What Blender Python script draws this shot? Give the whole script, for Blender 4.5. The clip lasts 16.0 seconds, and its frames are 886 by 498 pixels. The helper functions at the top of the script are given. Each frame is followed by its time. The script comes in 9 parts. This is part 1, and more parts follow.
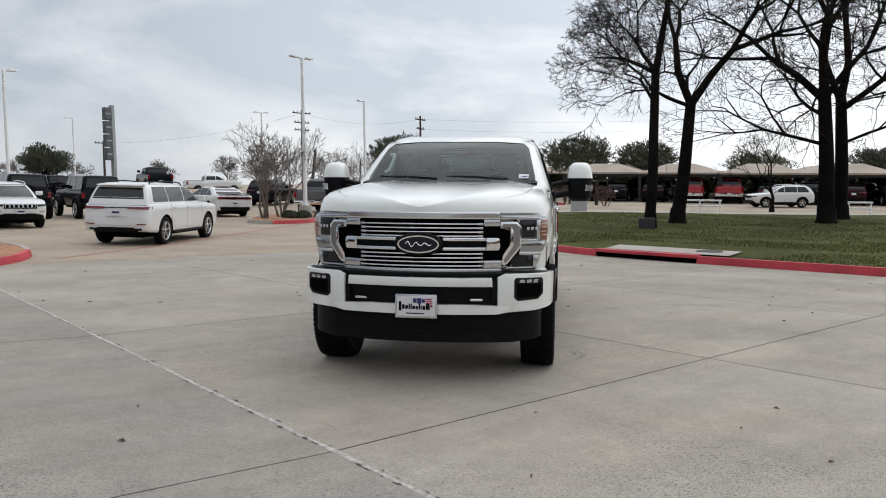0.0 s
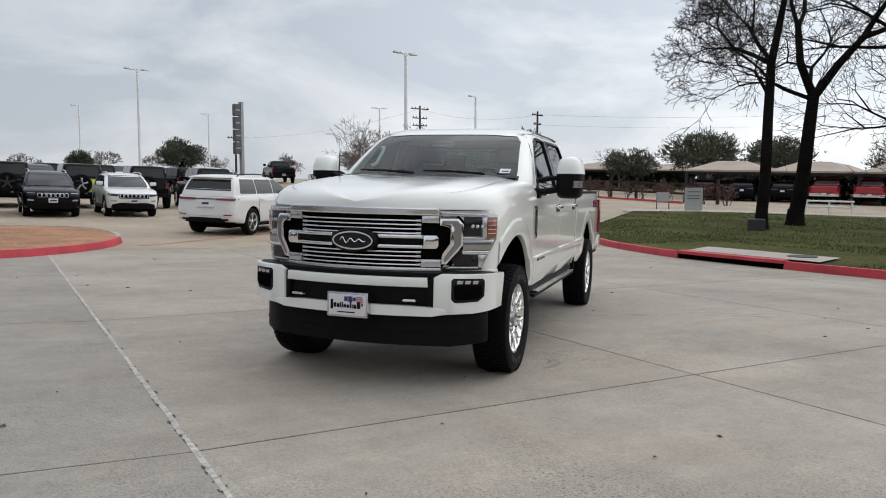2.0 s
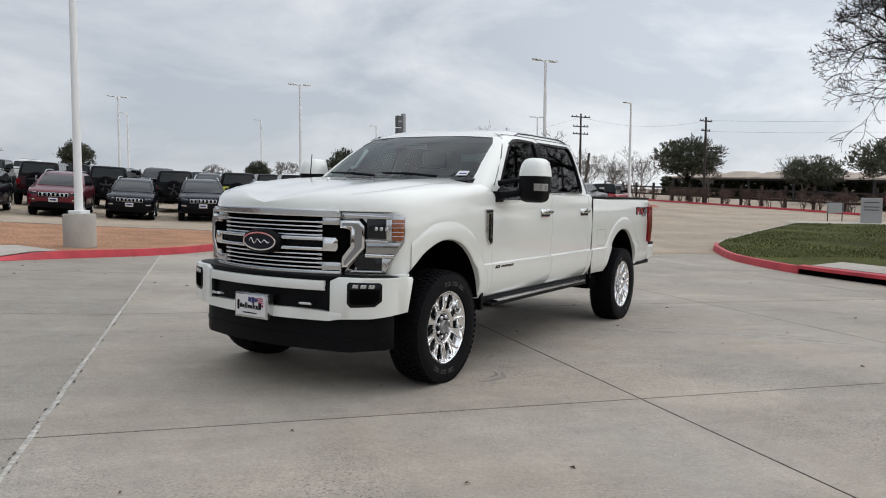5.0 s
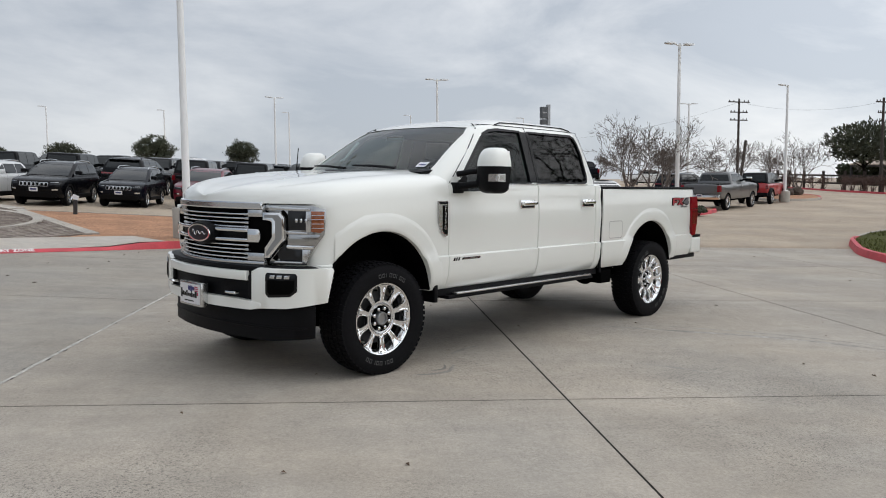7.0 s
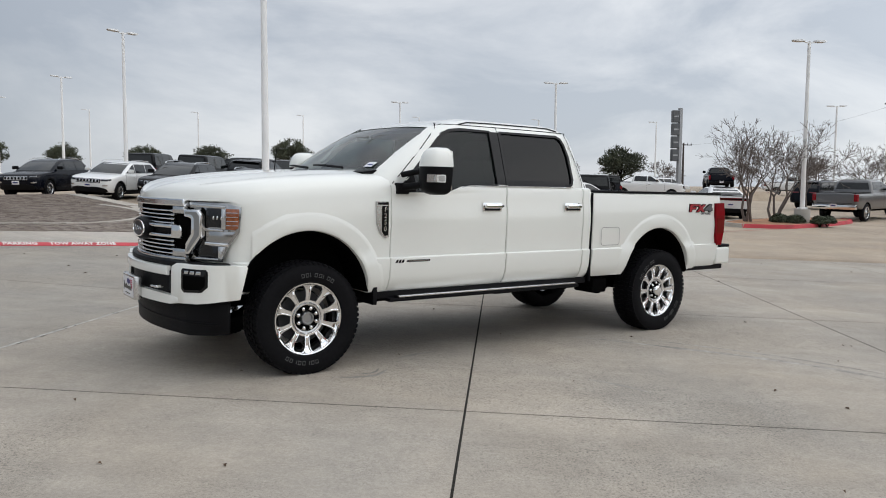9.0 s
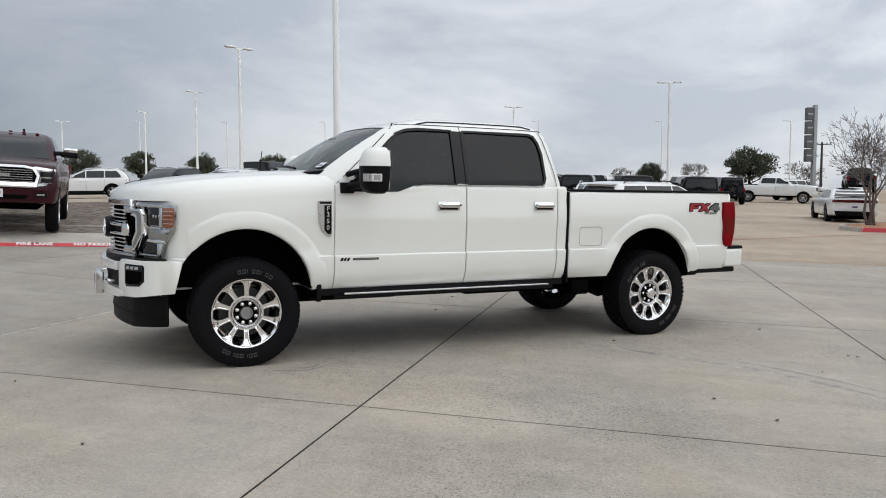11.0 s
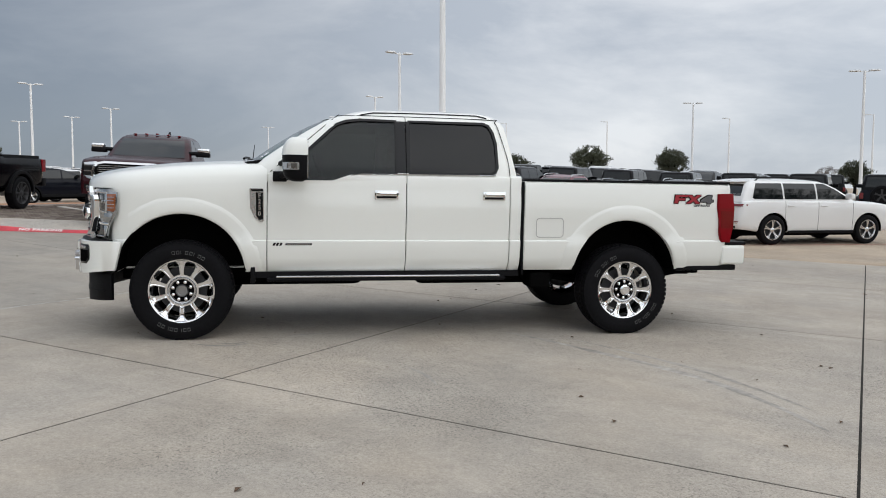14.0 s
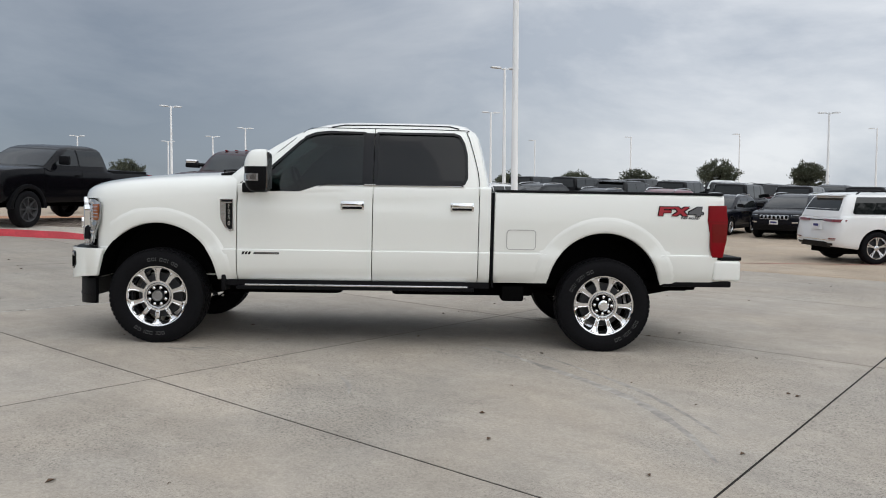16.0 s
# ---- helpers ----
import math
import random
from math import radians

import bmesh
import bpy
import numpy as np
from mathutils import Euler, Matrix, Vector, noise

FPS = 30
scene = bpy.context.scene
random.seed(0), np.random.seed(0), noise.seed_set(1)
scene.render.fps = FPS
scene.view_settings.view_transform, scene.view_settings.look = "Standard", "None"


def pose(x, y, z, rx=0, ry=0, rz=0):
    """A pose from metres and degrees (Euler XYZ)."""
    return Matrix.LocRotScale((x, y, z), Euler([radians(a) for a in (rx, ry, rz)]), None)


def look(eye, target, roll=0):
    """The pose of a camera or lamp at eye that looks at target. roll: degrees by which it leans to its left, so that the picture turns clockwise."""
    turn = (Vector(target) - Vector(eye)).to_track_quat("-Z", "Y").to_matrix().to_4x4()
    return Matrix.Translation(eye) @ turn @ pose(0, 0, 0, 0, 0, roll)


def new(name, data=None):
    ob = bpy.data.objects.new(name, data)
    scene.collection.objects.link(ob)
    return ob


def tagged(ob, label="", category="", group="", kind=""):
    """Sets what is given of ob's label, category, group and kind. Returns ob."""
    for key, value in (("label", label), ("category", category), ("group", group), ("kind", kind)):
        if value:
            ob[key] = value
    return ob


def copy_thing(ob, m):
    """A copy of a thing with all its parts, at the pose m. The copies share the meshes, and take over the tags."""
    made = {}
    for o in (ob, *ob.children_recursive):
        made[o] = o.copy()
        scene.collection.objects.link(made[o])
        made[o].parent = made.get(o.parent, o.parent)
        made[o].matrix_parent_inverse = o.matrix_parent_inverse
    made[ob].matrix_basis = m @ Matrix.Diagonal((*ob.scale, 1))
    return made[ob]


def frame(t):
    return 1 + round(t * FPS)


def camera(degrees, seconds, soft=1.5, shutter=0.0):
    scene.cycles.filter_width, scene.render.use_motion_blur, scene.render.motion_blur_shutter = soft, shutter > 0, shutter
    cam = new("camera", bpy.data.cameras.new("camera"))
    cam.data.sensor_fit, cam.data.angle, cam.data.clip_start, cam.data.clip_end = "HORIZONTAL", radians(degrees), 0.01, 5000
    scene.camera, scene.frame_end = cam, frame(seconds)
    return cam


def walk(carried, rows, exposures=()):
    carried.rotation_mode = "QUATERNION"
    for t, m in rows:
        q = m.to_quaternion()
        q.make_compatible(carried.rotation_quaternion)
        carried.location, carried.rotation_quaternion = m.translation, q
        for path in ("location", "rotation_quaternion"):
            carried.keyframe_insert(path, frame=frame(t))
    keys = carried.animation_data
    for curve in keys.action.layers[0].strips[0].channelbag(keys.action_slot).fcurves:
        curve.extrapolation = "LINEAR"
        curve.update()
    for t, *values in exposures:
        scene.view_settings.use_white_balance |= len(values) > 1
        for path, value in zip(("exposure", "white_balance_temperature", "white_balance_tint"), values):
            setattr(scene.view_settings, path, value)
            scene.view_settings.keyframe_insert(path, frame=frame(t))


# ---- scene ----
cam = camera(60.0, 16.0, 1.0)
PATH = [
    (0, (-0.215, 0.282, 1.471), (1.096, 1.784, 1.306), -0.6),
    (0.5, (0.08, 0.158, 1.477), (1.332, 1.707, 1.302), -0.4),
    (1, (0.392, -0.039, 1.469), (1.58, 1.559, 1.29), -0.3),
    (1.5, (0.729, -0.179, 1.445), (1.848, 1.47, 1.268), -0.1),
    (2, (1.082, -0.297, 1.452), (2.124, 1.401, 1.278), 0.1),
    (2.5, (1.434, -0.458, 1.443), (2.394, 1.289, 1.275), 0.4),
    (3, (1.777, -0.572, 1.429), (2.651, 1.219, 1.267), 0.5),
    (3.5, (2.104, -0.699, 1.432), (2.896, 1.132, 1.277), 0.5),
    (4, (2.431, -0.853, 1.434), (3.145, 1.01, 1.284), 0.2),
    (4.2, (2.469, -0.834, 1.414), (3.184, 1.028, 1.267), 0.4),
    (6.3, (4.072, -1.128, 1.391), (4.42, 0.834, 1.226), -0.5),
    (6.5, (4.209, -1.161, 1.391), (4.522, 0.808, 1.224), -0.5),
    (7, (4.58, -1.211, 1.386), (4.795, 0.77, 1.217), -0.4),
    (7.5, (4.972, -1.176, 1.384), (5.094, 0.813, 1.216), -0.1),
    (8, (5.372, -1.168, 1.369), (5.404, 0.825, 1.203), 0.1),
    (8.5, (5.76, -1.135, 1.35), (5.706, 0.858, 1.189), 0.3),
    (8.7, (5.921, -1.107, 1.355), (5.832, 0.885, 1.196), 0.4),
    (10.8, (7.614, -0.91, 1.307), (7.144, 1.029, 1.166), -0.4),
    (11, (7.705, -0.857, 1.302), (7.218, 1.077, 1.159), -0.1),
    (11.5, (8.08, -0.733, 1.268), (7.509, 1.178, 1.122), -0.2),
    (12, (8.46, -0.629, 1.252), (7.811, 1.257, 1.105), -0.3),
    (12.5, (8.849, -0.523, 1.241), (8.119, 1.334, 1.092), -0.3),
    (13, (9.205, -0.346, 1.221), (8.393, 1.476, 1.074), -0.2),
    (13.5, (9.561, -0.216, 1.195), (8.669, 1.568, 1.052), -0.1),
    (14, (9.869, -0.073, 1.19), (8.905, 1.673, 1.051), 0.1),
    (14.5, (10.184, 0.109, 1.19), (9.146, 1.813, 1.06), 0.2),
    (15, (10.521, 0.305, 1.169), (9.411, 1.965, 1.051), 0.3),
    (15.5, (10.819, 0.548, 1.144), (9.638, 2.158, 1.037), 0.3),
    (16, (11.099, 0.804, 1.154), (9.846, 2.36, 1.054), 0.3),
]
walk(cam, [(t, look(eye, target, roll)) for t, eye, target, roll in PATH], [(0, -0.12), (4, -0.12), (8.5, -0.08), (11.5, 0.0), (16, 0.0)])

# ---- daylight: high broken overcast, brighter over the far corner of the lot, slate towards the other side ----
world = bpy.data.worlds.new("overcast_sky")
scene.world = world
world.use_nodes = True
wn, wl = world.node_tree.nodes, world.node_tree.links
wn.clear()
SUN_AZ, SUN_EL = (0.96, 0.10), 50.0
w_out = wn.new("ShaderNodeOutputWorld")
w_bg = wn.new("ShaderNodeBackground")
w_bg.inputs["Strength"].default_value = 1.0
w_sky = wn.new("ShaderNodeTexSky")
w_sky.sky_type, w_sky.sun_disc = "NISHITA", False
w_sky.sun_elevation, w_sky.sun_rotation = radians(SUN_EL), math.atan2(SUN_AZ[0], SUN_AZ[1])
w_scale = wn.new("ShaderNodeMixRGB")
w_scale.blend_type = "MULTIPLY"
w_scale.inputs[0].default_value = 1.0
w_scale.inputs[2].default_value = (0.10, 0.10, 0.10, 1)
wl.new(w_sky.outputs[0], w_scale.inputs[1])
w_tc = wn.new("ShaderNodeTexCoord")
w_map = wn.new("ShaderNodeMapping")
w_map.inputs["Scale"].default_value = (1.0, 1.0, 2.6)
wl.new(w_tc.outputs["Generated"], w_map.inputs["Vector"])
w_n1 = wn.new("ShaderNodeTexNoise")
w_n1.inputs["Scale"].default_value, w_n1.inputs["Detail"].default_value = 2.6, 9.0
w_n1.inputs["Roughness"].default_value = 0.58
w_n1.inputs["Distortion"].default_value = 0.35
wl.new(w_map.outputs[0], w_n1.inputs["Vector"])
w_r1 = wn.new("ShaderNodeValToRGB")
w_r1.color_ramp.elements[0].position, w_r1.color_ramp.elements[0].color = 0.41, (0.525, 0.570, 0.638, 1)
w_r1.color_ramp.elements[1].position, w_r1.color_ramp.elements[1].color = 0.67, (0.872, 0.893, 0.925, 1)
wl.new(w_n1.outputs["Fac"], w_r1.inputs[0])
# the slate side of the sky
w_dot = wn.new("ShaderNodeVectorMath")
w_dot.operation = "DOT_PRODUCT"
w_dot.inputs[1].default_value = (-0.97, 0.16, -0.22)
wl.new(w_tc.outputs["Generated"], w_dot.inputs[0])
w_add = wn.new("ShaderNodeMath")
w_add.operation = "MULTIPLY_ADD"
w_add.inputs[1].default_value, w_add.inputs[2].default_value = 0.22, -0.11
wl.new(w_n1.outputs["Fac"], w_add.inputs[0])
w_sum = wn.new("ShaderNodeMath")
w_sum.operation = "ADD"
wl.new(w_dot.outputs["Value"], w_sum.inputs[0])
wl.new(w_add.outputs[0], w_sum.inputs[1])
w_r2 = wn.new("ShaderNodeValToRGB")
w_r2.color_ramp.interpolation = "EASE"
w_r2.color_ramp.elements[0].position, w_r2.color_ramp.elements[0].color = 0.0, (1.9, 1.86, 1.80, 1)
w_r2.color_ramp.elements[1].position, w_r2.color_ramp.elements[1].color = 1.0, (0.35, 0.385, 0.43, 1)
for w_pos, w_col in ((0.25, (1.34, 1.33, 1.31, 1)), (0.42, (1.10, 1.10, 1.095, 1)), (0.715, (0.98, 0.985, 0.99, 1))):
    w_r2.color_ramp.elements.new(w_pos).color = w_col
w_half = wn.new("ShaderNodeMath")
w_half.operation = "MULTIPLY_ADD"
w_half.inputs[1].default_value, w_half.inputs[2].default_value = 0.5, 0.5
wl.new(w_sum.outputs[0], w_half.inputs[0])
wl.new(w_half.outputs[0], w_r2.inputs[0])
w_dark = wn.new("ShaderNodeMixRGB")
w_dark.blend_type = "MULTIPLY"
w_dark.inputs[0].default_value = 1.0
wl.new(w_r1.outputs[0], w_dark.inputs[1])
wl.new(w_r2.outputs[0], w_dark.inputs[2])
w_mix = wn.new("ShaderNodeMixRGB")
w_mix.inputs[0].default_value = 0.88
wl.new(w_scale.outputs[0], w_mix.inputs[1])
# an overcast sky is brightest overhead
w_sep = wn.new("ShaderNodeSeparateXYZ")
wl.new(w_tc.outputs["Generated"], w_sep.inputs[0])
w_top = wn.new("ShaderNodeMapRange")
w_top.interpolation_type = "SMOOTHSTEP"
for w_key, w_val in (("From Min", 0.25), ("From Max", 0.9), ("To Min", 1.0), ("To Max", 1.60)):
    w_top.inputs[w_key].default_value = w_val
wl.new(w_sep.outputs["Z"], w_top.inputs["Value"])
w_over = wn.new("ShaderNodeVectorMath")
w_over.operation = "SCALE"
wl.new(w_dark.outputs[0], w_over.inputs[0])
wl.new(w_top.outputs[0], w_over.inputs["Scale"])
wl.new(w_over.outputs[0], w_mix.inputs[2])
wl.new(w_mix.outputs[0], w_bg.inputs["Color"])
wl.new(w_bg.outputs[0], w_out.inputs["Surface"])

sun_data = bpy.data.lights.new("sun", "SUN")
sun_data.energy, sun_data.angle, sun_data.color = 0.5, radians(80), (1.0, 0.965, 0.92)
sun = new("sun", sun_data)
sun.matrix_world = look((SUN_AZ[0] * 40, SUN_AZ[1] * 40, 45), (0, 0, 0))


# ---- materials ----
def mat(name, base, rough=0.5, metal=0.0, coat=0.0, grain=0.0, grain_scale=40.0, stain=0.0, stain_scale=1.2, bump=0.0,
        bump_scale=120.0, piece=0.0, spec=0.5):
    """A Principled surface with colour variation at two scales, a fine relief and, for pieces, a shift from one to the next."""
    m = bpy.data.materials.new(name)
    m.use_nodes = True
    t = m.node_tree
    b = t.nodes["Principled BSDF"]
    b.inputs["Base Color"].default_value = (*base, 1)
    b.inputs["Roughness"].default_value = rough
    b.inputs["Metallic"].default_value = metal
    b.inputs["Specular IOR Level"].default_value = spec
    b.inputs["Coat Weight"].default_value = coat
    b.inputs["Coat Roughness"].default_value = 0.04
    if grain or stain or piece:
        tc = t.nodes.new("ShaderNodeTexCoord")
        col = t.nodes.new("ShaderNodeRGB")
        col.outputs[0].default_value = (*base, 1)
        last = col.outputs[0]
        for amount, size, detail in ((grain, grain_scale, 4), (stain, stain_scale, 6)):
            if amount:
                n = t.nodes.new("ShaderNodeTexNoise")
                n.inputs["Scale"].default_value, n.inputs["Detail"].default_value = size, detail
                t.links.new(tc.outputs["Object"], n.inputs["Vector"])
                r = t.nodes.new("ShaderNodeMapRange")
                r.inputs["From Min"].default_value, r.inputs["From Max"].default_value = 0.3, 0.7
                r.inputs["To Min"].default_value, r.inputs["To Max"].default_value = 1 - amount, 1 + amount
                t.links.new(n.outputs["Fac"], r.inputs["Value"])
                x = t.nodes.new("ShaderNodeVectorMath")
                x.operation = "SCALE"
                t.links.new(last, x.inputs[0])
                t.links.new(r.outputs[0], x.inputs["Scale"])
                last = x.outputs[0]
        if piece:
            info = t.nodes.new("ShaderNodeObjectInfo")
            r = t.nodes.new("ShaderNodeMapRange")
            r.inputs["To Min"].default_value, r.inputs["To Max"].default_value = 1 - piece, 1 + piece
            t.links.new(info.outputs["Random"], r.inputs["Value"])
            x = t.nodes.new("ShaderNodeVectorMath")
            x.operation = "SCALE"
            t.links.new(last, x.inputs[0])
            t.links.new(r.outputs[0], x.inputs["Scale"])
            last = x.outputs[0]
        t.links.new(last, b.inputs["Base Color"])
    if bump:
        tc2 = t.nodes.new("ShaderNodeTexCoord")
        n = t.nodes.new("ShaderNodeTexNoise")
        n.inputs["Scale"].default_value, n.inputs["Detail"].default_value = bump_scale, 5
        t.links.new(tc2.outputs["Object"], n.inputs["Vector"])
        k = t.nodes.new("ShaderNodeBump")
        k.inputs["Strength"].default_value, k.inputs["Distance"].default_value = bump, 0.01
        t.links.new(n.outputs["Fac"], k.inputs["Height"])
        t.links.new(k.outputs[0], b.inputs["Normal"])
    return m


def concrete_mat(name, base, patch=0.15, piece=0.05):
    """Broom-finished concrete: exposed sand grains, broad damp and tyre stains, faint streaks, pitted relief."""
    m = bpy.data.materials.new(name)
    m.use_nodes = True
    t = m.node_tree
    b = t.nodes["Principled BSDF"]
    b.inputs["Roughness"].default_value = 0.82
    tc = t.nodes.new("ShaderNodeNewGeometry")

    def noise_at(size, detail, rough=0.55, stretch=None, twist=0.0):
        n = t.nodes.new("ShaderNodeTexNoise")
        n.inputs["Scale"].default_value, n.inputs["Detail"].default_value = size, detail
        n.inputs["Roughness"].default_value, n.inputs["Distortion"].default_value = rough, twist
        if stretch:
            mp = t.nodes.new("ShaderNodeMapping")
            mp.inputs["Scale"].default_value = stretch
            mp.inputs["Rotation"].default_value = (0, 0, 0.6)
            t.links.new(tc.outputs["Position"], mp.inputs["Vector"])
            t.links.new(mp.outputs[0], n.inputs["Vector"])
        else:
            t.links.new(tc.outputs["Position"], n.inputs["Vector"])
        return n.outputs["Fac"]

    def factor(fac, a, z, lo, hi):
        r = t.nodes.new("ShaderNodeMapRange")
        for key, v in zip(("From Min", "From Max", "To Min", "To Max"), (a, z, lo, hi)):
            r.inputs[key].default_value = v
        t.links.new(fac, r.inputs["Value"])
        return r.outputs[0]

    # worn patches where the cement skin has gone and small dark pits show
    worn = noise_at(0.33, 5, 0.62, twist=0.3)
    pits = factor(noise_at(62.0, 4, 0.70), 0.55, 0.62, 1.0, 0.6)
    t.links.new(factor(worn, 0.40, 0.58, 1.0, 0.40), pits.node.inputs["To Max"])
    sand = factor(noise_at(120.0, 2, 0.8), 0.30, 0.55, 0.8, 1.05)
    t.links.new(factor(worn, 0.40, 0.58, 0.88, 0.55), sand.node.inputs["To Min"])
    col = t.nodes.new("ShaderNodeRGB")
    col.outputs[0].default_value = (*base, 1)
    last = col.outputs[0]
    info = t.nodes.new("ShaderNodeObjectInfo")
    for f in (factor(noise_at(0.35, 6, 0.6), 0.32, 0.68, 1 - patch, 1 + patch),
              factor(noise_at(1.7, 7, 0.62, twist=0.6), 0.3, 0.72, 1 - patch * 0.6, 1 + patch * 0.5),
              factor(noise_at(1.3, 5, 0.6, (0.25, 2.6, 1.0)), 0.35, 0.62, 1 - patch * 0.45, 1.0 + patch * 0.12),
              factor(noise_at(7.0, 5, 0.65, twist=0.4), 0.32, 0.68, 0.93, 1.06),
              factor(noise_at(46.0, 3, 0.7), 0.3, 0.7, 0.86, 1.12), sand,
              factor(info.outputs["Random"], 0, 1, 1 - piece, 1 + piece), pits):
        x = t.nodes.new("ShaderNodeVectorMath")
        x.operation = "SCALE"
        t.links.new(last, x.inputs[0])
        t.links.new(f, x.inputs["Scale"])
        last = x.outputs[0]
    tone = t.nodes.new("ShaderNodeMixRGB")
    tone.blend_type = "MULTIPLY"
    tone.inputs[2].default_value = (1.045, 0.988, 0.915, 1)
    t.links.new(factor(noise_at(0.55, 6, 0.6, twist=0.5), 0.38, 0.66, 0.0, 0.6), tone.inputs[0])
    t.links.new(last, tone.inputs[1])
    t.links.new(tone.outputs[0], b.inputs["Base Color"])
    k = t.nodes.new("ShaderNodeBump")
    k.inputs["Strength"].default_value, k.inputs["Distance"].default_value = 0.5, 0.004
    t.links.new(noise_at(120.0, 4, 0.7), k.inputs["Height"])
    t.links.new(k.outputs[0], b.inputs["Normal"])
    return m


def glass_mat(name, tint, rough=0.02, face=0.05):
    """Thin tinted glass: clear film that passes light by its tint, with a mirror's sheen that grows at grazing view."""
    m = bpy.data.materials.new(name)
    m.use_nodes = True
    t = m.node_tree
    t.nodes.clear()
    out = t.nodes.new("ShaderNodeOutputMaterial")
    mix = t.nodes.new("ShaderNodeMixShader")
    clear = t.nodes.new("ShaderNodeBsdfTransparent")
    clear.inputs["Color"].default_value = (*tint, 1)
    gloss = t.nodes.new("ShaderNodeBsdfGlossy")
    gloss.inputs["Roughness"].default_value = rough
    lw = t.nodes.new("ShaderNodeLayerWeight")
    lw.inputs["Blend"].default_value = 0.5
    steep = t.nodes.new("ShaderNodeMath")
    steep.operation = "POWER"
    steep.inputs[1].default_value = 5.0
    t.links.new(lw.outputs["Facing"], steep.inputs[0])
    amount = t.nodes.new("ShaderNodeMath")
    amount.operation = "MULTIPLY_ADD"
    amount.inputs[1].default_value, amount.inputs[2].default_value = 1.0 - face, face
    t.links.new(steep.outputs[0], amount.inputs[0])
    t.links.new(amount.outputs[0], mix.inputs[0])
    t.links.new(clear.outputs[0], mix.inputs[1])
    t.links.new(gloss.outputs[0], mix.inputs[2])
    t.links.new(mix.outputs[0], out.inputs["Surface"])
    return m


CONCRETE = concrete_mat("broomed_concrete", (0.376, 0.337, 0.286))
CONCRETE_OLD = concrete_mat("older_browner_concrete", (0.318, 0.290, 0.250))
CONCRETE_FAR = concrete_mat("weathered_concrete", (0.40, 0.325, 0.245), 0.12)
CONCRETE_PALE = concrete_mat("kerb_concrete", (0.46, 0.42, 0.37), 0.12)
CAST = mat("cast_lamp_base_concrete", (0.40, 0.37, 0.325), 0.85, grain=0.06, grain_scale=30, stain=0.10, stain_scale=2.5, bump=0.2)
JOINT = mat("joint_filler", (0.030, 0.027, 0.024), 0.95, grain=0.3, spec=0.1)
SEALANT = mat("old_joint_sealant", (0.44, 0.415, 0.375), 0.8, grain=0.35, grain_scale=25, stain=0.2, stain_scale=4)
CRACK = mat("crumbled_edge", (0.09, 0.08, 0.07), 0.95, grain=0.3)
RED_KERB = mat("red_kerb_paint", (0.50, 0.045, 0.06), 0.6, grain=0.12, grain_scale=30, stain=0.25, stain_scale=2.0, bump=0.2)
RED_LINE = mat("worn_red_line_paint", (0.40, 0.16, 0.13), 0.8, grain=0.2, stain=0.25, stain_scale=1.5)
LETTER = mat("white_stencil_paint", (0.74, 0.72, 0.70), 0.7, grain=0.1)
MULCH = mat("orange_wood_mulch", (0.36, 0.185, 0.10), 0.95, grain=0.4, grain_scale=18, stain=0.25, bump=1.0, bump_scale=22)
GRASS = mat("winter_lawn", (0.078, 0.082, 0.028), 0.95, grain=0.45, grain_scale=9, stain=0.35, stain_scale=0.35, bump=1.0, bump_scale=45, spec=0.05)
BLADE = mat("grass_blades", (0.118, 0.124, 0.046), 0.9, spec=0.1, grain=0.3, grain_scale=3, stain=0.3, stain_scale=0.4)
POLE_WHITE = mat("white_painted_steel", (0.84, 0.84, 0.83), 0.45, stain=0.04)
POLE_GREY = mat("galvanised_steel", (0.50, 0.50, 0.50), 0.45, 0.5, grain=0.1)
LAMP_HEAD = mat("lamp_head_aluminium", (0.60, 0.60, 0.59), 0.5, 0.1)
BARK = mat("dark_bark", (0.012, 0.010, 0.009), 0.95, spec=0.05, grain=0.4, grain_scale=12, stain=0.3, bump=1.0, bump_scale=30)
TWIG = mat("bare_twigs", (0.028, 0.023, 0.020), 0.95, spec=0.1)
TWIG_PALE = mat("pale_bare_twigs", (0.13, 0.108, 0.096), 0.9, grain=0.2)
LEAF = mat("evergreen_leaves", (0.066, 0.074, 0.045), 0.8, piece=0.15, grain=0.35, grain_scale=2.0, stain=0.3, stain_scale=0.6)
SHRUB = mat("clipped_shrub_leaves", (0.035, 0.045, 0.022), 0.8, grain=0.35, grain_scale=6)
CANVAS = mat("tan_canopy_fabric", (0.43, 0.355, 0.29), 0.85, grain=0.06, stain=0.12, stain_scale=0.4)
WOOD_DARK = mat("dark_stained_wood", (0.030, 0.020, 0.016), 0.85, grain=0.3)
STEEL_DARK = mat("dark_painted_steel", (0.03, 0.03, 0.032), 0.6)
POLE_WOOD = mat("weathered_pole_wood", (0.055, 0.045, 0.04), 0.95, grain=0.3)
SIGN_GREY = mat("sign_panel_grey", (0.105, 0.11, 0.115), 0.5, 0.2)
SIGN_EDGE = mat("sign_edge_silver", (0.36, 0.37, 0.38), 0.45, 0.4)
WHITE = mat("pearl_white_paint", (0.810, 0.814, 0.766), 0.28, coat=1.0, grain=0.012, grain_scale=400)
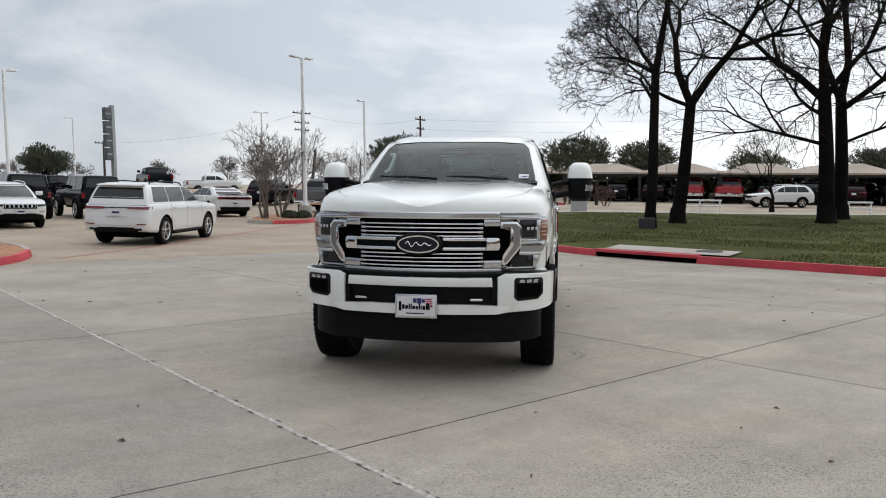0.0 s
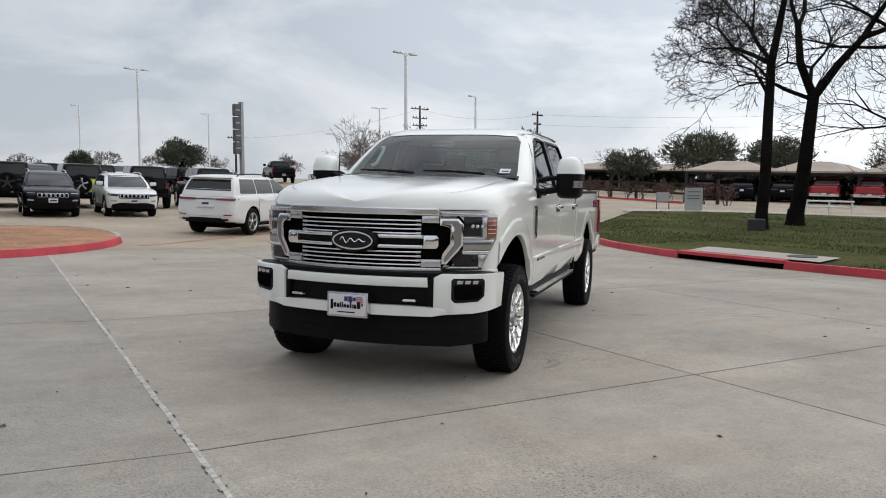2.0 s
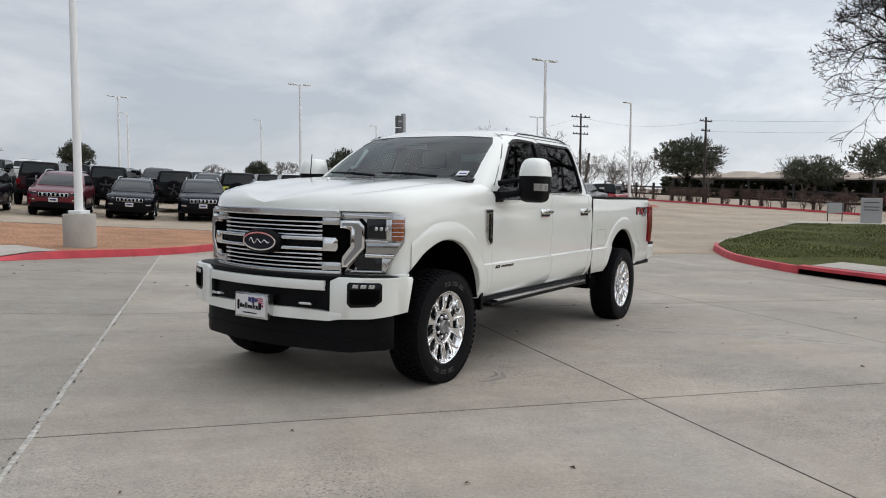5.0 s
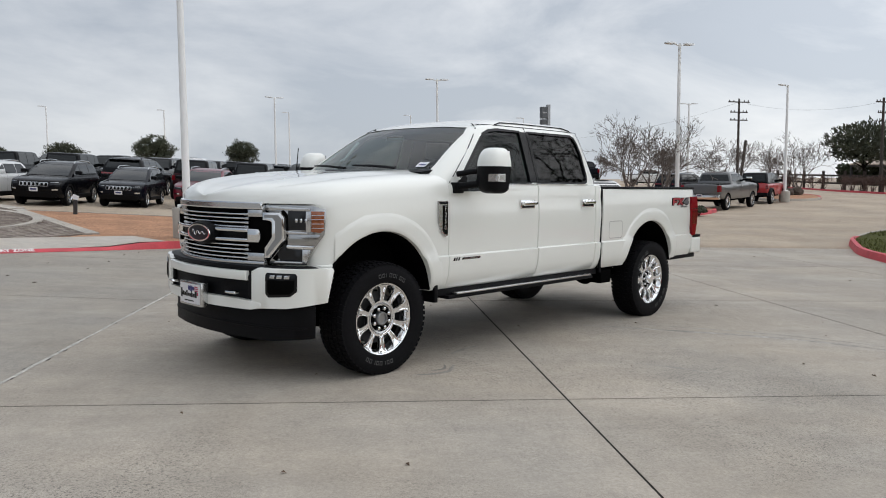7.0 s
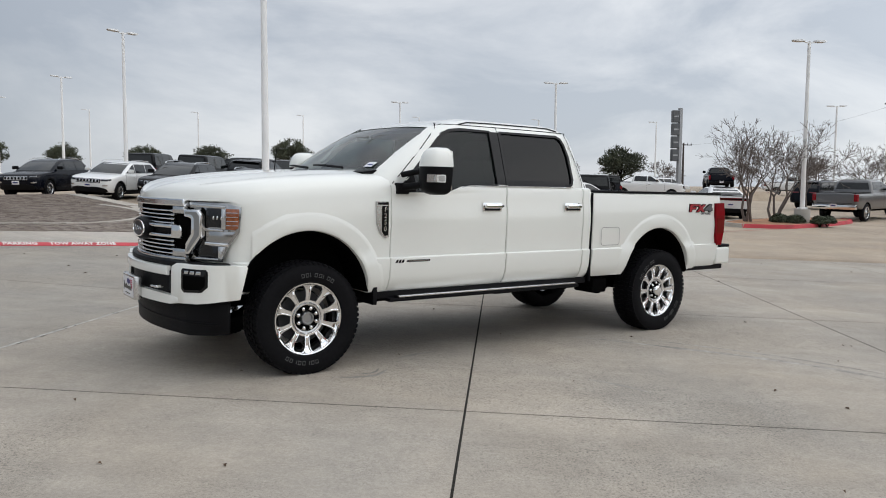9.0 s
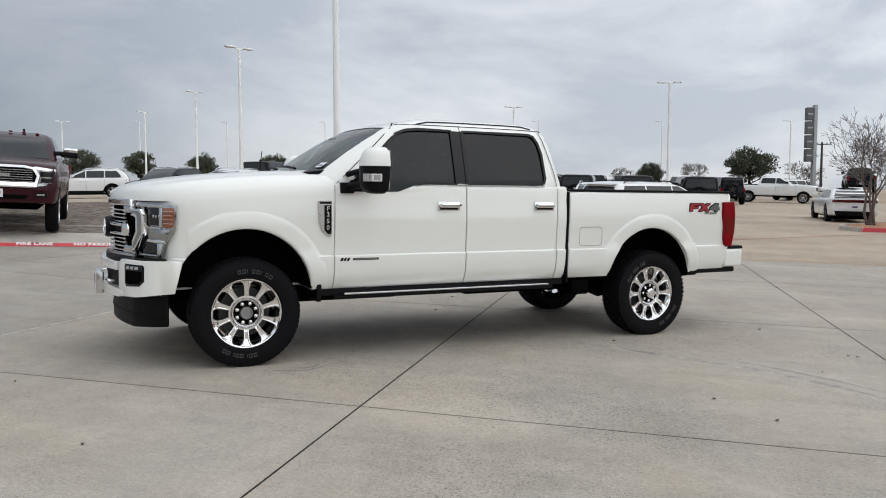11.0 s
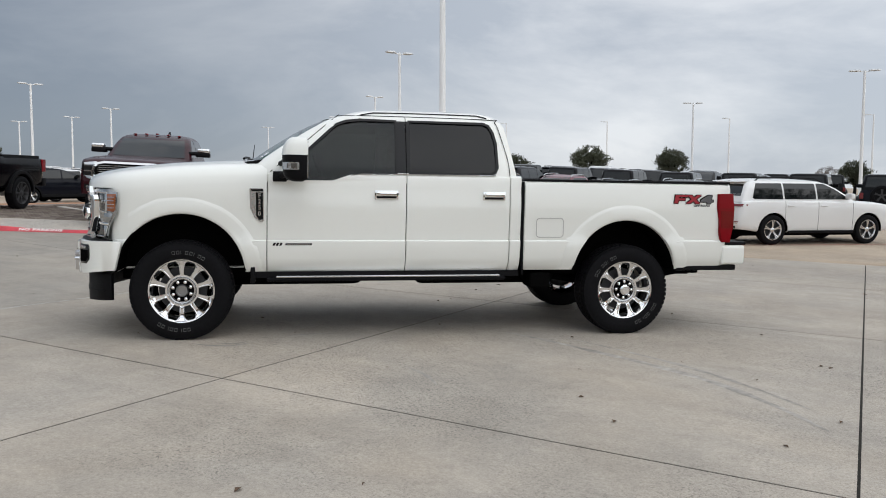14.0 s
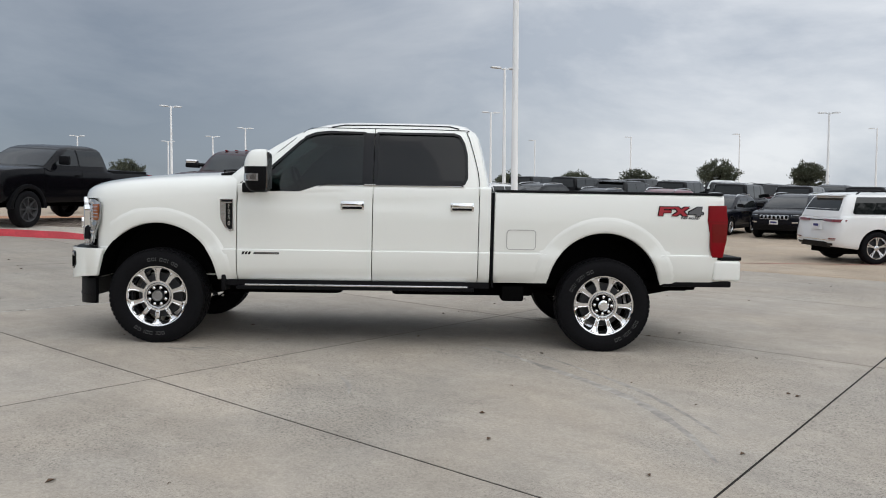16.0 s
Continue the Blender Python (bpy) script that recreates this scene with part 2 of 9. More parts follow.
PAINTS = {
    "white": mat("white_car_paint", (0.74, 0.74, 0.73), 0.32, coat=1.0),
    "black": mat("black_car_paint", (0.003, 0.003, 0.004), 0.18, coat=0.16, spec=0.08),
    "grey": mat("dark_grey_car_paint", (0.004, 0.005, 0.009), 0.18, coat=0.18, spec=0.08),
    "silver": mat("granite_grey_car_paint", (0.13, 0.13, 0.13), 0.3, 0.5, coat=0.6),
    "maroon": mat("maroon_car_paint", (0.030, 0.004, 0.007), 0.25, coat=0.22, spec=0.12),
    "red": mat("red_car_paint", (0.42, 0.018, 0.02), 0.3, coat=1.0),
    "wine": mat("bright_wine_car_paint", (0.13, 0.006, 0.018), 0.3, coat=0.5, spec=0.3),
    "blue": mat("steel_blue_car_paint", (0.07, 0.10, 0.15), 0.3, 0.3, coat=1.0),
    "yellow": mat("acid_yellow_car_paint", (0.55, 0.58, 0.03), 0.3, coat=1.0),
}
CHROME = mat("chrome", (0.86, 0.86, 0.86), 0.07, 1.0)
SATIN_DARK = mat("brushed_dark_chrome", (0.36, 0.365, 0.37), 0.30, 1.0)
SATIN = mat("satin_chrome", (0.64, 0.645, 0.65), 0.22, 1.0)
BLACK = mat("black_plastic", (0.0035, 0.0035, 0.0045), 0.50, grain=0.1, bump=0.15, bump_scale=300, spec=0.13)
GLOSS_BLACK = mat("gloss_black_trim", (0.008, 0.008, 0.009), 0.12, spec=0.25)
RUBBER = mat("tyre_rubber", (0.0045, 0.0045, 0.0055), 0.70, grain=0.2, bump=0.2, bump_scale=200, spec=0.12)
TYRE_LETTER = mat("raised_tyre_lettering", (0.075, 0.075, 0.073), 0.8)
# black of the underside; also laid into gaps and openings as their shade
DARK = mat("underbody_and_gap_shade_black", (0.004, 0.004, 0.004), 0.9, spec=0.0)
GLASS_CLEAR = glass_mat("windscreen_glass", (0.62, 0.74, 0.70), face=0.075)
GLASS_TINT = glass_mat("privacy_glass", (0.07, 0.075, 0.075), face=0.036)
GLASS_SIDE = glass_mat("tinted_side_glass", (0.22, 0.27, 0.26), face=0.036)
GLASS_CAR = mat("dark_car_glass", (0.006, 0.008, 0.008), 0.03, spec=0.55)
LAMP_BOX = mat("headlamp_housing", (0.42, 0.425, 0.43), 0.16, 1.0)
LENS_DARK = mat("smoked_lamp", (0.012, 0.013, 0.015), 0.08, spec=0.4)
AMBER = mat("amber_reflector", (0.24, 0.062, 0.018), 0.2, coat=1.0, grain=0.35, grain_scale=60)
RED_LENS = mat("red_tail_lens", (0.21, 0.002, 0.008), 0.15, coat=0.15, spec=0.3)
RED_LENS_DARK = mat("dark_red_tail_lens", (0.16, 0.004, 0.008), 0.12, coat=1.0)
TRIM_GREY = mat("interior_grey", (0.20, 0.20, 0.19), 0.7, grain=0.1)
SEAT = mat("interior_seat_leather", (0.15, 0.145, 0.14), 0.55, grain=0.1)
EMBLEM = mat("dark_emblem_field", (0.010, 0.012, 0.018), 0.35, coat=0.15, spec=0.2)
PLATE = mat("white_plate", (0.72, 0.70, 0.71), 0.5)
PLATE_BLUE = mat("plate_blue_print", (0.03, 0.03, 0.14), 0.5)
PLATE_RED = mat("plate_red_print", (0.35, 0.03, 0.08), 0.5)
DECAL_RED = mat("red_decal", (0.33, 0.012, 0.022), 0.4)
DECAL_GREY = mat("grey_decal", (0.10, 0.10, 0.105), 0.4)
SHUT = mat("thin_shut_line", (0.42, 0.41, 0.39), 0.5)
PAPER = mat("white_paper", (0.75, 0.76, 0.78), 0.7)
LEAF_DRY = mat("dry_leaf", (0.10, 0.06, 0.035), 0.9)
BRICK = mat("tan_brick_wall", (0.36, 0.28, 0.22), 0.9, grain=0.15, stain=0.1)


# ---- mesh tools ----
def part(name, bm, material, parent=None, label="", smooth=False):
    """Links a bmesh as one mesh object, under a thing or a part if one is given."""
    me = bpy.data.meshes.new(name)
    bmesh.ops.recalc_face_normals(bm, faces=bm.faces)
    bm.to_mesh(me)
    bm.free()
    for mm in (material if isinstance(material, (list, tuple)) else [material]):
        me.materials.append(mm)
    if smooth:
        for p in me.polygons:
            p.use_smooth = True
        if smooth != 2:
            me.set_sharp_from_angle(angle=radians(38))
    ob = new(name, me)
    if parent:
        ob.parent = parent
    if label:
        ob["label"] = label
    return ob


def thing(name, m, label, category, group="", kind=""):
    ob = new(name)
    ob.matrix_world = m
    return tagged(ob, label, category, group, kind)


def box(bm, x0, x1, y0, y1, z0, z1, bevel=0.0, seg=2):
    vs = bmesh.ops.create_cube(bm, size=1.0)["verts"]
    for v in vs:
        v.co = Vector(((x0 + x1) / 2 + v.co.x * (x1 - x0), (y0 + y1) / 2 + v.co.y * (y1 - y0), (z0 + z1) / 2 + v.co.z * (z1 - z0)))
    if bevel:
        es = list({e for v in vs for e in v.link_edges})
        bmesh.ops.bevel(bm, geom=es, offset=bevel, segments=seg, affect="EDGES", profile=0.6)
    return bm


def boxm(*a, **k):
    return box(bmesh.new(), *a, **k)


def tube(bm, pts, radii, n=8, caps=True):
    """A round bar through the points, with a radius at each."""
    rings, prev = [], None
    for i, p in enumerate(pts):
        p = Vector(p)
        d = (Vector(pts[min(i + 1, len(pts) - 1)]) - Vector(pts[max(i - 1, 0)])).normalized()
        side = d.cross(Vector((0, 0, 1)) if abs(d.z) < 0.9 else Vector((1, 0, 0))).normalized() if prev is None else (prev - d * prev.dot(d)).normalized()
        prev = side
        up = d.cross(side)
        r = radii[i] if isinstance(radii, (list, tuple)) else radii
        rings.append([bm.verts.new(p + (side * math.cos(a) + up * math.sin(a)) * r) for a in [2 * math.pi * k / n for k in range(n)]])
    for a, b in zip(rings, rings[1:]):
        for k in range(n):
            bm.faces.new((a[k], a[(k + 1) % n], b[(k + 1) % n], b[k]))
    if caps:
        bm.faces.new(rings[0][::-1])
        bm.faces.new(rings[-1])
    return bm


def tubem(pts, radii, n=8):
    return tube(bmesh.new(), pts, radii, n)


def rings_mesh(bm, rings, close=True, cap=True):
    """Skins rings of points that have the same count."""
    vs = [[bm.verts.new(p) for p in r] for r in rings]
    m = len(vs[0])
    for a, b in zip(vs, vs[1:]):
        for k in range(m if close else m - 1):
            bm.faces.new((a[k], a[(k + 1) % m], b[(k + 1) % m], b[k]))
    if cap and close:
        bm.faces.new(vs[0][::-1])
        bm.faces.new(vs[-1])
    return bm


def prism(pts, axis, a, b, bm=None, bevel=0.0):
    """A polygon pushed along an axis from a to b. axis y: points are (x, z); axis x: (y, z); axis z: (x, y)."""
    bm = bm or bmesh.new()
    put = {"y": lambda p, c: (p[0], c, p[1]), "x": lambda p, c: (c, p[0], p[1]), "z": lambda p, c: (p[0], p[1], c)}[axis]
    lo, hi = [bm.verts.new(put(p, a)) for p in pts], [bm.verts.new(put(p, b)) for p in pts]
    n = len(pts)
    fs = [bm.faces.new((lo[i], lo[(i + 1) % n], hi[(i + 1) % n], hi[i])) for i in range(n)]
    fs += [bm.faces.new(lo[::-1]), bm.faces.new(hi)]
    if bevel:
        bmesh.ops.bevel(bm, geom=list({e for f in fs[-2:] for e in f.edges}), offset=bevel, segments=2, affect="EDGES")
    return bm


def lathe(profile, n=32, axis="y", bm=None, at=(0, 0, 0)):
    """Turns a profile of (radius, height along the axis) round the axis."""
    bm = bm or bmesh.new()
    rings = []
    for r, h in profile:
        ring = []
        for k in range(n):
            a = 2 * math.pi * k / n
            c, s = r * math.cos(a), r * math.sin(a)
            ring.append(Vector({"y": (c, h, s), "z": (c, s, h), "x": (h, c, s)}[axis]) + Vector(at))
        rings.append(ring)
    return rings_mesh(bm, rings, True, False)


def carve(solids, cutters):
    """The first bmesh less the volumes of the others."""
    made = []
    for k, b in enumerate([solids, *cutters]):
        bmesh.ops.recalc_face_normals(b, faces=b.faces)
        me = bpy.data.meshes.new("carving")
        b.to_mesh(me)
        b.free()
        made.append(new("carving", me))
    for c in made[1:]:
        mod = made[0].modifiers.new("cut", "BOOLEAN")
        mod.operation, mod.object, mod.solver = "DIFFERENCE", c, "EXACT"
    ev = made[0].evaluated_get(bpy.context.evaluated_depsgraph_get())
    out = bmesh.new()
    out.from_mesh(ev.to_mesh())
    ev.to_mesh_clear()
    for o in made:
        d = o.data
        bpy.data.objects.remove(o)
        bpy.data.meshes.remove(d)
    return out


def text_mesh(bm, body, size, place, depth=0.004, bold=0.0, spacing=1.0):
    """Letters of the built-in font laid into bm; place maps their flat (u, v, w) to the world of bm."""
    cu = bpy.data.curves.new("lettering", "FONT")
    cu.body, cu.size, cu.align_x, cu.align_y, cu.extrude, cu.offset = body, size, "CENTER", "CENTER", depth, bold
    cu.space_character = spacing
    cu.resolution_u = 3
    ob = new("lettering", cu)
    ev = ob.evaluated_get(bpy.context.evaluated_depsgraph_get())
    me = ev.to_mesh()
    base = len(bm.verts)
    vs = [bm.verts.new(place(*v.co)) for v in me.vertices]
    for p in me.polygons:
        try:
            bm.faces.new([vs[i] for i in p.vertices])
        except ValueError:
            pass
    ev.to_mesh_clear()
    bpy.data.objects.remove(ob)
    bpy.data.curves.remove(cu)
    return bm


def table(x, rows):
    """Reads a value between the rows of a table."""
    for (a, va), (b, vb) in zip(rows, rows[1:]):
        if (a - x) * (b - x) <= 0:
            return va + (vb - va) * (x - a) / (b - a)
    return rows[-1][1]


# ---- the lie of the land ----
def gz(x, y):
    """Height of the lot: it falls towards the inlet, and climbs gently beyond the driveway."""
    side = -0.025 * (min(x, 22.0) - 2.0) if x > 2.0 else 0.06 * (2.0 - max(x, -10.0))
    return side + 0.022 * max(0.0, min(y, 130.0) - 17.0) + 0.015


def on_ground(x, y, turn=0.0, lift=0.0):
    """A pose that stands on the lot and leans with it. turn: the heading of the thing's +x, in degrees."""
    e = 0.4
    n = Vector((-(gz(x + e, y) - gz(x - e, y)) / (2 * e), -(gz(x, y + e) - gz(x, y - e)) / (2 * e), 1)).normalized()
    f = Vector((math.cos(radians(turn)), math.sin(radians(turn)), 0))
    f = (f - n * f.dot(n)).normalized()
    s = n.cross(f)
    m = Matrix((f, s, n)).transposed().to_4x4()
    m.translation = (x, y, gz(x, y) + lift)
    return m


def draped(bm, poly, lift=0.0, step=1.5):
    """A polygon of the plan laid on the lot, cut fine enough to follow it."""
    f = bm.faces.new([bm.verts.new((x, y, 0)) for x, y in poly])
    xs, ys = [p[0] for p in poly], [p[1] for p in poly]
    for axis, lo, hi in ((0, min(xs), max(xs)), (1, min(ys), max(ys))):
        cuts = [lo + step * k for k in range(1, int((hi - lo) / step) + 1)]
        cuts += [c for c in ((2.0, -10.0, 22.0) if axis == 0 else (17.0,)) if lo < c < hi]
        for c in cuts:
            no, co = ((1, 0, 0), (c, 0, 0)) if axis == 0 else ((0, 1, 0), (0, c, 0))
            bmesh.ops.bisect_plane(bm, geom=bm.verts[:] + bm.edges[:] + bm.faces[:], plane_co=co, plane_no=no)
    for v in bm.verts:
        v.co.z = gz(v.co.x, v.co.y) + lift
    return bm


def smooth_line(pts, n=6):
    """A Catmull-Rom line through points of the plan."""
    out = []
    q = [pts[0], *pts, pts[-1]]
    for i in range(1, len(q) - 2):
        p0, p1, p2, p3 = [Vector((*p, 0)) for p in q[i - 1:i + 3]]
        for k in range(n):
            t = k / n
            out.append((0.5 * ((2 * p1) + (p2 - p0) * t + (2 * p0 - 5 * p1 + 4 * p2 - p3) * t * t + (3 * p1 - p0 - 3 * p2 + p3) * t ** 3))[:2])
    out.append(tuple(pts[-1]))
    return out


def kerb(name, line, inward, label, material, height=0.15, width=0.16, parent=None, heights=None):
    """A kerb with a rounded nose along a line of the plan; inward: which side is its top (+1 left of the line)."""
    bm = bmesh.new()
    rings = []
    for i, p in enumerate(line):
        a, b = Vector(line[max(i - 1, 0)]), Vector(line[min(i + 1, len(line) - 1)])
        d = (b - a).normalized()
        s = Vector((-d.y, d.x)) * inward
        z, top = gz(*p), heights[i] if heights else height
        rings.append([(p[0] + s.x * u, p[1] + s.y * u, z + h) for u, h in ((0, -0.2), (0.004, 0.01), (0.11 - 0.07 * min(1.0, max(0.0, (top - 0.06) / 0.09)), top), (width, top), (width, -0.2))])
    rings_mesh(bm, rings)
    ob = part(name, bm, material, parent, "", 1)
    if not parent:
        tagged(ob, label, "kerb", kind="structure")
    return ob


# ---- the lot ----
SLAB_X = [2.1 + 3.9 * k for k in range(-4, 0)] + [2.1, 5.97, 9.88, 13.78, 17.7]
SLAB_Y = [3.8 + 4.5 * k for k in range(-4, 4)]


def edge_x(x, y):
    """Where a joint that runs away from the drive lies: the old seam runs a little askew."""
    return 2.06 + 0.022 * (y - 4.5) if x == 2.1 else x


X0, X1, Y0, Y1 = SLAB_X[0], SLAB_X[-1], SLAB_Y[0], SLAB_Y[-1]


def axis_steps(lo, hi, near0, near1, fine, marks):
    """Grid lines: fine over the near stretch, coarser outwards, with lines at the marks."""
    out, p, s = {near0, near1, *marks}, near0, fine
    while p < near1:
        out.add(p)
        p += fine
    for start, sign, end in ((near0, -1, lo), (near1, 1, hi)):
        p, s = start, fine
        while (p - end) * sign < 0:
            out.add(p)
            s *= 1.25
            p += s * sign
        out.add(end)
    return sorted(out)


gx = axis_steps(-900, 900, -24, 24, 2.0, (X0, X0 - 0.01, X1, X1 + 0.01, 2.0, -10.0, 22.0))
gy = axis_steps(-500, 1500, -14, 40, 2.0, (Y0, Y0 - 0.01, Y1, Y1 + 0.01, 17.0, 130.0))
bm = bmesh.new()
grid = [[bm.verts.new((x, y, gz(x, y) - (0.03 if X0 <= x <= X1 and Y0 <= y <= Y1 else 0.0))) for y in gy] for x in gx]
for i in range(len(gx) - 1):
    for j in range(len(gy) - 1):
        bm.faces.new((grid[i][j], grid[i + 1][j], grid[i + 1][j + 1], grid[i][j + 1]))
ground = tagged(part("ground", bm, CONCRETE_FAR, None, "", 2), "tan weathered concrete lot that falls to a kerb inlet", "ground", kind="structure")

# the slabs nearest the walk, with open joints between them
pavement = thing("pavement", pose(0, 0, 0), "grey broom-finished concrete slabs with narrow dark joints", "pavement", kind="structure")


def slab_piece(x0, x1, y0, y1):
    bm = bmesh.new()
    g = 0.0076
    ycuts = [y0 + g] + ([17.0] if y0 < 17.0 < y1 else []) + [y1 - g]

    def cuts(y):
        a, b = edge_x(x0, y) + g, edge_x(x1, y) - g
        return [a] + [c for c in (2.0, -10.0) if x1 == 2.1 and c == 2.0 and b > 2.0 or x0 < c < x1 and c == -10.0] + [b]

    if x1 == 2.1 and y0 < 1.0:
        cuts = lambda y: [x0 + g, edge_x(x1, y) - g]
    rows_c = [cuts(y) for y in ycuts]
    nx, ny = len(rows_c[0]), len(ycuts)
    top = [[bm.verts.new((rows_c[j][i], ycuts[j], gz(rows_c[j][i], ycuts[j]))) for j in range(ny)] for i in range(nx)]
    low = [[bm.verts.new((rows_c[j][i], ycuts[j], gz(rows_c[j][i], ycuts[j]) - 0.029)) for j in range(ny)] for i in range(nx)]
    for i in range(nx - 1):
        for j in range(ny - 1):
            bm.faces.new((top[i][j], top[i + 1][j], top[i + 1][j + 1], top[i][j + 1]))
    for i in range(nx - 1):
        for j, r in ((0, 1), (ny - 1, -1)):
            bm.faces.new((low[i][j], low[i + 1][j], top[i + 1][j], top[i][j])[::r])
    for j in range(ny - 1):
        for i, r in ((0, -1), (nx - 1, 1)):
            bm.faces.new((low[i][j], low[i][j + 1], top[i][j + 1], top[i][j])[::r])
    return bm


for x0, x1 in zip(SLAB_X, SLAB_X[1:]):
    for y0, y1 in zip(SLAB_Y, SLAB_Y[1:]):
        part("slab", slab_piece(x0, x1, y0, y1), CONCRETE_OLD if x1 < 2.2 else CONCRETE, pavement)
bm = bmesh.new()
JW = 0.0090
for x in SLAB_X[1:-1]:
    if x != 2.1:
        rings_mesh(bm, [[(x - JW, y, gz(x - JW, y) - 0.0022), (x + JW, y, gz(x + JW, y) - 0.0022)] for y in (Y0 + 0.1, 17.0, Y1 - 0.1) if y < Y1], False, False)
for y in SLAB_Y[1:-1]:
    for x0, x1 in zip(SLAB_X, SLAB_X[1:]):
        xs_j = sorted({edge_x(x0, y) + 0.01, edge_x(x1, y) - 0.01, *[c for c in (2.0, -10.0) if edge_x(x0, y) + 0.01 < c < edge_x(x1, y) - 0.01]})
        rings_mesh(bm, [[(x, y - JW, gz(x, y) - 0.0030), (x, y + JW, gz(x, y) - 0.0030)] for x in xs_j], False, False)
part("joint_filler", bm, JOINT, pavement, "dark dirty joint filler")

# the wide old seam: pale sealant with crumbled edges
rnd = random.Random(5)
bm = bmesh.new()
y, rows_l = Y0, []
while y < 17.4:
    w = 0.017 + 0.010 * noise.noise(Vector((y * 1.7, 3, 0)))
    c = edge_x(2.1, y) + 0.008 * noise.noise(Vector((y * 2.3, 9, 0)))
    rows_l.append([(c - w, y, gz(c, y) + 0.0015), (c, y, gz(c, y) + 0.004), (c + w, y, gz(c, y) + 0.0015)])
    y += 0.12
rings_mesh(bm, rows_l, False, False)
part("seam_sealant", bm, SEALANT, pavement, "pale crumbling seam sealant")
bm = bmesh.new()
for k in range(130):
    y = rnd.uniform(-2.0, 12.0)
    s = rnd.choice((-1, 1))
    c = edge_x(2.1, y) + s * rnd.uniform(0.016, 0.030)
    r = rnd.uniform(0.005, 0.018)
    ring = [bm.verts.new((c + 0.6 * r * math.cos(a) * rnd.uniform(0.5, 1.2), y + 2.2 * r * math.sin(a) * rnd.uniform(0.6, 1.2), gz(c, y) + 0.0045)) for a in [k2 * 0.7854 for k2 in range(8)]]
    bm.faces.new(ring)
part("seam_chips", bm, CRACK, pavement, "dark broken chips along the seam")
# tyre scuffs: curved grey marks
SCUFF = mat("tyre_scuff", (0.30, 0.277, 0.246), 0.85, grain=0.25, grain_scale=14, stain=0.3, stain_scale=3.0)
scuffs = bmesh.new()
for pts, w in (([(6.9, 6.55), (7.33, 6.42), (7.8, 6.23), (8.4, 5.98), (8.93, 5.68), (9.4, 5.25), (9.72, 4.85)], 0.055), ([(7.5, 6.62), (8.1, 6.36), (8.7, 6.05), (9.2, 5.68), (9.6, 5.3)], 0.03),
               ([(4.95, 4.50), (5.1, 4.53), (5.25, 4.62), (5.31, 4.82)], 0.030), ([(5.10, 4.62), (5.22, 4.70), (5.24, 4.84)], 0.018), ([(5.34, 5.22), (5.46, 5.40), (5.62, 5.56)], 0.028), ([(6.84, 4.83), (7.1, 4.68), (7.32, 4.47)], 0.022)):
    fine = smooth_line(pts, 8)
    line = []
    for i, p in enumerate(fine):
        u, v = Vector(fine[max(i - 1, 0)]), Vector(fine[min(i + 1, len(fine) - 1)])
        d = (v - u).normalized()
        ww = w * (0.2 + 0.8 * math.sin(math.pi * i / (len(fine) - 1))) * (0.8 + 0.5 * noise.noise(Vector((i * 0.5, p[0], 0))))
        line.append([(p[0] - d.y * ww, p[1] + d.x * ww, gz(*p) + 0.0016), (p[0] + d.y * ww, p[1] - d.x * ww, gz(*p) + 0.0016)])
    rings_mesh(scuffs, line, False, False)
part("tyre_scuffs", scuffs, SCUFF, pavement, "faint curved tyre scuffs")

# ---- the island with the display pad and mulch ----
KERB_L = smooth_line([(-10.2, 5.2), (-7.5, 7.3), (-4.5, 10.05), (-1.6, 12.85), (1.1, 15.45), (3.0, 17.15), (3.85, 18.4), (4.2, 19.9), (4.0, 21.6), (3.2, 22.6), (1.8, 22.9), (-5.4, 22.7)], 6)
RED_UNTIL = 6 * 6 + 3


def kerb_height(y):
    """The kerb stands up beside the mulch and lies flush where cars drive on to the pad."""
    return table(min(max(y, -50.0), 50.0), [(-50.0, 0.15), (8.7, 0.15), (9.5, 0.06), (14.2, 0.06), (14.8, 0.15), (50.0, 0.15)])


kerb("kerb_island", KERB_L[:RED_UNTIL + 1], 1, "red-painted concrete kerb, flush in front of a display pad", RED_KERB, heights=[kerb_height(p[1]) for p in KERB_L[:RED_UNTIL + 1]])
kerb("kerb_island_plain", KERB_L[RED_UNTIL:], 1, "plain concrete kerb round the end of the mulched island", CONCRETE_PALE)


def island_part(name, poly, material, lift, label, category):
    return tagged(part(name, draped(bmesh.new(), poly, lift), material), label, category, kind="structure")


def offset_line(line, d):
    out = []
    for i, p in enumerate(line):
        a, b = Vector(line[max(i - 1, 0)]), Vector(line[min(i + 1, len(line) - 1)])
        t = (b - a).normalized()
        out.append((p[0] - t.y * d, p[1] + t.x * d))
    return out


inner = offset_line(KERB_L, 0.14)
walk_l = inner[0:24]
walk_in = offset_line(KERB_L[0:24], 1.5)
apron = island_part("pavement_island_walk", walk_l + walk_in[::-1], CONCRETE_PALE, 0.146, "pale concrete apron that ramps up behind the red kerb", "pavement")
for v in apron.data.vertices:
    near = min(range(26), key=lambda q: (KERB_L[q][0] - v.co.x) ** 2 + (KERB_L[q][1] - v.co.y) ** 2)
    far_off = min(1.0, max(0.0, (math.hypot(KERB_L[near][0] - v.co.x, KERB_L[near][1] - v.co.y) - 0.15) / 1.3))
    v.co.z += (kerb_height(v.co.y) - 0.004 - 0.146) * (1 - far_off)
PAD = [walk_in[4], *walk_in[5:21], (-1.2, 16.2), (-5.4, 22.5), (-9.4, 26.0), (-15.0, 20.0)]
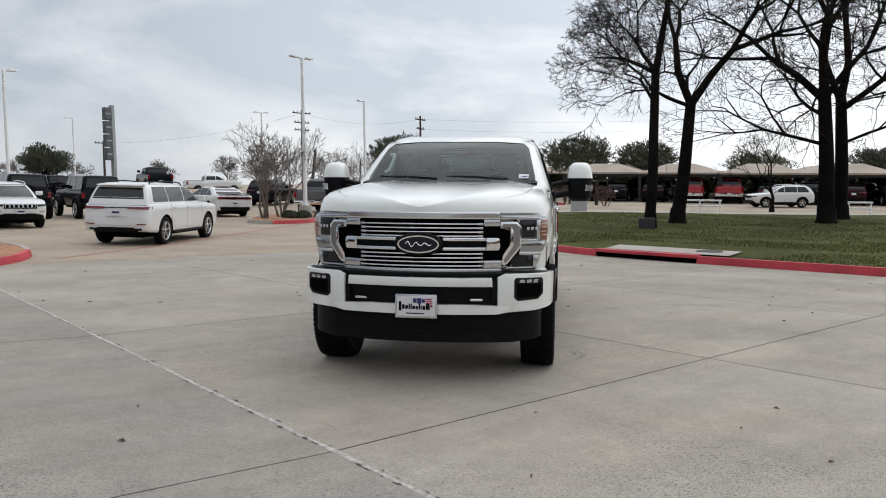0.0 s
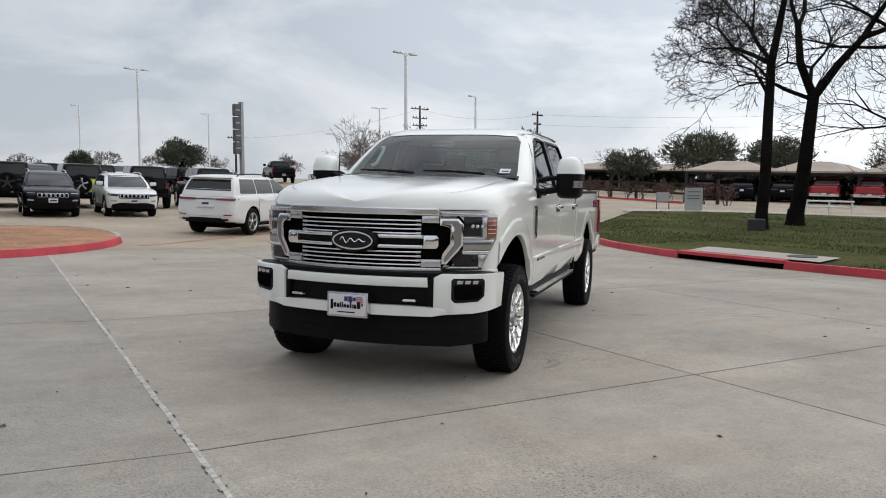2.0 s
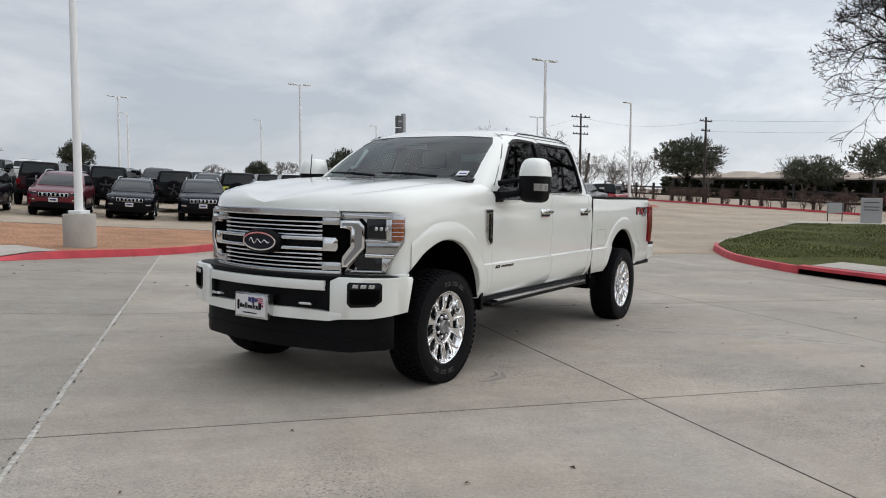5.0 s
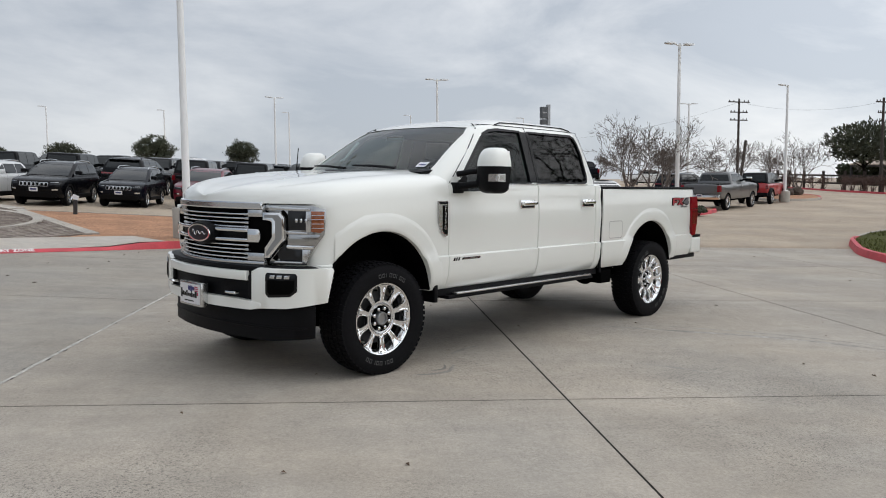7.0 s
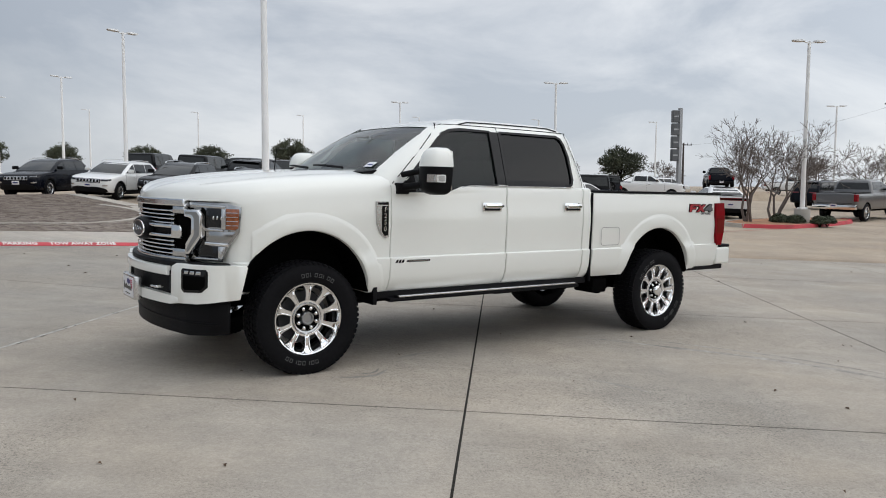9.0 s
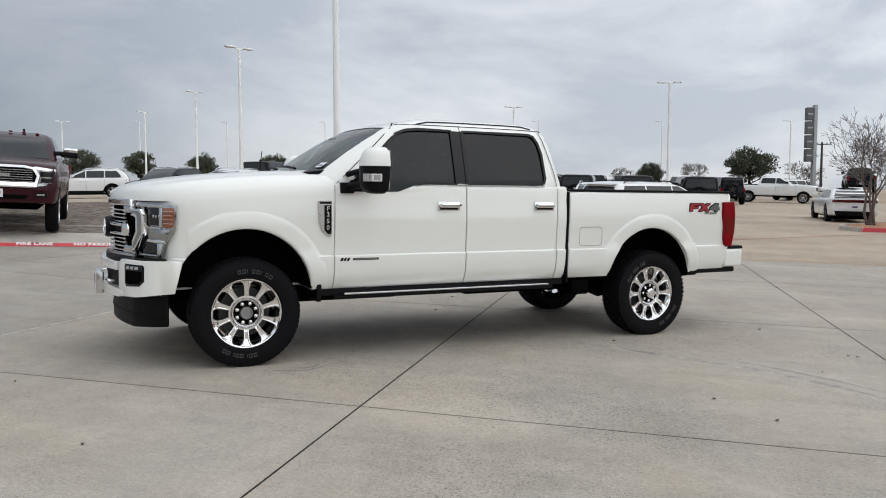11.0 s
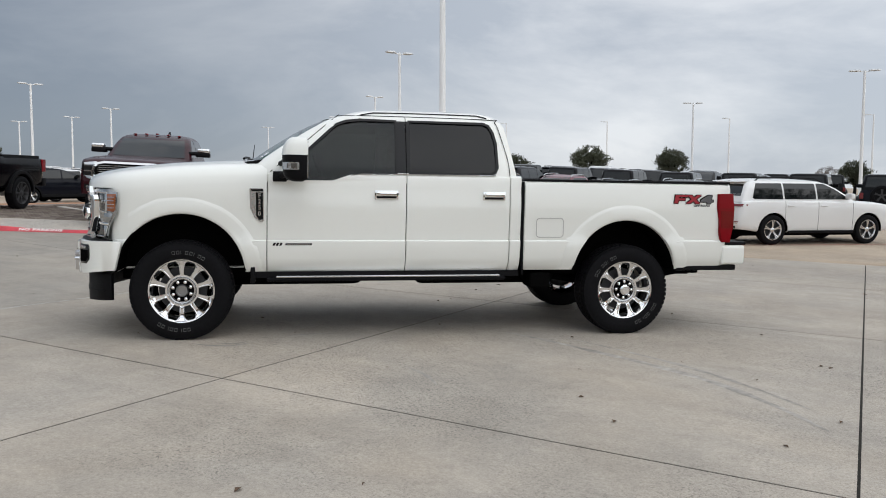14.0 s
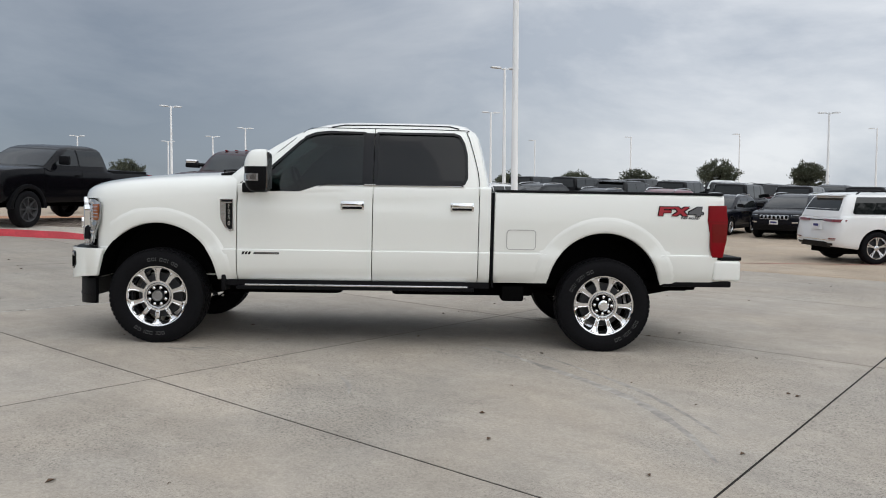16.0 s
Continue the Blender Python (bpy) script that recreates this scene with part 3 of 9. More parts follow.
island_part("pavement_pad_bed", PAD, JOINT, 0.118, "sand bed under the display pad's pavers", "pavement")
island_part("ground_mulch", [walk_l[-1], *inner[24:], (-5.4, 22.5), (-1.2, 16.2), *walk_in[20:24]], MULCH, 0.135, "orange-brown wood mulch in the kerbed island", "ground")
island_part("ground_mulch_far", [walk_in[0], *walk_in[1:5], (-15.0, 20.0), (-20.0, 15.0), (-17.0, 8.0)], MULCH, 0.135, "orange-brown wood mulch under a parked truck", "ground")
# concrete bands: the pad's edge and the ring set into the pavers
for name, pts, w in (("pad_border", [(-1.2, 16.2), (-3.3, 19.4), (-5.4, 22.5)], 0.28), ("pad_border_back", [(-5.4, 22.5), (-7.5, 24.4), (-9.4, 26.0)], 0.5),
                     ("pad_ring", [(-8.0 + 4.7 * math.cos(radians(a)), 17.8 + 4.7 * math.sin(radians(a))) for a in range(-110, 71, 6)], 0.24)):
    bm = bmesh.new()
    rr = []
    for i, p in enumerate(pts):
        a, b = Vector(pts[max(i - 1, 0)]), Vector(pts[min(i + 1, len(pts) - 1)])
        d = (b - a).normalized()
        s = Vector((-d.y, d.x)) * w / 2
        z = gz(*p) + (0.168 if name != "pad_border_back" else 0.19)
        rr.append([(p[0] - s.x, p[1] - s.y, z - 0.06), (p[0] - s.x, p[1] - s.y, z), (p[0] + s.x, p[1] + s.y, z), (p[0] + s.x, p[1] + s.y, z - 0.06)])
    rings_mesh(bm, rr)
    tagged(part("trim_" + name, bm, CONCRETE_PALE), "pale concrete band set into the display pad", "trim", kind="structure")
# stencilled words on the red kerb
bm = bmesh.new()
for body, wx, wy in (("TOW AWAY ZONE", -1.63, 12.82), ("NO PARKING", -2.5, 12.0), ("FIRE LANE", -3.26, 11.24), ("NO PARKING", -4.9, 9.65)):
    i = min(range(len(KERB_L) - 1), key=lambda q: math.hypot(KERB_L[q][0] - wx, KERB_L[q][1] - wy))
    p0, p1 = Vector(KERB_L[i]), Vector(KERB_L[i + 1])
    d = (p1 - p0).normalized()
    n2 = Vector((-d.y, d.x))
    c = p0 + d * (Vector((wx, wy)) - p0).dot(d) + n2 * 0.057
    text_mesh(bm, body, 0.125, lambda u, v, w: (c.x + d.x * u + n2.x * v * 0.88, c.y + d.y * u + n2.y * v * 0.88, gz(c.x + d.x * u + n2.x * v, c.y + d.y * u + n2.y * v) + 0.043 + v * 0.47), 0.0, 0.005, 1.1)
tagged(part("stencilled_words", bm, LETTER), "worn white stencilled fire lane words on the red kerb", "kerb lettering", kind="structure")
# the red line painted across the drive
bm = bmesh.new()
line = [(4.3, 18.3), (5.1, 18.75), (8.8, 21.7), (12.6, 25.1), (17.2, 29.2)]
rings_mesh(bm, [[(x - 0.04, y + 0.05, gz(x, y) + 0.004), (x + 0.04, y - 0.05, gz(x, y) + 0.004)] for x, y in smooth_line(line, 8)], False, False)
tagged(part("painted_line", bm, RED_LINE), "faded red fire lane line across the drive", "road marking", kind="structure")

# ---- the lawn with its kerb and inlet ----
KERB_R = smooth_line([(16.0, -30.0), (15.75, -12.0), (15.62, 0.0), (15.38, 5.7), (15.16, 8.9), (15.08, 10.6), (15.12, 12.1), (15.50, 13.7), (16.12, 15.4), (17.15, 17.2), (18.4, 19.1), (20.8, 21.5), (24.8, 24.7), (31.0, 29.4)], 5)
i0 = min(range(len(KERB_R)), key=lambda k: abs(KERB_R[k][1] - 9.2) + (KERB_R[k][0] > 17) * 99)
i1 = min(range(len(KERB_R)), key=lambda k: abs(KERB_R[k][1] - 12.0) + (KERB_R[k][0] > 17) * 99)
iplain = min(range(len(KERB_R)), key=lambda k: abs(KERB_R[k][1] - 19.6))
kerb("kerb_lawn_near", KERB_R[:i0 + 1], -1, "red-painted kerb along the lawn", RED_KERB, 0.16)
kerb("kerb_lawn", KERB_R[i1:iplain + 1], -1, "red-painted kerb round the lawn's corner", RED_KERB, 0.16)
kerb("kerb_lawn_plain", KERB_R[iplain:], -1, "plain concrete kerb along the lawn", CONCRETE_PALE, 0.16)
inl = thing("kerb_inlet", pose(0, 0, 0), "kerb inlet with a dark slot under a red-edged concrete top", "storm drain", kind="structure")
bm = bmesh.new()
rr = []
for p in KERB_R[i0:i1 + 1]:
    rr.append([(p[0] - 0.02, p[1], gz(*p) + 0.115), (p[0] - 0.02, p[1], gz(*p) + 0.185), (p[0] + 0.2, p[1], gz(*p) + 0.19), (p[0] + 0.2, p[1], gz(*p) + 0.115)])
rings_mesh(bm, rr)
part("inlet_lip", bm, RED_KERB, inl, "red-painted lip over the slot")
# solid black block in place of the shade inside the slot
bm = bmesh.new()
a, b = KERB_R[i0], KERB_R[i1]
box(bm, a[0] + 0.03, a[0] + 0.9, a[1], b[1], gz(*a) - 0.3, gz(*a) + 0.112)
part("inlet_throat_shade", bm, DARK, inl, "black block that stands in for the shaded drain throat")
bm = bmesh.new()
draped(bm, [(15.46, 8.75), (15.38, 12.0), (17.0, 12.75), (17.1, 9.3)], 0.192)
part("inlet_slab", bm, CONCRETE_PALE, inl, "pale concrete top slab")
part("manhole_cover", lathe([(0.0, 0.0), (0.3, 0.0), (0.31, -0.02)], 24, "z", at=(16.4, 9.75, gz(16.4, 9.75) + 0.212)), STEEL_DARK, inl, "dark iron manhole cover")
lawn_in = offset_line(KERB_R, -0.14)
LAWN = lawn_in + [(34.8, 27.3), (40.0, 20.5), (45.6, 14.0), (62.0, -6.0), (62.0, -30.0)]
island_part("ground_lawn", LAWN, GRASS, 0.15, "patchy green winter lawn behind a red kerb", "lawn")
bm = bmesh.new()
rnd = random.Random(11)


def inside(p, poly):
    hit, j = False, len(poly) - 1
    for i in range(len(poly)):
        (xi, yi), (xj, yj) = poly[i], poly[j]
        if (yi > p[1]) != (yj > p[1]) and p[0] < (xj - xi) * (p[1] - yi) / (yj - yi) + xi:
            hit = not hit
        j = i
    return hit


count = 0
while count < 26000:
    x, y = rnd.uniform(15.5, 38.0) if rnd.random() < 0.75 else rnd.uniform(15.5, 24.0), rnd.uniform(2.0, 30.0)
    if not inside((x, y), LAWN) or (15.5 < x < 19.6 and 8.2 < y < 14.4) or noise.noise(Vector((x * 0.5, y * 0.5, 1))) < -0.25:
        continue
    h, a = rnd.uniform(0.02, 0.07), rnd.uniform(0, 6.28)
    z = gz(x, y) + 0.15
    dx, dy = 0.018 * math.cos(a), 0.018 * math.sin(a)
    bm.faces.new([bm.verts.new(q) for q in ((x - dx, y - dy, z), (x + dx, y + dy, z), (x + rnd.uniform(-0.03, 0.03), y + rnd.uniform(-0.03, 0.03), z + h))])
    count += 1
tagged(part("grass", bm, BLADE), "short winter grass tufts on the lawn", "grass", kind="stuff")
# the walk and the road beyond the lawn
island_part("pavement_far_walk", [(31.3, 29.9), (34.9, 27.6), (40.1, 20.8), (45.8, 14.2), (62.2, -5.8), (64.0, -5.8), (47.6, 15.2), (41.6, 22.2), (36.3, 29.6), (32.6, 31.6)], CONCRETE_PALE, 0.12, "pale concrete walk beyond the lawn", "pavement")


# ---- lamp standards ----
def lamp_standard(x, y, top, heads, label, near=False, base=True, arm_turn=0.0):
    lp = thing("street_lamp", pose(x, y, gz(x, y) + (0.13 if near else 0.0), 0, 0, arm_turn), label, "street lamp", "lamp standards")
    h = top - gz(x, y)
    if base:
        part("concrete_base", lathe([(0, 0), (0.315, 0), (0.315, 0.66), (0.30, 0.685), (0, 0.685)], 32, "z"), CAST, lp, "round concrete base", 1)
        part("base_plate", boxm(-0.15, 0.15, -0.15, 0.15, 0.685, 0.76, 0.02), POLE_WHITE, lp)
    part("pole", tubem([(0, 0, 0.67 if base else 0), (0, 0, h)], [0.085 if near else 0.10, 0.06], 16), POLE_WHITE, lp, "", 1)
    for k in range(heads):
        s = 1 if k else -1
        part("lamp_arm", tubem([(0, 0, h - 0.09), (s * 0.34, 0, h - 0.02)], 0.026, 8), POLE_WHITE, lp)
        hd = bmesh.new()
        rings_mesh(hd, [[(s * u, -w, h + z0), (s * u, w, h + z0), (s * u, w * 0.7, h + z1), (s * u, -w * 0.7, h + z1)]
                        for u, w, z0, z1 in ((0.20, 0.05, -0.03, 0.02), (0.32, 0.15, -0.045, 0.035), (0.66, 0.15, -0.04, 0.035), (0.76, 0.08, -0.02, 0.015))])
        part("lamp_head", hd, LAMP_HEAD, lp, "flat grey lamp head")
    return lp


for x, y, top, heads, turn in ((18.6, 31.6, 7.42, 2, 15), (9.5, 46.9, 7.86, 2, 12), (-10.8, 32.85, 8.28, 2, 60), (-24.0, 50.3, 8.87, 2, 60),
                               (-1.8, 59.8, 8.14, 2, 30), (30.8, 43.9, 7.28, 1, 20), (-38.4, 31.4, 8.46, 2, 70), (-48.6, 45.4, 8.76, 2, 70), (-59.0, 49.0, 8.85, 2, 70),
                               (-67.6, 38.8, 8.61, 2, 60), (-68.0, 49.3, 8.85, 2, 60), (-53.5, 71.2, 9.33, 2, 60), (-38.0, 64.0, 9.17, 2, 60), (-46.4, 74.9, 9.41, 1, 20),
                               (-37.3, 78.0, 9.47, 1, 20), (-27.0, 81.8, 9.56, 1, 20), (-16.5, 86.5, 9.66, 1, 20), (-2.8, 83.6, 9.18, 1, 0), (10.1, 80.2, 8.6, 1, 0),
                               (22.0, 79.5, 8.29, 1, 0), (31.8, 60.4, 7.87, 2, 0)):
    lamp_standard(x, y, top, heads, "tall white lot lamp with %s" % ("two flat heads" if heads > 1 else "one flat head"), arm_turn=turn)
lamp_standard(0.78, 16.35, 8.4, 2, "tall white lamp standard on a round concrete base in mulch", True, True, 60)

# ---- pylon sign ----
pyl = thing("pylon_sign", pose(21.2, 66.7, gz(21.2, 66.7), 0, 0, 12), "tall grey pylon sign with four stacked panels", "sign")
part("mast", boxm(0.17, 0.44, -0.22, 0.22, 0, 7.75, 0.03), SIGN_EDGE, pyl, "silver sign mast")
for k in range(4):
    p = part("sign_panel", boxm(-0.42, 0.15, -0.24, 0.24, 3.22 + 1.1 * k, 4.24 + 1.1 * k, 0.05), SIGN_GREY, pyl, "dark grey sign panel")
    bars = bmesh.new()
    box(bars, -0.34, 0.07, -0.248, -0.240, 3.66 + 1.1 * k, 3.78 + 1.1 * k)
    part("sign_bar", bars, SIGN_EDGE, p, "pale bar of lettering")


# ---- utility poles ----
LEAN = (35.0, 57.9)


def utility_pole(x, y, top, arms, turn):
    up = thing("utility_pole", pose(x, y, gz(x, y), 0, 0, turn), "dark wooden utility pole with crossarms and insulators", "utility pole", "utility poles")
    h = top - gz(x, y)
    part("pole", tubem([(0, 0, 0), (0, 0, h)], [0.14, 0.085], 10), POLE_WOOD, up)
    for z, half in arms:
        arm = part("crossarm", boxm(-half, half, -0.045, 0.045, h - z - 0.045, h - z + 0.045), POLE_WOOD, up)
        for s in (-0.9, -0.5, 0.5, 0.9):
            part("insulator", lathe([(0, h - z + 0.045), (0.03, h - z + 0.045), (0.045, h - z + 0.10), (0.03, h - z + 0.17), (0, h - z + 0.18)], 8, "z", at=(s * half, 0, 0)), STEEL_DARK, arm)
    return up


utility_pole(46.6, 57.0, 8.05, ((0.35, 0.9), (1.2, 0.65)), 20)
utility_pole(38.5, 65.0, 8.8, ((0.3, 1.1), (1.2, 0.9), (1.9, 0.9)), 10)
utility_pole(24.9, 80.0, 6.2, ((0.2, 0.9),), 10)
stump = thing("utility_pole", pose(LEAN[0], LEAN[1], gz(*LEAN), 0, 6, -28), "short dark leaning pole with nothing on it", "utility pole")
part("pole", tubem([(0, 0, -0.2), (0, 0, 4.3)], [0.13, 0.11], 10), POLE_WOOD, stump)
wires = thing("power_lines", pose(0, 0, 0), "thin dark power lines strung between poles", "power line")
for (ax, ay, az), (bx, by, bz) in (((46.6, 57.0, 7.75), (38.5, 65.0, 8.5)), ((46.6, 57.0, 7.75), (75.0, 30.0, 8.2)), ((46.6, 57.0, 6.8), (75.0, 30.0, 7.3)), ((38.5, 65.0, 8.5), (24.9, 80.0, 6.0))):
    part("wire", tubem([(ax + (bx - ax) * k / 10, ay + (by - ay) * k / 10, az + (bz - az) * k / 10 - 0.7 * (1 - (k / 5 - 1) ** 2)) for k in range(11)], 0.006, 4), STEEL_DARK, wires)


# ---- trees ----
def leafy_tree(x, y, h, w, seed, label="round dark-green evergreen oak beyond the parked cars"):
    tr = thing("tree", pose(x, y, gz(x, y)), label, "tree", "evergreen trees")
    r = random.Random(seed)
    bm = bmesh.new()
    tube(bm, [(0, 0, -0.1), (0.05, 0, h * 0.25), (0.02, 0.05, h * 0.45)], [0.16, 0.12, 0.09], 8)
    tips = []
    for k in range(9):
        a, el = r.uniform(0, 6.28), r.uniform(0.35, 1.2)
        l = r.uniform(0.3, 0.5) * h
        s = Vector((0.02, 0.02, h * r.uniform(0.25, 0.42)))
        e = s + Vector((math.cos(a) * math.cos(el) * l * w / h * 1.2, math.sin(a) * math.cos(el) * l * w / h * 1.2, math.sin(el) * l))
        tube(bm, [s, s.lerp(e, 0.5) + Vector((0, 0, 0.1)), e], [0.06, 0.04, 0.015], 5)
        tips.append(e)
    part("trunk", bm, BARK, tr)
    bm = bmesh.new()
    off = Vector((seed * 1.7, seed * 0.6, 0))
    made = 0
    while made < 8500:
        d = Vector((r.gauss(0, 1), r.gauss(0, 1), r.gauss(0, 1))).normalized()
        lump = 0.86 + 0.30 * noise.noise(d * 2.3 + off) + 0.16 * noise.noise(d * 6.0 + off)
        u = r.random() ** 0.48 * r.uniform(0.94, 1.08)
        p = Vector((d.x * w * 0.5, d.y * w * 0.5, d.z * h * (0.36 if d.z > 0 else 0.30))) * lump * u
        if noise.noise(p * 1.5 + off) < -0.22 + 0.25 * (1 - u):
            continue
        p.z += h * 0.62
        s = r.uniform(0.06, 0.16) * (h / 4)
        a = (d * 0.8 + Vector((r.gauss(0, 0.6), r.gauss(0, 0.6), 0.5 + r.gauss(0, 0.5)))).normalized()
        v2 = a.cross(Vector((r.gauss(0, 1), r.gauss(0, 1), r.gauss(0, 1)))).normalized()
        bm.faces.new([bm.verts.new(p + a * s), bm.verts.new(p + v2 * s * 0.26), bm.verts.new(p - a * s), bm.verts.new(p - v2 * s * 0.26)])
        made += 1
    part("crown", bm, LEAF, tr, "dense dark-green leaves")
    return tr


for k, (x, y, top, w) in enumerate(((-28.6, 72.2, 5.6, 3.7), (-22.6, 73.6, 5.7, 4.2), (-14.9, 75.3, 6.4, 4.3), (-6.4, 73.7, 5.8, 3.3), (8.9, 69.6, 4.2, 2.6), (17.2, 70.9, 5.6, 4.6),
                                    (-36.4, 71.3, 5.7, 3.6), (-41.7, 68.3, 5.9, 3.4), (-46.2, 64.9, 5.9, 4.2), (-41.5, 29.8, 4.9, 3.2), (52.5, 67.6, 7.5, 7.9),
                                    (57.2, 55.4, 5.0, 6.4), (58.5, 47.8, 6.5, 8.2), (62.2, 42.5, 5.9, 7.0), (66.0, 23.5, 4.5, 6.0), (67.0, 34.0, 4.6, 6.4))):
    leafy_tree(x, y, top - gz(x, y), w, 40 + k)


def bare_tree(x, y, fork, levels, seed, label, trunk_r, bark=BARK, twig=TWIG, lean=(0, 0), spread=0.55, first=2, shrink=0.74, stems=1, up=0.12, twig_r=0.010, branches=(2, 3), lift=0.12, limbs_at=(), shoots=0.0):
    """A winter tree: a tapered trunk that forks again and again into limbs and fine twigs."""
    tr = thing("tree", pose(x, y, gz(x, y) + lift), label, "tree", "bare trees")
    r = random.Random(seed)
    limbs, twigs = bmesh.new(), bmesh.new()

    def grow(p, d, length, rad, lev):
        bend = Vector((r.gauss(0, 0.12), r.gauss(0, 0.12), 0.03))
        mid = p + d * length * 0.5 + bend * length * 0.35
        e = p + d * length + Vector((r.gauss(0, 0.06), r.gauss(0, 0.06), r.gauss(0, 0.04))) * length
        rad2 = rad * 0.68
        thin = rad < 0.028
        tube(twigs if thin else limbs, [p, mid, e], [rad, (rad + rad2) / 2, rad2], 3 if thin else (10 if rad > 0.12 else 6), not thin)
        if lev <= 0:
            return
        if shoots and 1 < lev < levels and r.random() < shoots:
            grow(p.lerp(mid, r.uniform(0.3, 1.0)), (d * 0.3 + Vector((r.gauss(0, 1), r.gauss(0, 1), r.gauss(0, 0.7))).normalized()).normalized(), length * 0.55, max(rad * 0.3, twig_r), min(lev - 2, 4))
        axis = (e - mid).normalized()
        n = first if lev == levels else r.choice(branches)
        turn = r.uniform(0, 6.28)
        for k in range(n):
            a = turn + 2 * math.pi * k / n + r.uniform(-0.5, 0.5)
            s = axis.cross(Vector((0.3, 0.1, 1))).normalized()
            q = axis.cross(s)
            ang = r.uniform(0.45, 1.25) * spread
            dd = (axis * math.cos(ang) + (s * math.cos(a) + q * math.sin(a)) * math.sin(ang) + Vector((0, 0, up))).normalized()
            start = e if k < 2 or lev < 2 else mid.lerp(e, r.uniform(0.2, 0.8))
            grow(start, dd, length * shrink * r.uniform(0.75, 1.15), max(rad2 * r.uniform(0.7, 0.95), twig_r), lev - 1)

    if limbs_at:
        ax = Vector((lean[0], lean[1], 1))
        top = max(q[0] for q in limbs_at)
        tube(limbs, [ax * h + Vector((0.05 * math.sin(h * 1.3), 0.05 * math.cos(h), 0)) for h in [top * q / 6 for q in range(7)]], [trunk_r * (1.0 - 0.30 * q / 6) for q in range(7)], 12)
        side = Vector((-y, x, 0)).normalized()
        for h, l, dep, u, length, frac, lev in limbs_at:
            base = ax * h + Vector((0.05 * math.sin(h * 1.3), 0.05 * math.cos(h), 0))
            grow(base, (side * l + Vector((side.y, -side.x, 0)) * dep + Vector((0, 0, u))).normalized(), length, trunk_r * frac, lev)
    for k in range(0 if limbs_at else stems):
        d = Vector((lean[0], lean[1], 1)) if stems == 1 else Vector((r.uniform(-0.4, 0.4), r.uniform(-0.4, 0.4), 1))
        grow(Vector((0, 0, -0.1)) + (Vector((r.uniform(-0.15, 0.15), r.uniform(-0.15, 0.15), 0)) if stems > 1 else Vector()), d.normalized(), fork, trunk_r, levels)
    if stems == 1:
        tube(limbs, [(0, 0, -0.15), (0.01, 0, 0.25), (0.02, 0, 0.7)], [trunk_r * 1.5, trunk_r * 1.15, trunk_r], 12)
    part("trunk", limbs, bark, tr, "", 1)
    part("twig_crown", twigs, twig, tr, "fine bare twigs")
    return tr


BIG = "tall leafless tree with a black trunk on the lawn"
# limbs: height on the trunk, sideways, depth and upward lean, length, share of the trunk's girth, forkings
bare_tree(26.6, 18.2, 6.2, 8, 3, BIG, 0.225, spread=0.70, lean=(0.015, -0.02), shrink=0.76, up=0.06, twig_r=0.011, branches=(2, 3, 3), shoots=0.75,
          limbs_at=((5.0, 0.4, 0.4, 0.9, 1.2, 0.34, 6), (6.2, 0.9, 0.1, 0.50, 1.5, 0.46, 7), (6.2, -0.12, 0.0, 1.0, 2.6, 0.66, 7), (6.3, 0.4, 0.5, 0.8, 1.8, 0.4, 7)))
bare_tree(29.9, 19.0, 5.2, 8, 8, BIG, 0.31, spread=0.68, lean=(0.05, -0.08), shrink=0.77, up=0.08, twig_r=0.011, branches=(2, 3, 3), shoots=0.75,
          limbs_at=((5.2, 0.22, 0.1, 1.0, 2.9, 0.58, 7), (5.2, -0.62, 0.0, 0.85, 3.0, 0.62, 7), (5.0, 0.1, 0.8, 0.7, 2.4, 0.35, 6), (5.1, 0.9, -0.4, 0.35, 2.2, 0.3, 6)))
bare_tree(34.2, 14.4, 5.6, 8, 15, BIG, 0.36, spread=0.68, lean=(-0.02, 0.03), shrink=0.77, up=0.08, twig_r=0.011, branches=(2, 3, 3), shoots=0.75,
          limbs_at=((3.4, 1.0, -0.1, 0.28, 2.7, 0.26, 5), (5.3, 0.72, 0.0, 0.70, 3.0, 0.5, 7), (5.6, 0.05, 0.1, 1.0, 3.2, 0.62, 7), (5.4, -0.6, 0.3, 0.8, 2.6, 0.4, 6), (4.6, 0.6, 0.7, 0.5, 2.2, 0.25, 6)))
bare_tree(38.2, 15.4, 5.8, 8, 21, BIG, 0.34, spread=0.68, lean=(0.0, 0.02), shrink=0.77, up=0.08, twig_r=0.011, branches=(2, 3, 3), shoots=0.75,
          limbs_at=((3.6, -0.9, 0.1, 0.35, 2.4, 0.25, 5), (5.6, 0.4, 0.2, 1.0, 3.0, 0.55, 7), (5.8, -0.15, 0.0, 1.0, 3.2, 0.6, 7), (5.2, -0.75, -0.2, 0.6, 2.8, 0.45, 7)))
bare_tree(33.5, 9.5, 4.6, 7, 33, BIG, 0.26, spread=0.68, shrink=0.76, up=0.08, twig_r=0.011, branches=(2, 3, 3), shoots=0.4,
          limbs_at=((4.2, 0.8, 0.1, 0.5, 2.4, 0.4, 6), (4.6, 0.2, 0.0, 1.0, 2.6, 0.6, 6), (4.4, -0.6, 0.3, 0.7, 2.4, 0.45, 6)))
SMALL = "small leafless ornamental tree with many stems in an island"
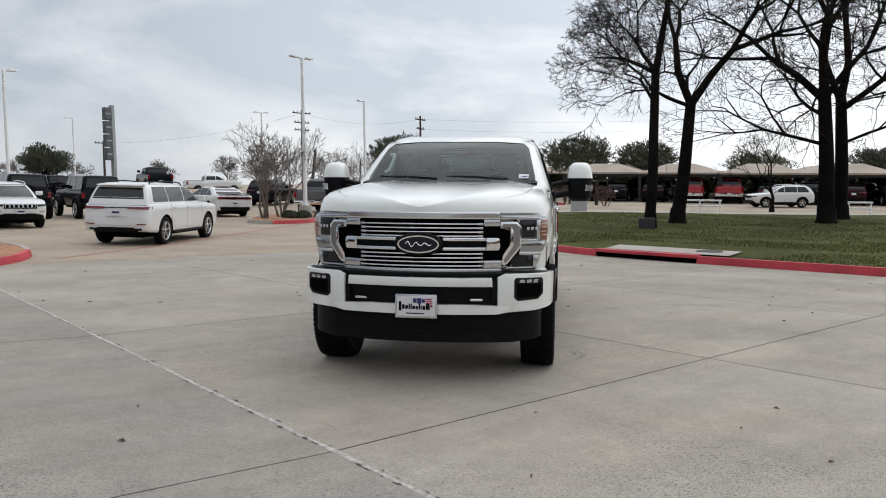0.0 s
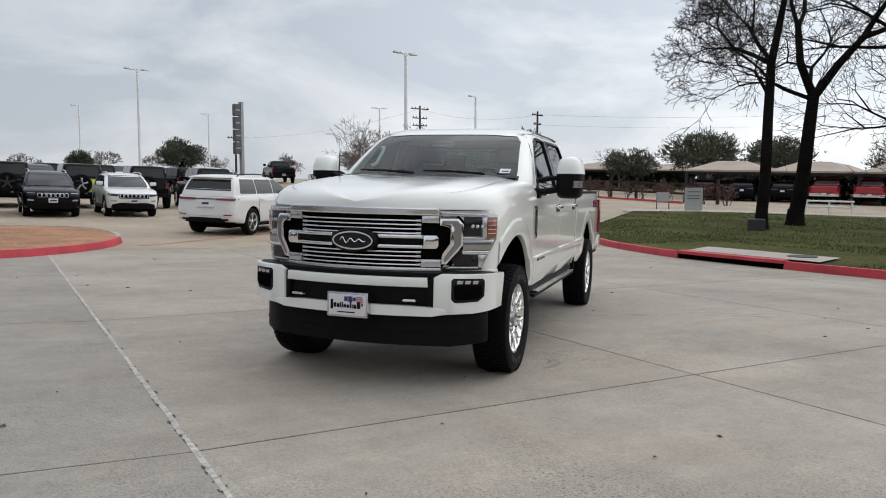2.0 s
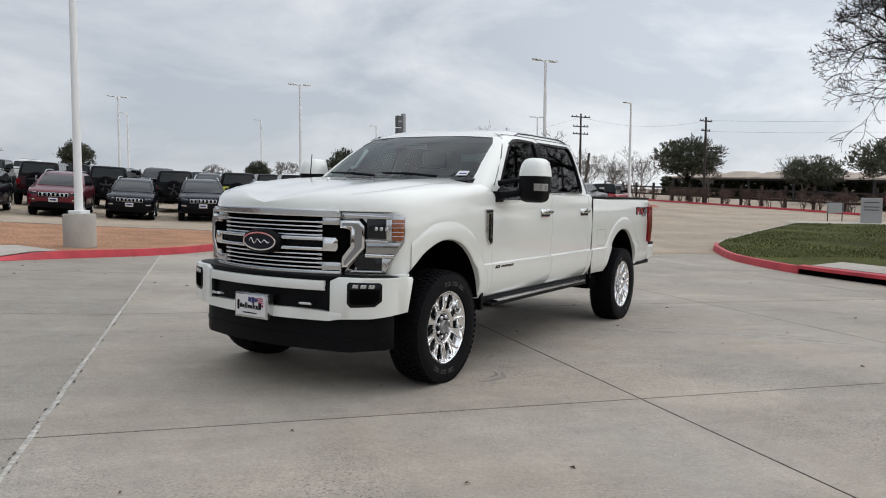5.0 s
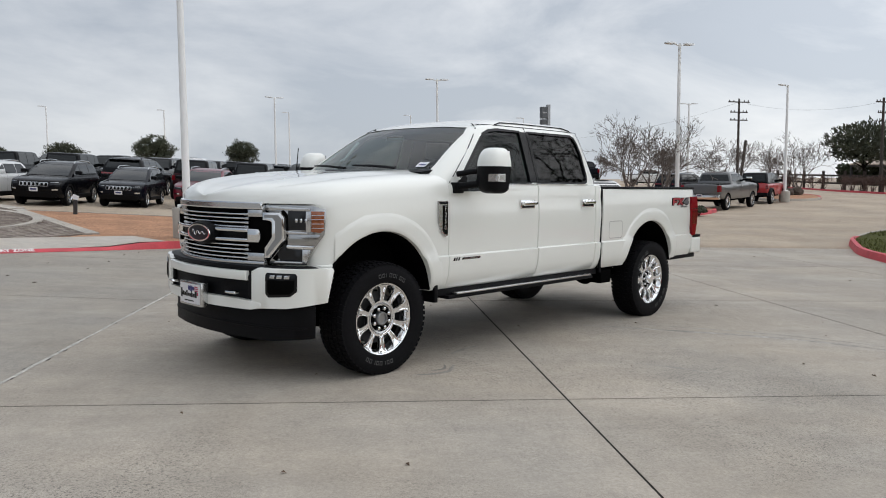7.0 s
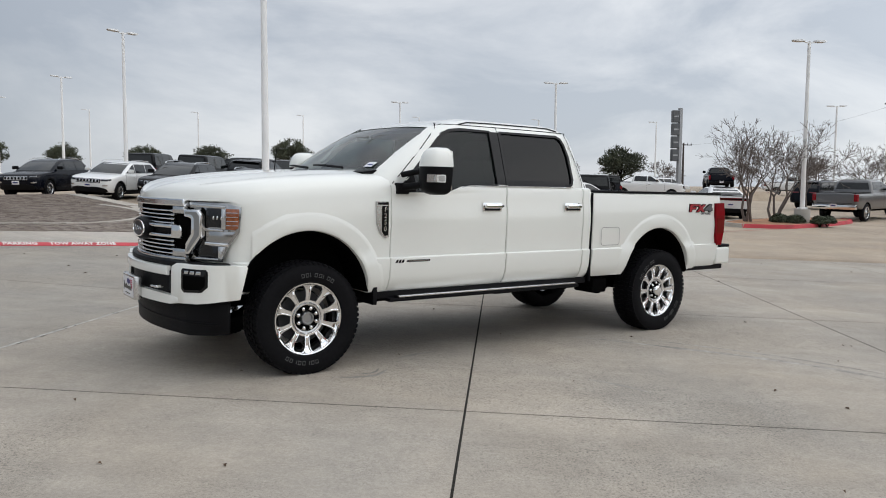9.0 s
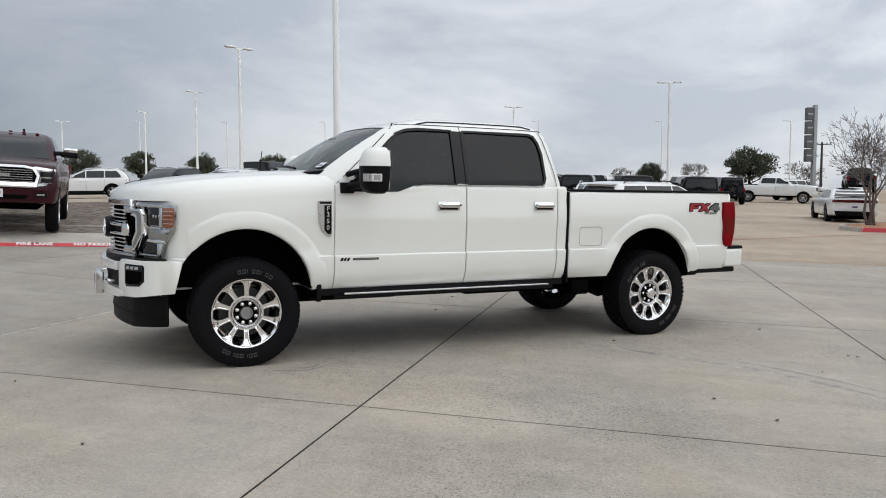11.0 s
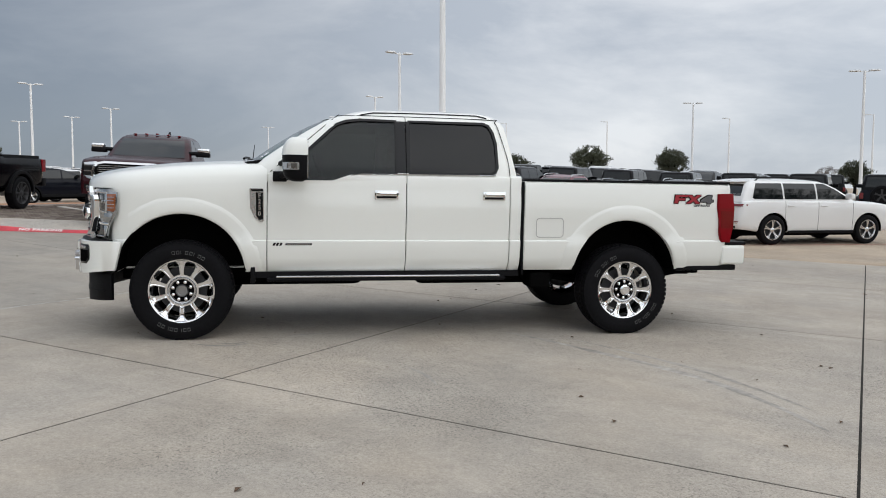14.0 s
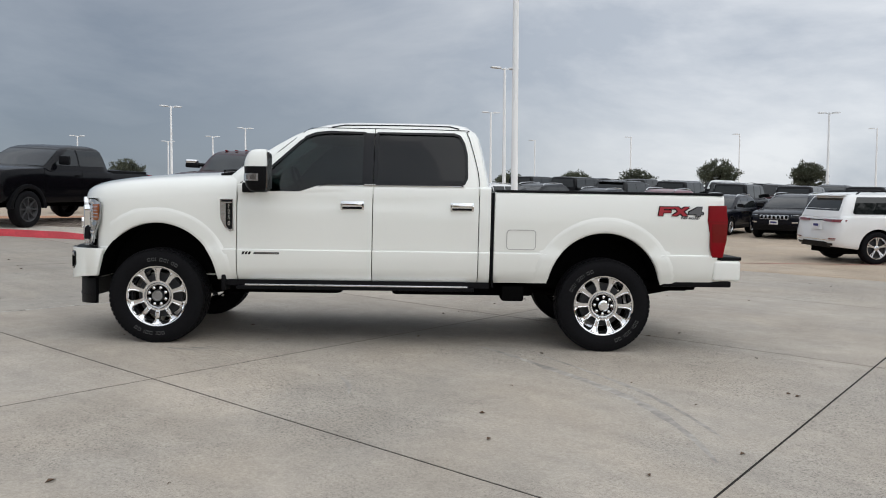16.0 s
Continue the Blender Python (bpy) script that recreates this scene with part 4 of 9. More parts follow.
for k, (x, y, s) in enumerate(((16.3, 31.2, 0.93), (17.7, 32.4, 0.90), (29.0, 47.5, 0.95), (33.0, 50.0, 0.85), (36.5, 52.0, 0.95), (24.2, 46.0, 0.75))):
    bare_tree(x, y, 1.3 * s, 6, 60 + k, SMALL, 0.060, TWIG_PALE, TWIG_PALE, spread=0.60, shrink=0.76, stems=4, up=0.14, twig_r=0.008, branches=(2, 3, 3), shoots=0.45)
for k, (x, y, s) in enumerate(((14.0, 92.0, 1.0), (19.5, 96.0, 1.1), (25.5, 95.0, 1.0), (6.0, 97.0, 0.8), (33.0, 88.0, 1.1), (40.0, 84.0, 1.2), (46.0, 86.0, 1.1), (66.0, 66.0, 1.4), (72.0, 58.0, 1.5), (60.0, 74.0, 1.3))):
    bare_tree(x, y, 1.0 * s, 7, 130 + k, "bare brown tree far off on the skyline", 0.10 * s, TWIG_PALE, TWIG_PALE, spread=0.62, shrink=0.78, up=0.12, twig_r=0.016, branches=(2, 3, 3), first=3, lift=0.0, shoots=0.3)
bare_tree(46.0, 22.5, 1.6, 6, 77, "leafless young tree by the far car park", 0.12, BARK, TWIG, spread=0.7, shrink=0.8, first=3, twig_r=0.014)


# ---- the white pickup: x ahead from the front axle, y to its left, z up ----
RAKE = 0.0088
truck = thing("pickup_truck", on_ground(4.109, 5.316, 220.0, -0.015), "pearl white crew cab pickup truck parked on concrete slabs", "pickup truck")


def tp(name, bm, material, parent=None, label="", smooth=1, raked=True):
    """A part of the pickup; the body sits with its tail a little high."""
    if raked:
        for v in bm.verts:
            v.co.z = 1.4 + (v.co.z - 1.4) * 1.0075 - RAKE * v.co.x
            v.co.x = v.co.x * 1.0075 + 0.0135
    return part(name, bm, material, parent or truck, label, smooth)


def inset_poly(poly, d):
    """The polygon drawn in by a margin."""
    area = sum(poly[i - 1][0] * poly[i][1] - poly[i][0] * poly[i - 1][1] for i in range(len(poly)))
    out = []
    for i in range(len(poly)):
        a, p, b = Vector(poly[i - 1]), Vector(poly[i]), Vector(poly[(i + 1) % len(poly)])
        n1, n2 = (p - a).normalized(), (b - p).normalized()
        m = Vector((-n1.y, n1.x)) + Vector((-n2.y, n2.x))
        m = m / max(m.length_squared / 2, 0.3)
        out.append(tuple(p + m * d * (1 if area > 0 else -1)))
    return out


class Plan:
    """A line of the plan round the nose, from the middle to the left flank, mirrored for the right; u runs along it from the middle."""

    def __init__(self, pts):
        fine = smooth_line(pts, 10)
        self.p = [Vector(q) for q in fine]
        self.u = [0.0]
        for a, b in zip(self.p, self.p[1:]):
            self.u.append(self.u[-1] + (b - a).length)

    def at(self, u, off):
        s, u = (1 if u >= 0 else -1), abs(u)
        k = next((i for i in range(len(self.u) - 1) if self.u[i + 1] >= u), len(self.u) - 2)
        a, b = self.p[k], self.p[k + 1]
        t = (u - self.u[k]) / max(self.u[k + 1] - self.u[k], 1e-9)
        q = a + (b - a) * t
        d = (b - a).normalized()
        return q.x + d.y * off, s * (q.y - d.x * off)

    def wrap(self, poly, off, thick, step=0.045, bm=None, bevel=None):
        """A polygon of (u, z) bent round the line, standing off it by off and thick."""
        b = prism(poly, "x", 0.0, thick)
        bevel = min(0.008, thick * 0.3) if bevel is None else bevel
        if bevel:
            rim_e = [e for e in b.edges if all(abs(v.co.x - thick) < 1e-6 for v in e.verts)]
            bmesh.ops.bevel(b, geom=rim_e, offset=bevel, segments=2, affect="EDGES", profile=0.5, clamp_overlap=True)
        us = [p[0] for p in poly]
        c = math.ceil(min(us) / step) * step
        while c < max(us):
            bmesh.ops.bisect_plane(b, geom=b.verts[:] + b.edges[:] + b.faces[:], plane_co=(0, c, 0), plane_no=(0, 1, 0))
            c += step
        for v in b.verts:
            x, y = self.at(v.co.y, off + v.co.x)
            v.co = Vector((x, y, v.co.z))
        if bm is None:
            return b
        me = bpy.data.meshes.new("join")
        b.to_mesh(me), b.free(), bm.from_mesh(me)
        bpy.data.meshes.remove(me)
        return bm


def swept(x0, k, ys):
    """Points of a plan line that falls back from the middle as y squared."""
    return [(x0 - k * y * y, y) for y in ys]


NOSE = Plan(swept(0.855, 0.38, (0.0, 0.15, 0.3, 0.45, 0.6, 0.7)) + [(0.622, 0.78), (0.55, 0.86), (0.45, 0.92), (0.30, 0.96)])
LAMPS = Plan(swept(0.866, 0.38, (0.0, 0.15, 0.3, 0.45, 0.6, 0.7, 0.78)) + [(0.588, 0.858), (0.528, 0.912), (0.43, 0.948), (0.28, 0.966)])
BUMP = Plan(swept(0.98, 0.26, (0.0, 0.15, 0.3, 0.45, 0.6, 0.7, 0.79)) + [(0.762, 0.882), (0.697, 0.944), (0.60, 0.981), (0.48, 0.995), (0.34, 0.998)])


def mirrored(poly):
    return [(-a, b) for a, b in poly][::-1]


def rect(u0, u1, z0, z1):
    return [(u0, z0), (u1, z0), (u1, z1), (u0, z1)]


# -- nose: hood and wings as one skin, the arches cut out --
HOOD_Z = [(0.93, 1.345), (0.90, 1.372), (0.84, 1.410), (0.72, 1.446), (0.58, 1.472), (0.40, 1.498), (0.2, 1.523), (0.0, 1.540), (-0.25, 1.556), (-0.45, 1.565), (-0.73, 1.574)]
WIDE = [(0.915, 0.06), (0.905, 0.17), (0.885, 0.29), (0.855, 0.41), (0.81, 0.54), (0.76, 0.645), (0.70, 0.745), (0.64, 0.82), (0.57, 0.885), (0.48, 0.940), (0.36, 0.975), (0.2, 0.993), (-0.1, 1.0), (-0.73, 1.0)]
FLANK = [(0.915, 0.60), (0.952, 0.645), (0.976, 0.72), (0.987, 0.860), (0.9855, 0.872), (0.969, 0.882), (0.974, 1.02), (0.980, 1.15), (0.974, 1.26), (0.962, 1.35)]


def nose_ring(x):
    w, zt = table(x, WIDE), table(x, HOOD_Z)
    k = min(1.0, (zt - 0.6) / 0.95)
    half = [(y * w, min(z, zt - 0.13)) for y, z in FLANK[:-2]]
    half += [(0.974 * w, zt - 0.20), (0.963 * w, zt - 0.135), (0.935 * w, zt - 0.082), (0.885 * w, zt - 0.046), (0.80 * w, zt - 0.026), (0.70 * w, zt - 0.008), (0.60 * w, zt + 0.004),
             (0.50 * w, zt + 0.006), (0.36 * w, zt - 0.004), (0.18 * w, zt - 0.002), (0.0, zt)]
    return [(x, y, z) for y, z in half] + [(x, -y, z) for y, z in half[-2::-1]]


xs = [0.915, 0.905, 0.885, 0.855, 0.81, 0.76, 0.70, 0.64, 0.57, 0.48, 0.36, 0.25, 0.1, -0.05, -0.2, -0.35, -0.5, -0.62, -0.715]
nose = rings_mesh(bmesh.new(), [nose_ring(x) for x in xs])


def arch_cut(cx, cz, r, side, z0=0.2):
    poly = [(cx + r * math.cos(a), cz + r * 1.0 * math.sin(a)) for a in [math.pi * k / 28 for k in range(29)]]
    poly += [(cx - r * 1.0, z0), (cx + r * 1.0, z0)]
    return prism(poly, "y", side * 0.58, side * 1.3)


AF, AR = (-0.008, 0.574, 0.533), (-4.040, 0.556, 0.516)
front = [(0.822 - 0.38 * y * y, y) for y in [-0.78 + 0.06 * k for k in range(27)]]
recess = [(1.3, -1.2), (0.515, -1.2), (0.515, -0.905), (0.565, -0.848), *front, (0.565, 0.848), (0.515, 0.905), (0.515, 1.2), (1.3, 1.2)]
nose = carve(nose, [arch_cut(*AF, 1), arch_cut(*AF, -1), prism(recess, "z", 0.862, 1.312)])
tp("front_body", nose, WHITE, None, "pearl white hood and front wings")


FLANK_BY_Z = [(z, y) for y, z in FLANK]


def flare(cx, cz, r, side, name):
    """The soft swelling of the panel round a wheel arch, rolled in at its lip."""
    rings = []
    for k in range(41):
        a = radians(-14 + 208 * k / 40)
        c, s = math.cos(a), math.sin(a)
        ring = []
        for dr, swell in ((0.170, -0.006), (0.138, 0.001), (0.118, 0.0062), (0.106, 0.0075), (0.060, 0.0090), (0.028, 0.0105), (0.012, 0.0095), (-0.001, 0.003), (-0.006, -0.012), (-0.006, None), (0.10, None)):
            px, pz = cx + (r + dr) * c, cz + (r + dr) * s
            w = table(px, WIDE) if -0.73 < px < 0.91 else 1.0
            y = 0.86 if swell is None else table(min(max(pz, 0.60), 1.349), FLANK_BY_Z) * w + swell
            ring.append((px, side * y, pz))
        rings.append(ring)
    b = rings_mesh(bmesh.new(), rings)
    bmesh.ops.bisect_plane(b, geom=b.verts[:] + b.edges[:] + b.faces[:], plane_co=(0, 0, 0.602), plane_no=(0, 0, -1), clear_outer=True)
    return b


def arch_tunnel(cx, cz, r, side):
    """The black inner lining of a wheel arch."""
    return rings_mesh(bmesh.new(), [[(cx + q * math.cos(a), side * y, cz + q * math.sin(a)) for q, y in ((r - 0.010, 0.58), (r - 0.010, 0.945), (r + 0.004, 0.945), (r + 0.004, 0.58))] for a in [radians(4 + 172 * k / 32) for k in range(33)]])


for sd in (1, -1):
    f1 = flare(*AF, sd, "f")
    bmesh.ops.bisect_plane(f1, geom=f1.verts[:] + f1.edges[:] + f1.faces[:], plane_co=(0.42, 0, 0), plane_no=(1, 0, 0), clear_outer=True)
    tp("wing_flare", f1, WHITE)
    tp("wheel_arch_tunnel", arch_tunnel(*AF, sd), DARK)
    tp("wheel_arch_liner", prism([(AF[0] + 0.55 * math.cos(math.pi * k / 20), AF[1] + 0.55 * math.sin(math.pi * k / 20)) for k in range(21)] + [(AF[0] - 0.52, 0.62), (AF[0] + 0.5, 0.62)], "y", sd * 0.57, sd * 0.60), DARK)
# hood shut lines
for sd in (1, -1):
    bm = bmesh.new()
    rr = []
    for x in (0.69, 0.64, 0.57, 0.48, 0.36, 0.2, 0.0, -0.25, -0.45, -0.62):
        w, zt = table(x, WIDE), table(x, HOOD_Z)
        rr.append([(x, sd * 0.80 * w - 0.0022, zt - 0.024), (x, sd * 0.80 * w + 0.0022, zt - 0.024)])
    rings_mesh(bm, rr, False, False)
    tp("hood_shut_line", bm, DARK, smooth=0)
# -- grille --
hexa = [(0.59, 0.868), (0.63, 0.925), (0.735, 1.066), (0.735, 1.205), (0.705, 1.240), (0.575, 1.245), (0.570, 1.322)]
gr = tp("grille", NOSE.wrap(hexa + mirrored(hexa), -0.03, 0.06), DARK, None, "chrome-barred grille with a black field")
frame_top = NOSE.wrap([(-0.585, 1.268), (0.585, 1.268), (0.578, 1.322), (-0.578, 1.322)], 0.03, 0.042)
ft = tp("grille_frame_top", frame_top, CHROME, gr)
tp("frame_face", NOSE.wrap([(-0.572, 1.279), (0.572, 1.279), (0.566, 1.311), (-0.566, 1.311)], 0.068, 0.0065, bevel=0.0), SATIN, ft)
tp("grille_frame_bottom", NOSE.wrap(rect(-0.60, 0.60, 0.868, 0.902), 0.03, 0.042), SATIN, gr)
for s in (1, -1):
    fl = (lambda q: q) if s > 0 else mirrored
    tp("grille_corner", NOSE.wrap(fl([(0.462, 1.215), (0.585, 1.215), (0.582, 1.2675), (0.462, 1.2675)]), 0.03, 0.043), SATIN, gr)
    tp("grille_corner", NOSE.wrap(fl([(0.462, 0.9025), (0.60, 0.9025), (0.60, 0.962), (0.462, 0.962)]), 0.03, 0.043), SATIN, gr)
    c_out = [(0.586, 1.250), (0.715, 1.250), (0.752, 1.212), (0.752, 1.062), (0.640, 0.930), (0.601, 0.925)]
    c_in = [(0.601, 0.985), (0.610, 0.990), (0.668, 1.072), (0.668, 1.180), (0.656, 1.196), (0.586, 1.196)]
    br = tp("grille_bracket", NOSE.wrap(fl(c_out + c_in), -0.04, 0.115), CHROME, gr)
    tp("bracket_face", NOSE.wrap(fl(inset_poly(c_out + c_in, 0.017)), 0.070, 0.0075, bevel=0.0), SATIN_DARK, br)
    tp("grille_pocket", NOSE.wrap(fl([(0.48, 0.966), (0.617, 0.985), (0.697, 1.082), (0.697, 1.188), (0.688, 1.202), (0.48, 1.205)]), 0.03, 0.006), DARK, gr)
    tp("crossbar_end", NOSE.wrap(fl([(0.475, 1.036), (0.565, 1.036), (0.58, 1.056), (0.58, 1.112), (0.565, 1.132), (0.475, 1.132)]), 0.05, 0.045), CHROME, gr)
    for z0, z1 in ((1.106, 1.132), (1.036, 1.062)):
        tp("crossbar", NOSE.wrap(fl(rect(0.165, 0.475, z0, z1)), 0.05, 0.04), CHROME, gr)
    tp("crossbar_web", NOSE.wrap(fl(rect(0.165, 0.475, 1.064, 1.104)), 0.04, 0.01), BLACK, gr)
for z in (1.142, 1.172, 1.202, 1.232, 0.920, 0.950, 0.980, 1.010):
    tp("grille_bar", NOSE.wrap(rect(-0.455, 0.455, z - 0.0058, z + 0.0058), 0.036, 0.026, bevel=0.0045), CHROME, gr)
    for s in (1, -1):
        fl = (lambda q: q) if s > 0 else mirrored
        tp("grille_bar_end", NOSE.wrap(fl(rect(0.425, 0.462, z - 0.010, z + 0.010)), 0.032, 0.030), SATIN, gr)
em = bmesh.new()
oval = lambda a, b, k, n=36: (a * math.cos(2 * math.pi * k / n), b * math.sin(2 * math.pi * k / n))
rings_mesh(em, [[(x0, *[c + d for c, d in zip(oval(a, b, k), (0, 1.083))]) for k in range(36)] for x0, a, b in ((0.89, 0.185, 0.088), (0.945, 0.183, 0.086), (0.959, 0.168, 0.075))])
eb = tp("emblem", em, BLACK, gr, "black oval emblem with a chrome ring")
em = bmesh.new()
rings_mesh(em, [[(x0, *[c + d for c, d in zip(oval(a, b, k), (0, 1.083))]) for k in range(36)] for x0, a, b in ((0.955, 0.160, 0.068), (0.967, 0.158, 0.066), (0.967, 0.146, 0.055), (0.957, 0.144, 0.053))], True, False)
tp("emblem_ring", em, CHROME, eb)
tp("emblem_field", prism([(c, d + 1.083) for c, d in (oval(0.146, 0.055, k) for k in range(36))], "x", 0.953, 0.961), EMBLEM, eb)
em = bmesh.new()
tube(em, [(0.963, -0.098 + 0.0049 * k, 1.083 + (0.009 + 0.012 * math.cos(k * 0.0385) ** 4) * math.sin(k * 0.47)) for k in range(41)], 0.0034, 5)
tp("emblem_script", em, CHROME, eb, "plain silver wavy stroke")

# black strip put in for the shade between grille top and hood
tp("grille_gap_shade", NOSE.wrap(rect(-0.62, 0.62, 1.3225, 1.342), -0.02, 0.045), DARK, gr)

# -- headlamps --
for s in (1, -1):
    fl = (lambda q: [(u - 0.012 if u < 0.76 else 0.748 + (u - 0.76) * 0.568, z) for u, z in q]) if s > 0 else (lambda q: mirrored([(u - 0.012 if u < 0.76 else 0.748 + (u - 0.76) * 0.568, z) for u, z in q]))
    hl = tp("headlamp", LAMPS.wrap(fl([(0.60, 0.884), (1.03, 0.884), (1.10, 0.985), (1.245, 1.10), (1.262, 1.275), (1.10, 1.300), (0.60, 1.305), (0.60, 1.255), (0.722, 1.255), (0.762, 1.215), (0.762, 1.055), (0.655, 0.925), (0.60, 0.915)]), 0.004, 0.012), LAMP_BOX, None, "headlamp with silver light guides and smoked lenses")
    tp("light_guide", LAMPS.wrap(fl([(0.72, 1.268), (1.075, 1.262), (1.075, 1.282), (0.62, 1.296), (0.62, 1.268)]), 0.016, 0.010), SATIN, hl)
    tp("light_guide", LAMPS.wrap(fl(rect(1.028, 1.085, 1.115, 1.262)), 0.016, 0.012), SATIN, hl)
    tp("light_guide", LAMPS.wrap(fl([(0.775, 1.100), (1.05, 1.100), (1.05, 1.114), (0.775, 1.122)]), 0.016, 0.012), SATIN, hl)
    tp("light_guide", LAMPS.wrap(fl([(0.775, 1.000), (1.115, 0.996), (1.12, 1.018), (0.775, 1.022)]), 0.016, 0.014), CHROME, hl)
    tp("light_guide", LAMPS.wrap(fl([(0.985, 0.892), (1.025, 0.892), (1.088, 0.992), (0.985, 0.994)]), 0.016, 0.010), SATIN, hl)
    tp("light_guide", LAMPS.wrap(fl([(0.66, 0.890), (0.985, 0.890), (0.985, 0.905), (0.68, 0.905)]), 0.016, 0.010), SATIN, hl)
    # black strip laid on for the shadow between bracket and headlamp
    tp("lamp_gap_shade", LAMPS.wrap(fl([(0.722, 1.258), (0.764, 1.218), (0.764, 1.052), (0.655, 0.920), (0.690, 0.906), (0.800, 1.045), (0.800, 1.228), (0.740, 1.268)]), 0.017, 0.004), DARK, hl)
    tp("mid_reflector", LAMPS.wrap(fl([(0.785, 1.026), (1.125, 1.024), (1.19, 1.085), (1.19, 1.10), (0.785, 1.098)]), 0.016, 0.006), LAMP_BOX, hl, "ribbed silver reflector")
    tp("upper_lens", LAMPS.wrap(fl(rect(0.79, 1.020, 1.128, 1.262)), 0.016, 0.008), LENS_DARK, hl, "smoked projector lens")
    for k in range(3):
        tp("projector", lathe([(0.0, 0.002), (0.013, 0.0), (0.016, -0.006)], 14, "x", at=(LAMPS.at(0.825 + 0.035 * k, 0.026)[0], s * LAMPS.at(0.825 + 0.035 * k, 0.026)[1], 1.195)), SATIN, hl)
    tp("lower_lens", LAMPS.wrap(fl([(0.72, 0.908), (0.982, 0.908), (0.982, 0.992), (0.772, 0.992), (0.762, 1.045), (0.69, 0.955)]), 0.016, 0.008), LENS_DARK, hl, "smoked lower lens")
    tp("amber_marker", LAMPS.wrap(fl([(1.090, 1.118), (1.195, 1.112), (1.228, 1.13), (1.236, 1.262), (1.090, 1.262)]), 0.016, 0.010), AMBER, hl, "amber side marker")
    for k in range(4):
        tp("marker_rib", LAMPS.wrap(fl(rect(1.092, 1.226, 1.142 + 0.03 * k, 1.147 + 0.03 * k)), 0.026, 0.004), SATIN, hl)

# -- front bumper --
bp = tp("front_bumper", BUMP.wrap(rect(-1.08, 1.08, 0.60, 0.84), -0.09, 0.05), BLACK, None, "white front bumper with black inserts")
for s in (1, -1):
    fl = (lambda q: q) if s > 0 else mirrored
    corner = [(0.60, 0.620), (0.64, 0.578), (0.88, 0.592), (1.04, 0.612), (1.195, 0.622), (1.248, 0.846), (1.238, 0.864), (1.14, 0.868), (0.66, 0.868), (0.60, 0.840)]
    c = tp("bumper_corner", BUMP.wrap(fl(corner), -0.045, 0.045), WHITE, bp)
    fog = [(0.725, 0.690), (0.752, 0.665), (0.92, 0.676), (0.968, 0.715), (0.968, 0.822), (0.953, 0.838), (0.74, 0.838), (0.725, 0.822)]
    fh = tp("fog_lamp", BUMP.wrap(fl(fog), -0.01, 0.014), GLOSS_BLACK, bp, "recessed black fog lamp bezel")
    tp("fog_recess", BUMP.wrap(fl([(0.745, 0.70), (0.763, 0.685), (0.915, 0.694), (0.950, 0.725), (0.950, 0.79), (0.745, 0.79)]), 0.0, 0.0055), DARK, fh)
    for k in range(3):
        u = 0.785 + 0.055 * k
        tp("fog_led", BUMP.wrap(fl([(u - 0.022, 0.800), (u + 0.018, 0.800), (u + 0.024, 0.824), (u - 0.016, 0.824)]), 0.002, 0.006), SATIN, fh)
    tp("recess_wall", BUMP.wrap(fl([(0.555, 0.66), (0.598, 0.62), (0.598, 0.84), (0.555, 0.80)]), -0.05, 0.035), BLACK, bp)
    tp("tow_hook", BUMP.wrap(fl([(0.395, 0.672), (0.475, 0.672), (0.487, 0.682), (0.475, 0.692), (0.395, 0.692), (0.383, 0.682)]), -0.01, 0.05), CHROME, bp, "chrome tow hook tip")
tp("bumper_bar_upper", BUMP.wrap([(-0.56, 0.772), (0.56, 0.772), (0.555, 0.838), (-0.555, 0.838)], -0.03, 0.04), WHITE, bp)
tp("bumper_bar_lower", BUMP.wrap([(-0.69, 0.582), (-0.60, 0.568), (0.60, 0.568), (0.69, 0.582), (0.69, 0.622), (0.60, 0.630), (0.42, 0.640), (-0.42, 0.640), (-0.60, 0.630), (-0.69, 0.622)], -0.04, 0.0425), WHITE, bp)
tp("bumper_top_pad", BUMP.wrap(rect(-1.13, 1.13, 0.842, 0.872), -0.16, 0.13), BLACK, bp, "black step pad")
# air dam
DAM = Plan(swept(0.895, 0.24, (0.0, 0.15, 0.3, 0.45, 0.6, 0.7)) + [(0.70, 0.81), (0.63, 0.875), (0.555, 0.91), (0.45, 0.93)])
tp("air_dam", DAM.wrap([(-1.02, 0.362), (-0.7, 0.345), (0.7, 0.345), (1.02, 0.362), (1.02, 0.592), (-1.02, 0.592)], -0.04, 0.04), BLACK, None, "black plastic air dam")
tp("air_dam_lip", DAM.wrap([(-0.95, 0.43), (0.95, 0.43), (0.95, 0.445), (-0.95, 0.445)], -0.004, 0.010), BLACK)
# plate
pl = tp("number_plate", boxm(0.975, 1.036, -0.158, 0.158, 0.545, 0.722, 0.008), SATIN, None, "dealer plate in a silver frame with blue and red print")
tp("plate_face", boxm(1.034, 1.0395, -0.142, 0.142, 0.562, 0.706), PLATE, pl)
bm = bmesh.new()
for y0, y1, z0, z1 in ((-0.128, -0.108, 0.600, 0.668), (-0.104, -0.084, 0.614, 0.646), (-0.080, -0.058, 0.614, 0.640), (-0.054, -0.044, 0.612, 0.652), (-0.040, -0.030, 0.612, 0.652), (-0.026, -0.006, 0.614, 0.638), (-0.002, 0.018, 0.612, 0.636), (0.022, 0.034, 0.610, 0.654), (0.038, 0.046, 0.612, 0.640), (0.050, 0.072, 0.610, 0.638), (0.076, 0.104, 0.610, 0.656)):
    box(bm, 1.0395, 1.0410, y0, y1, z0, z1)
box(bm, 1.0395, 1.0410, -0.075, 0.06, 0.578, 0.586)
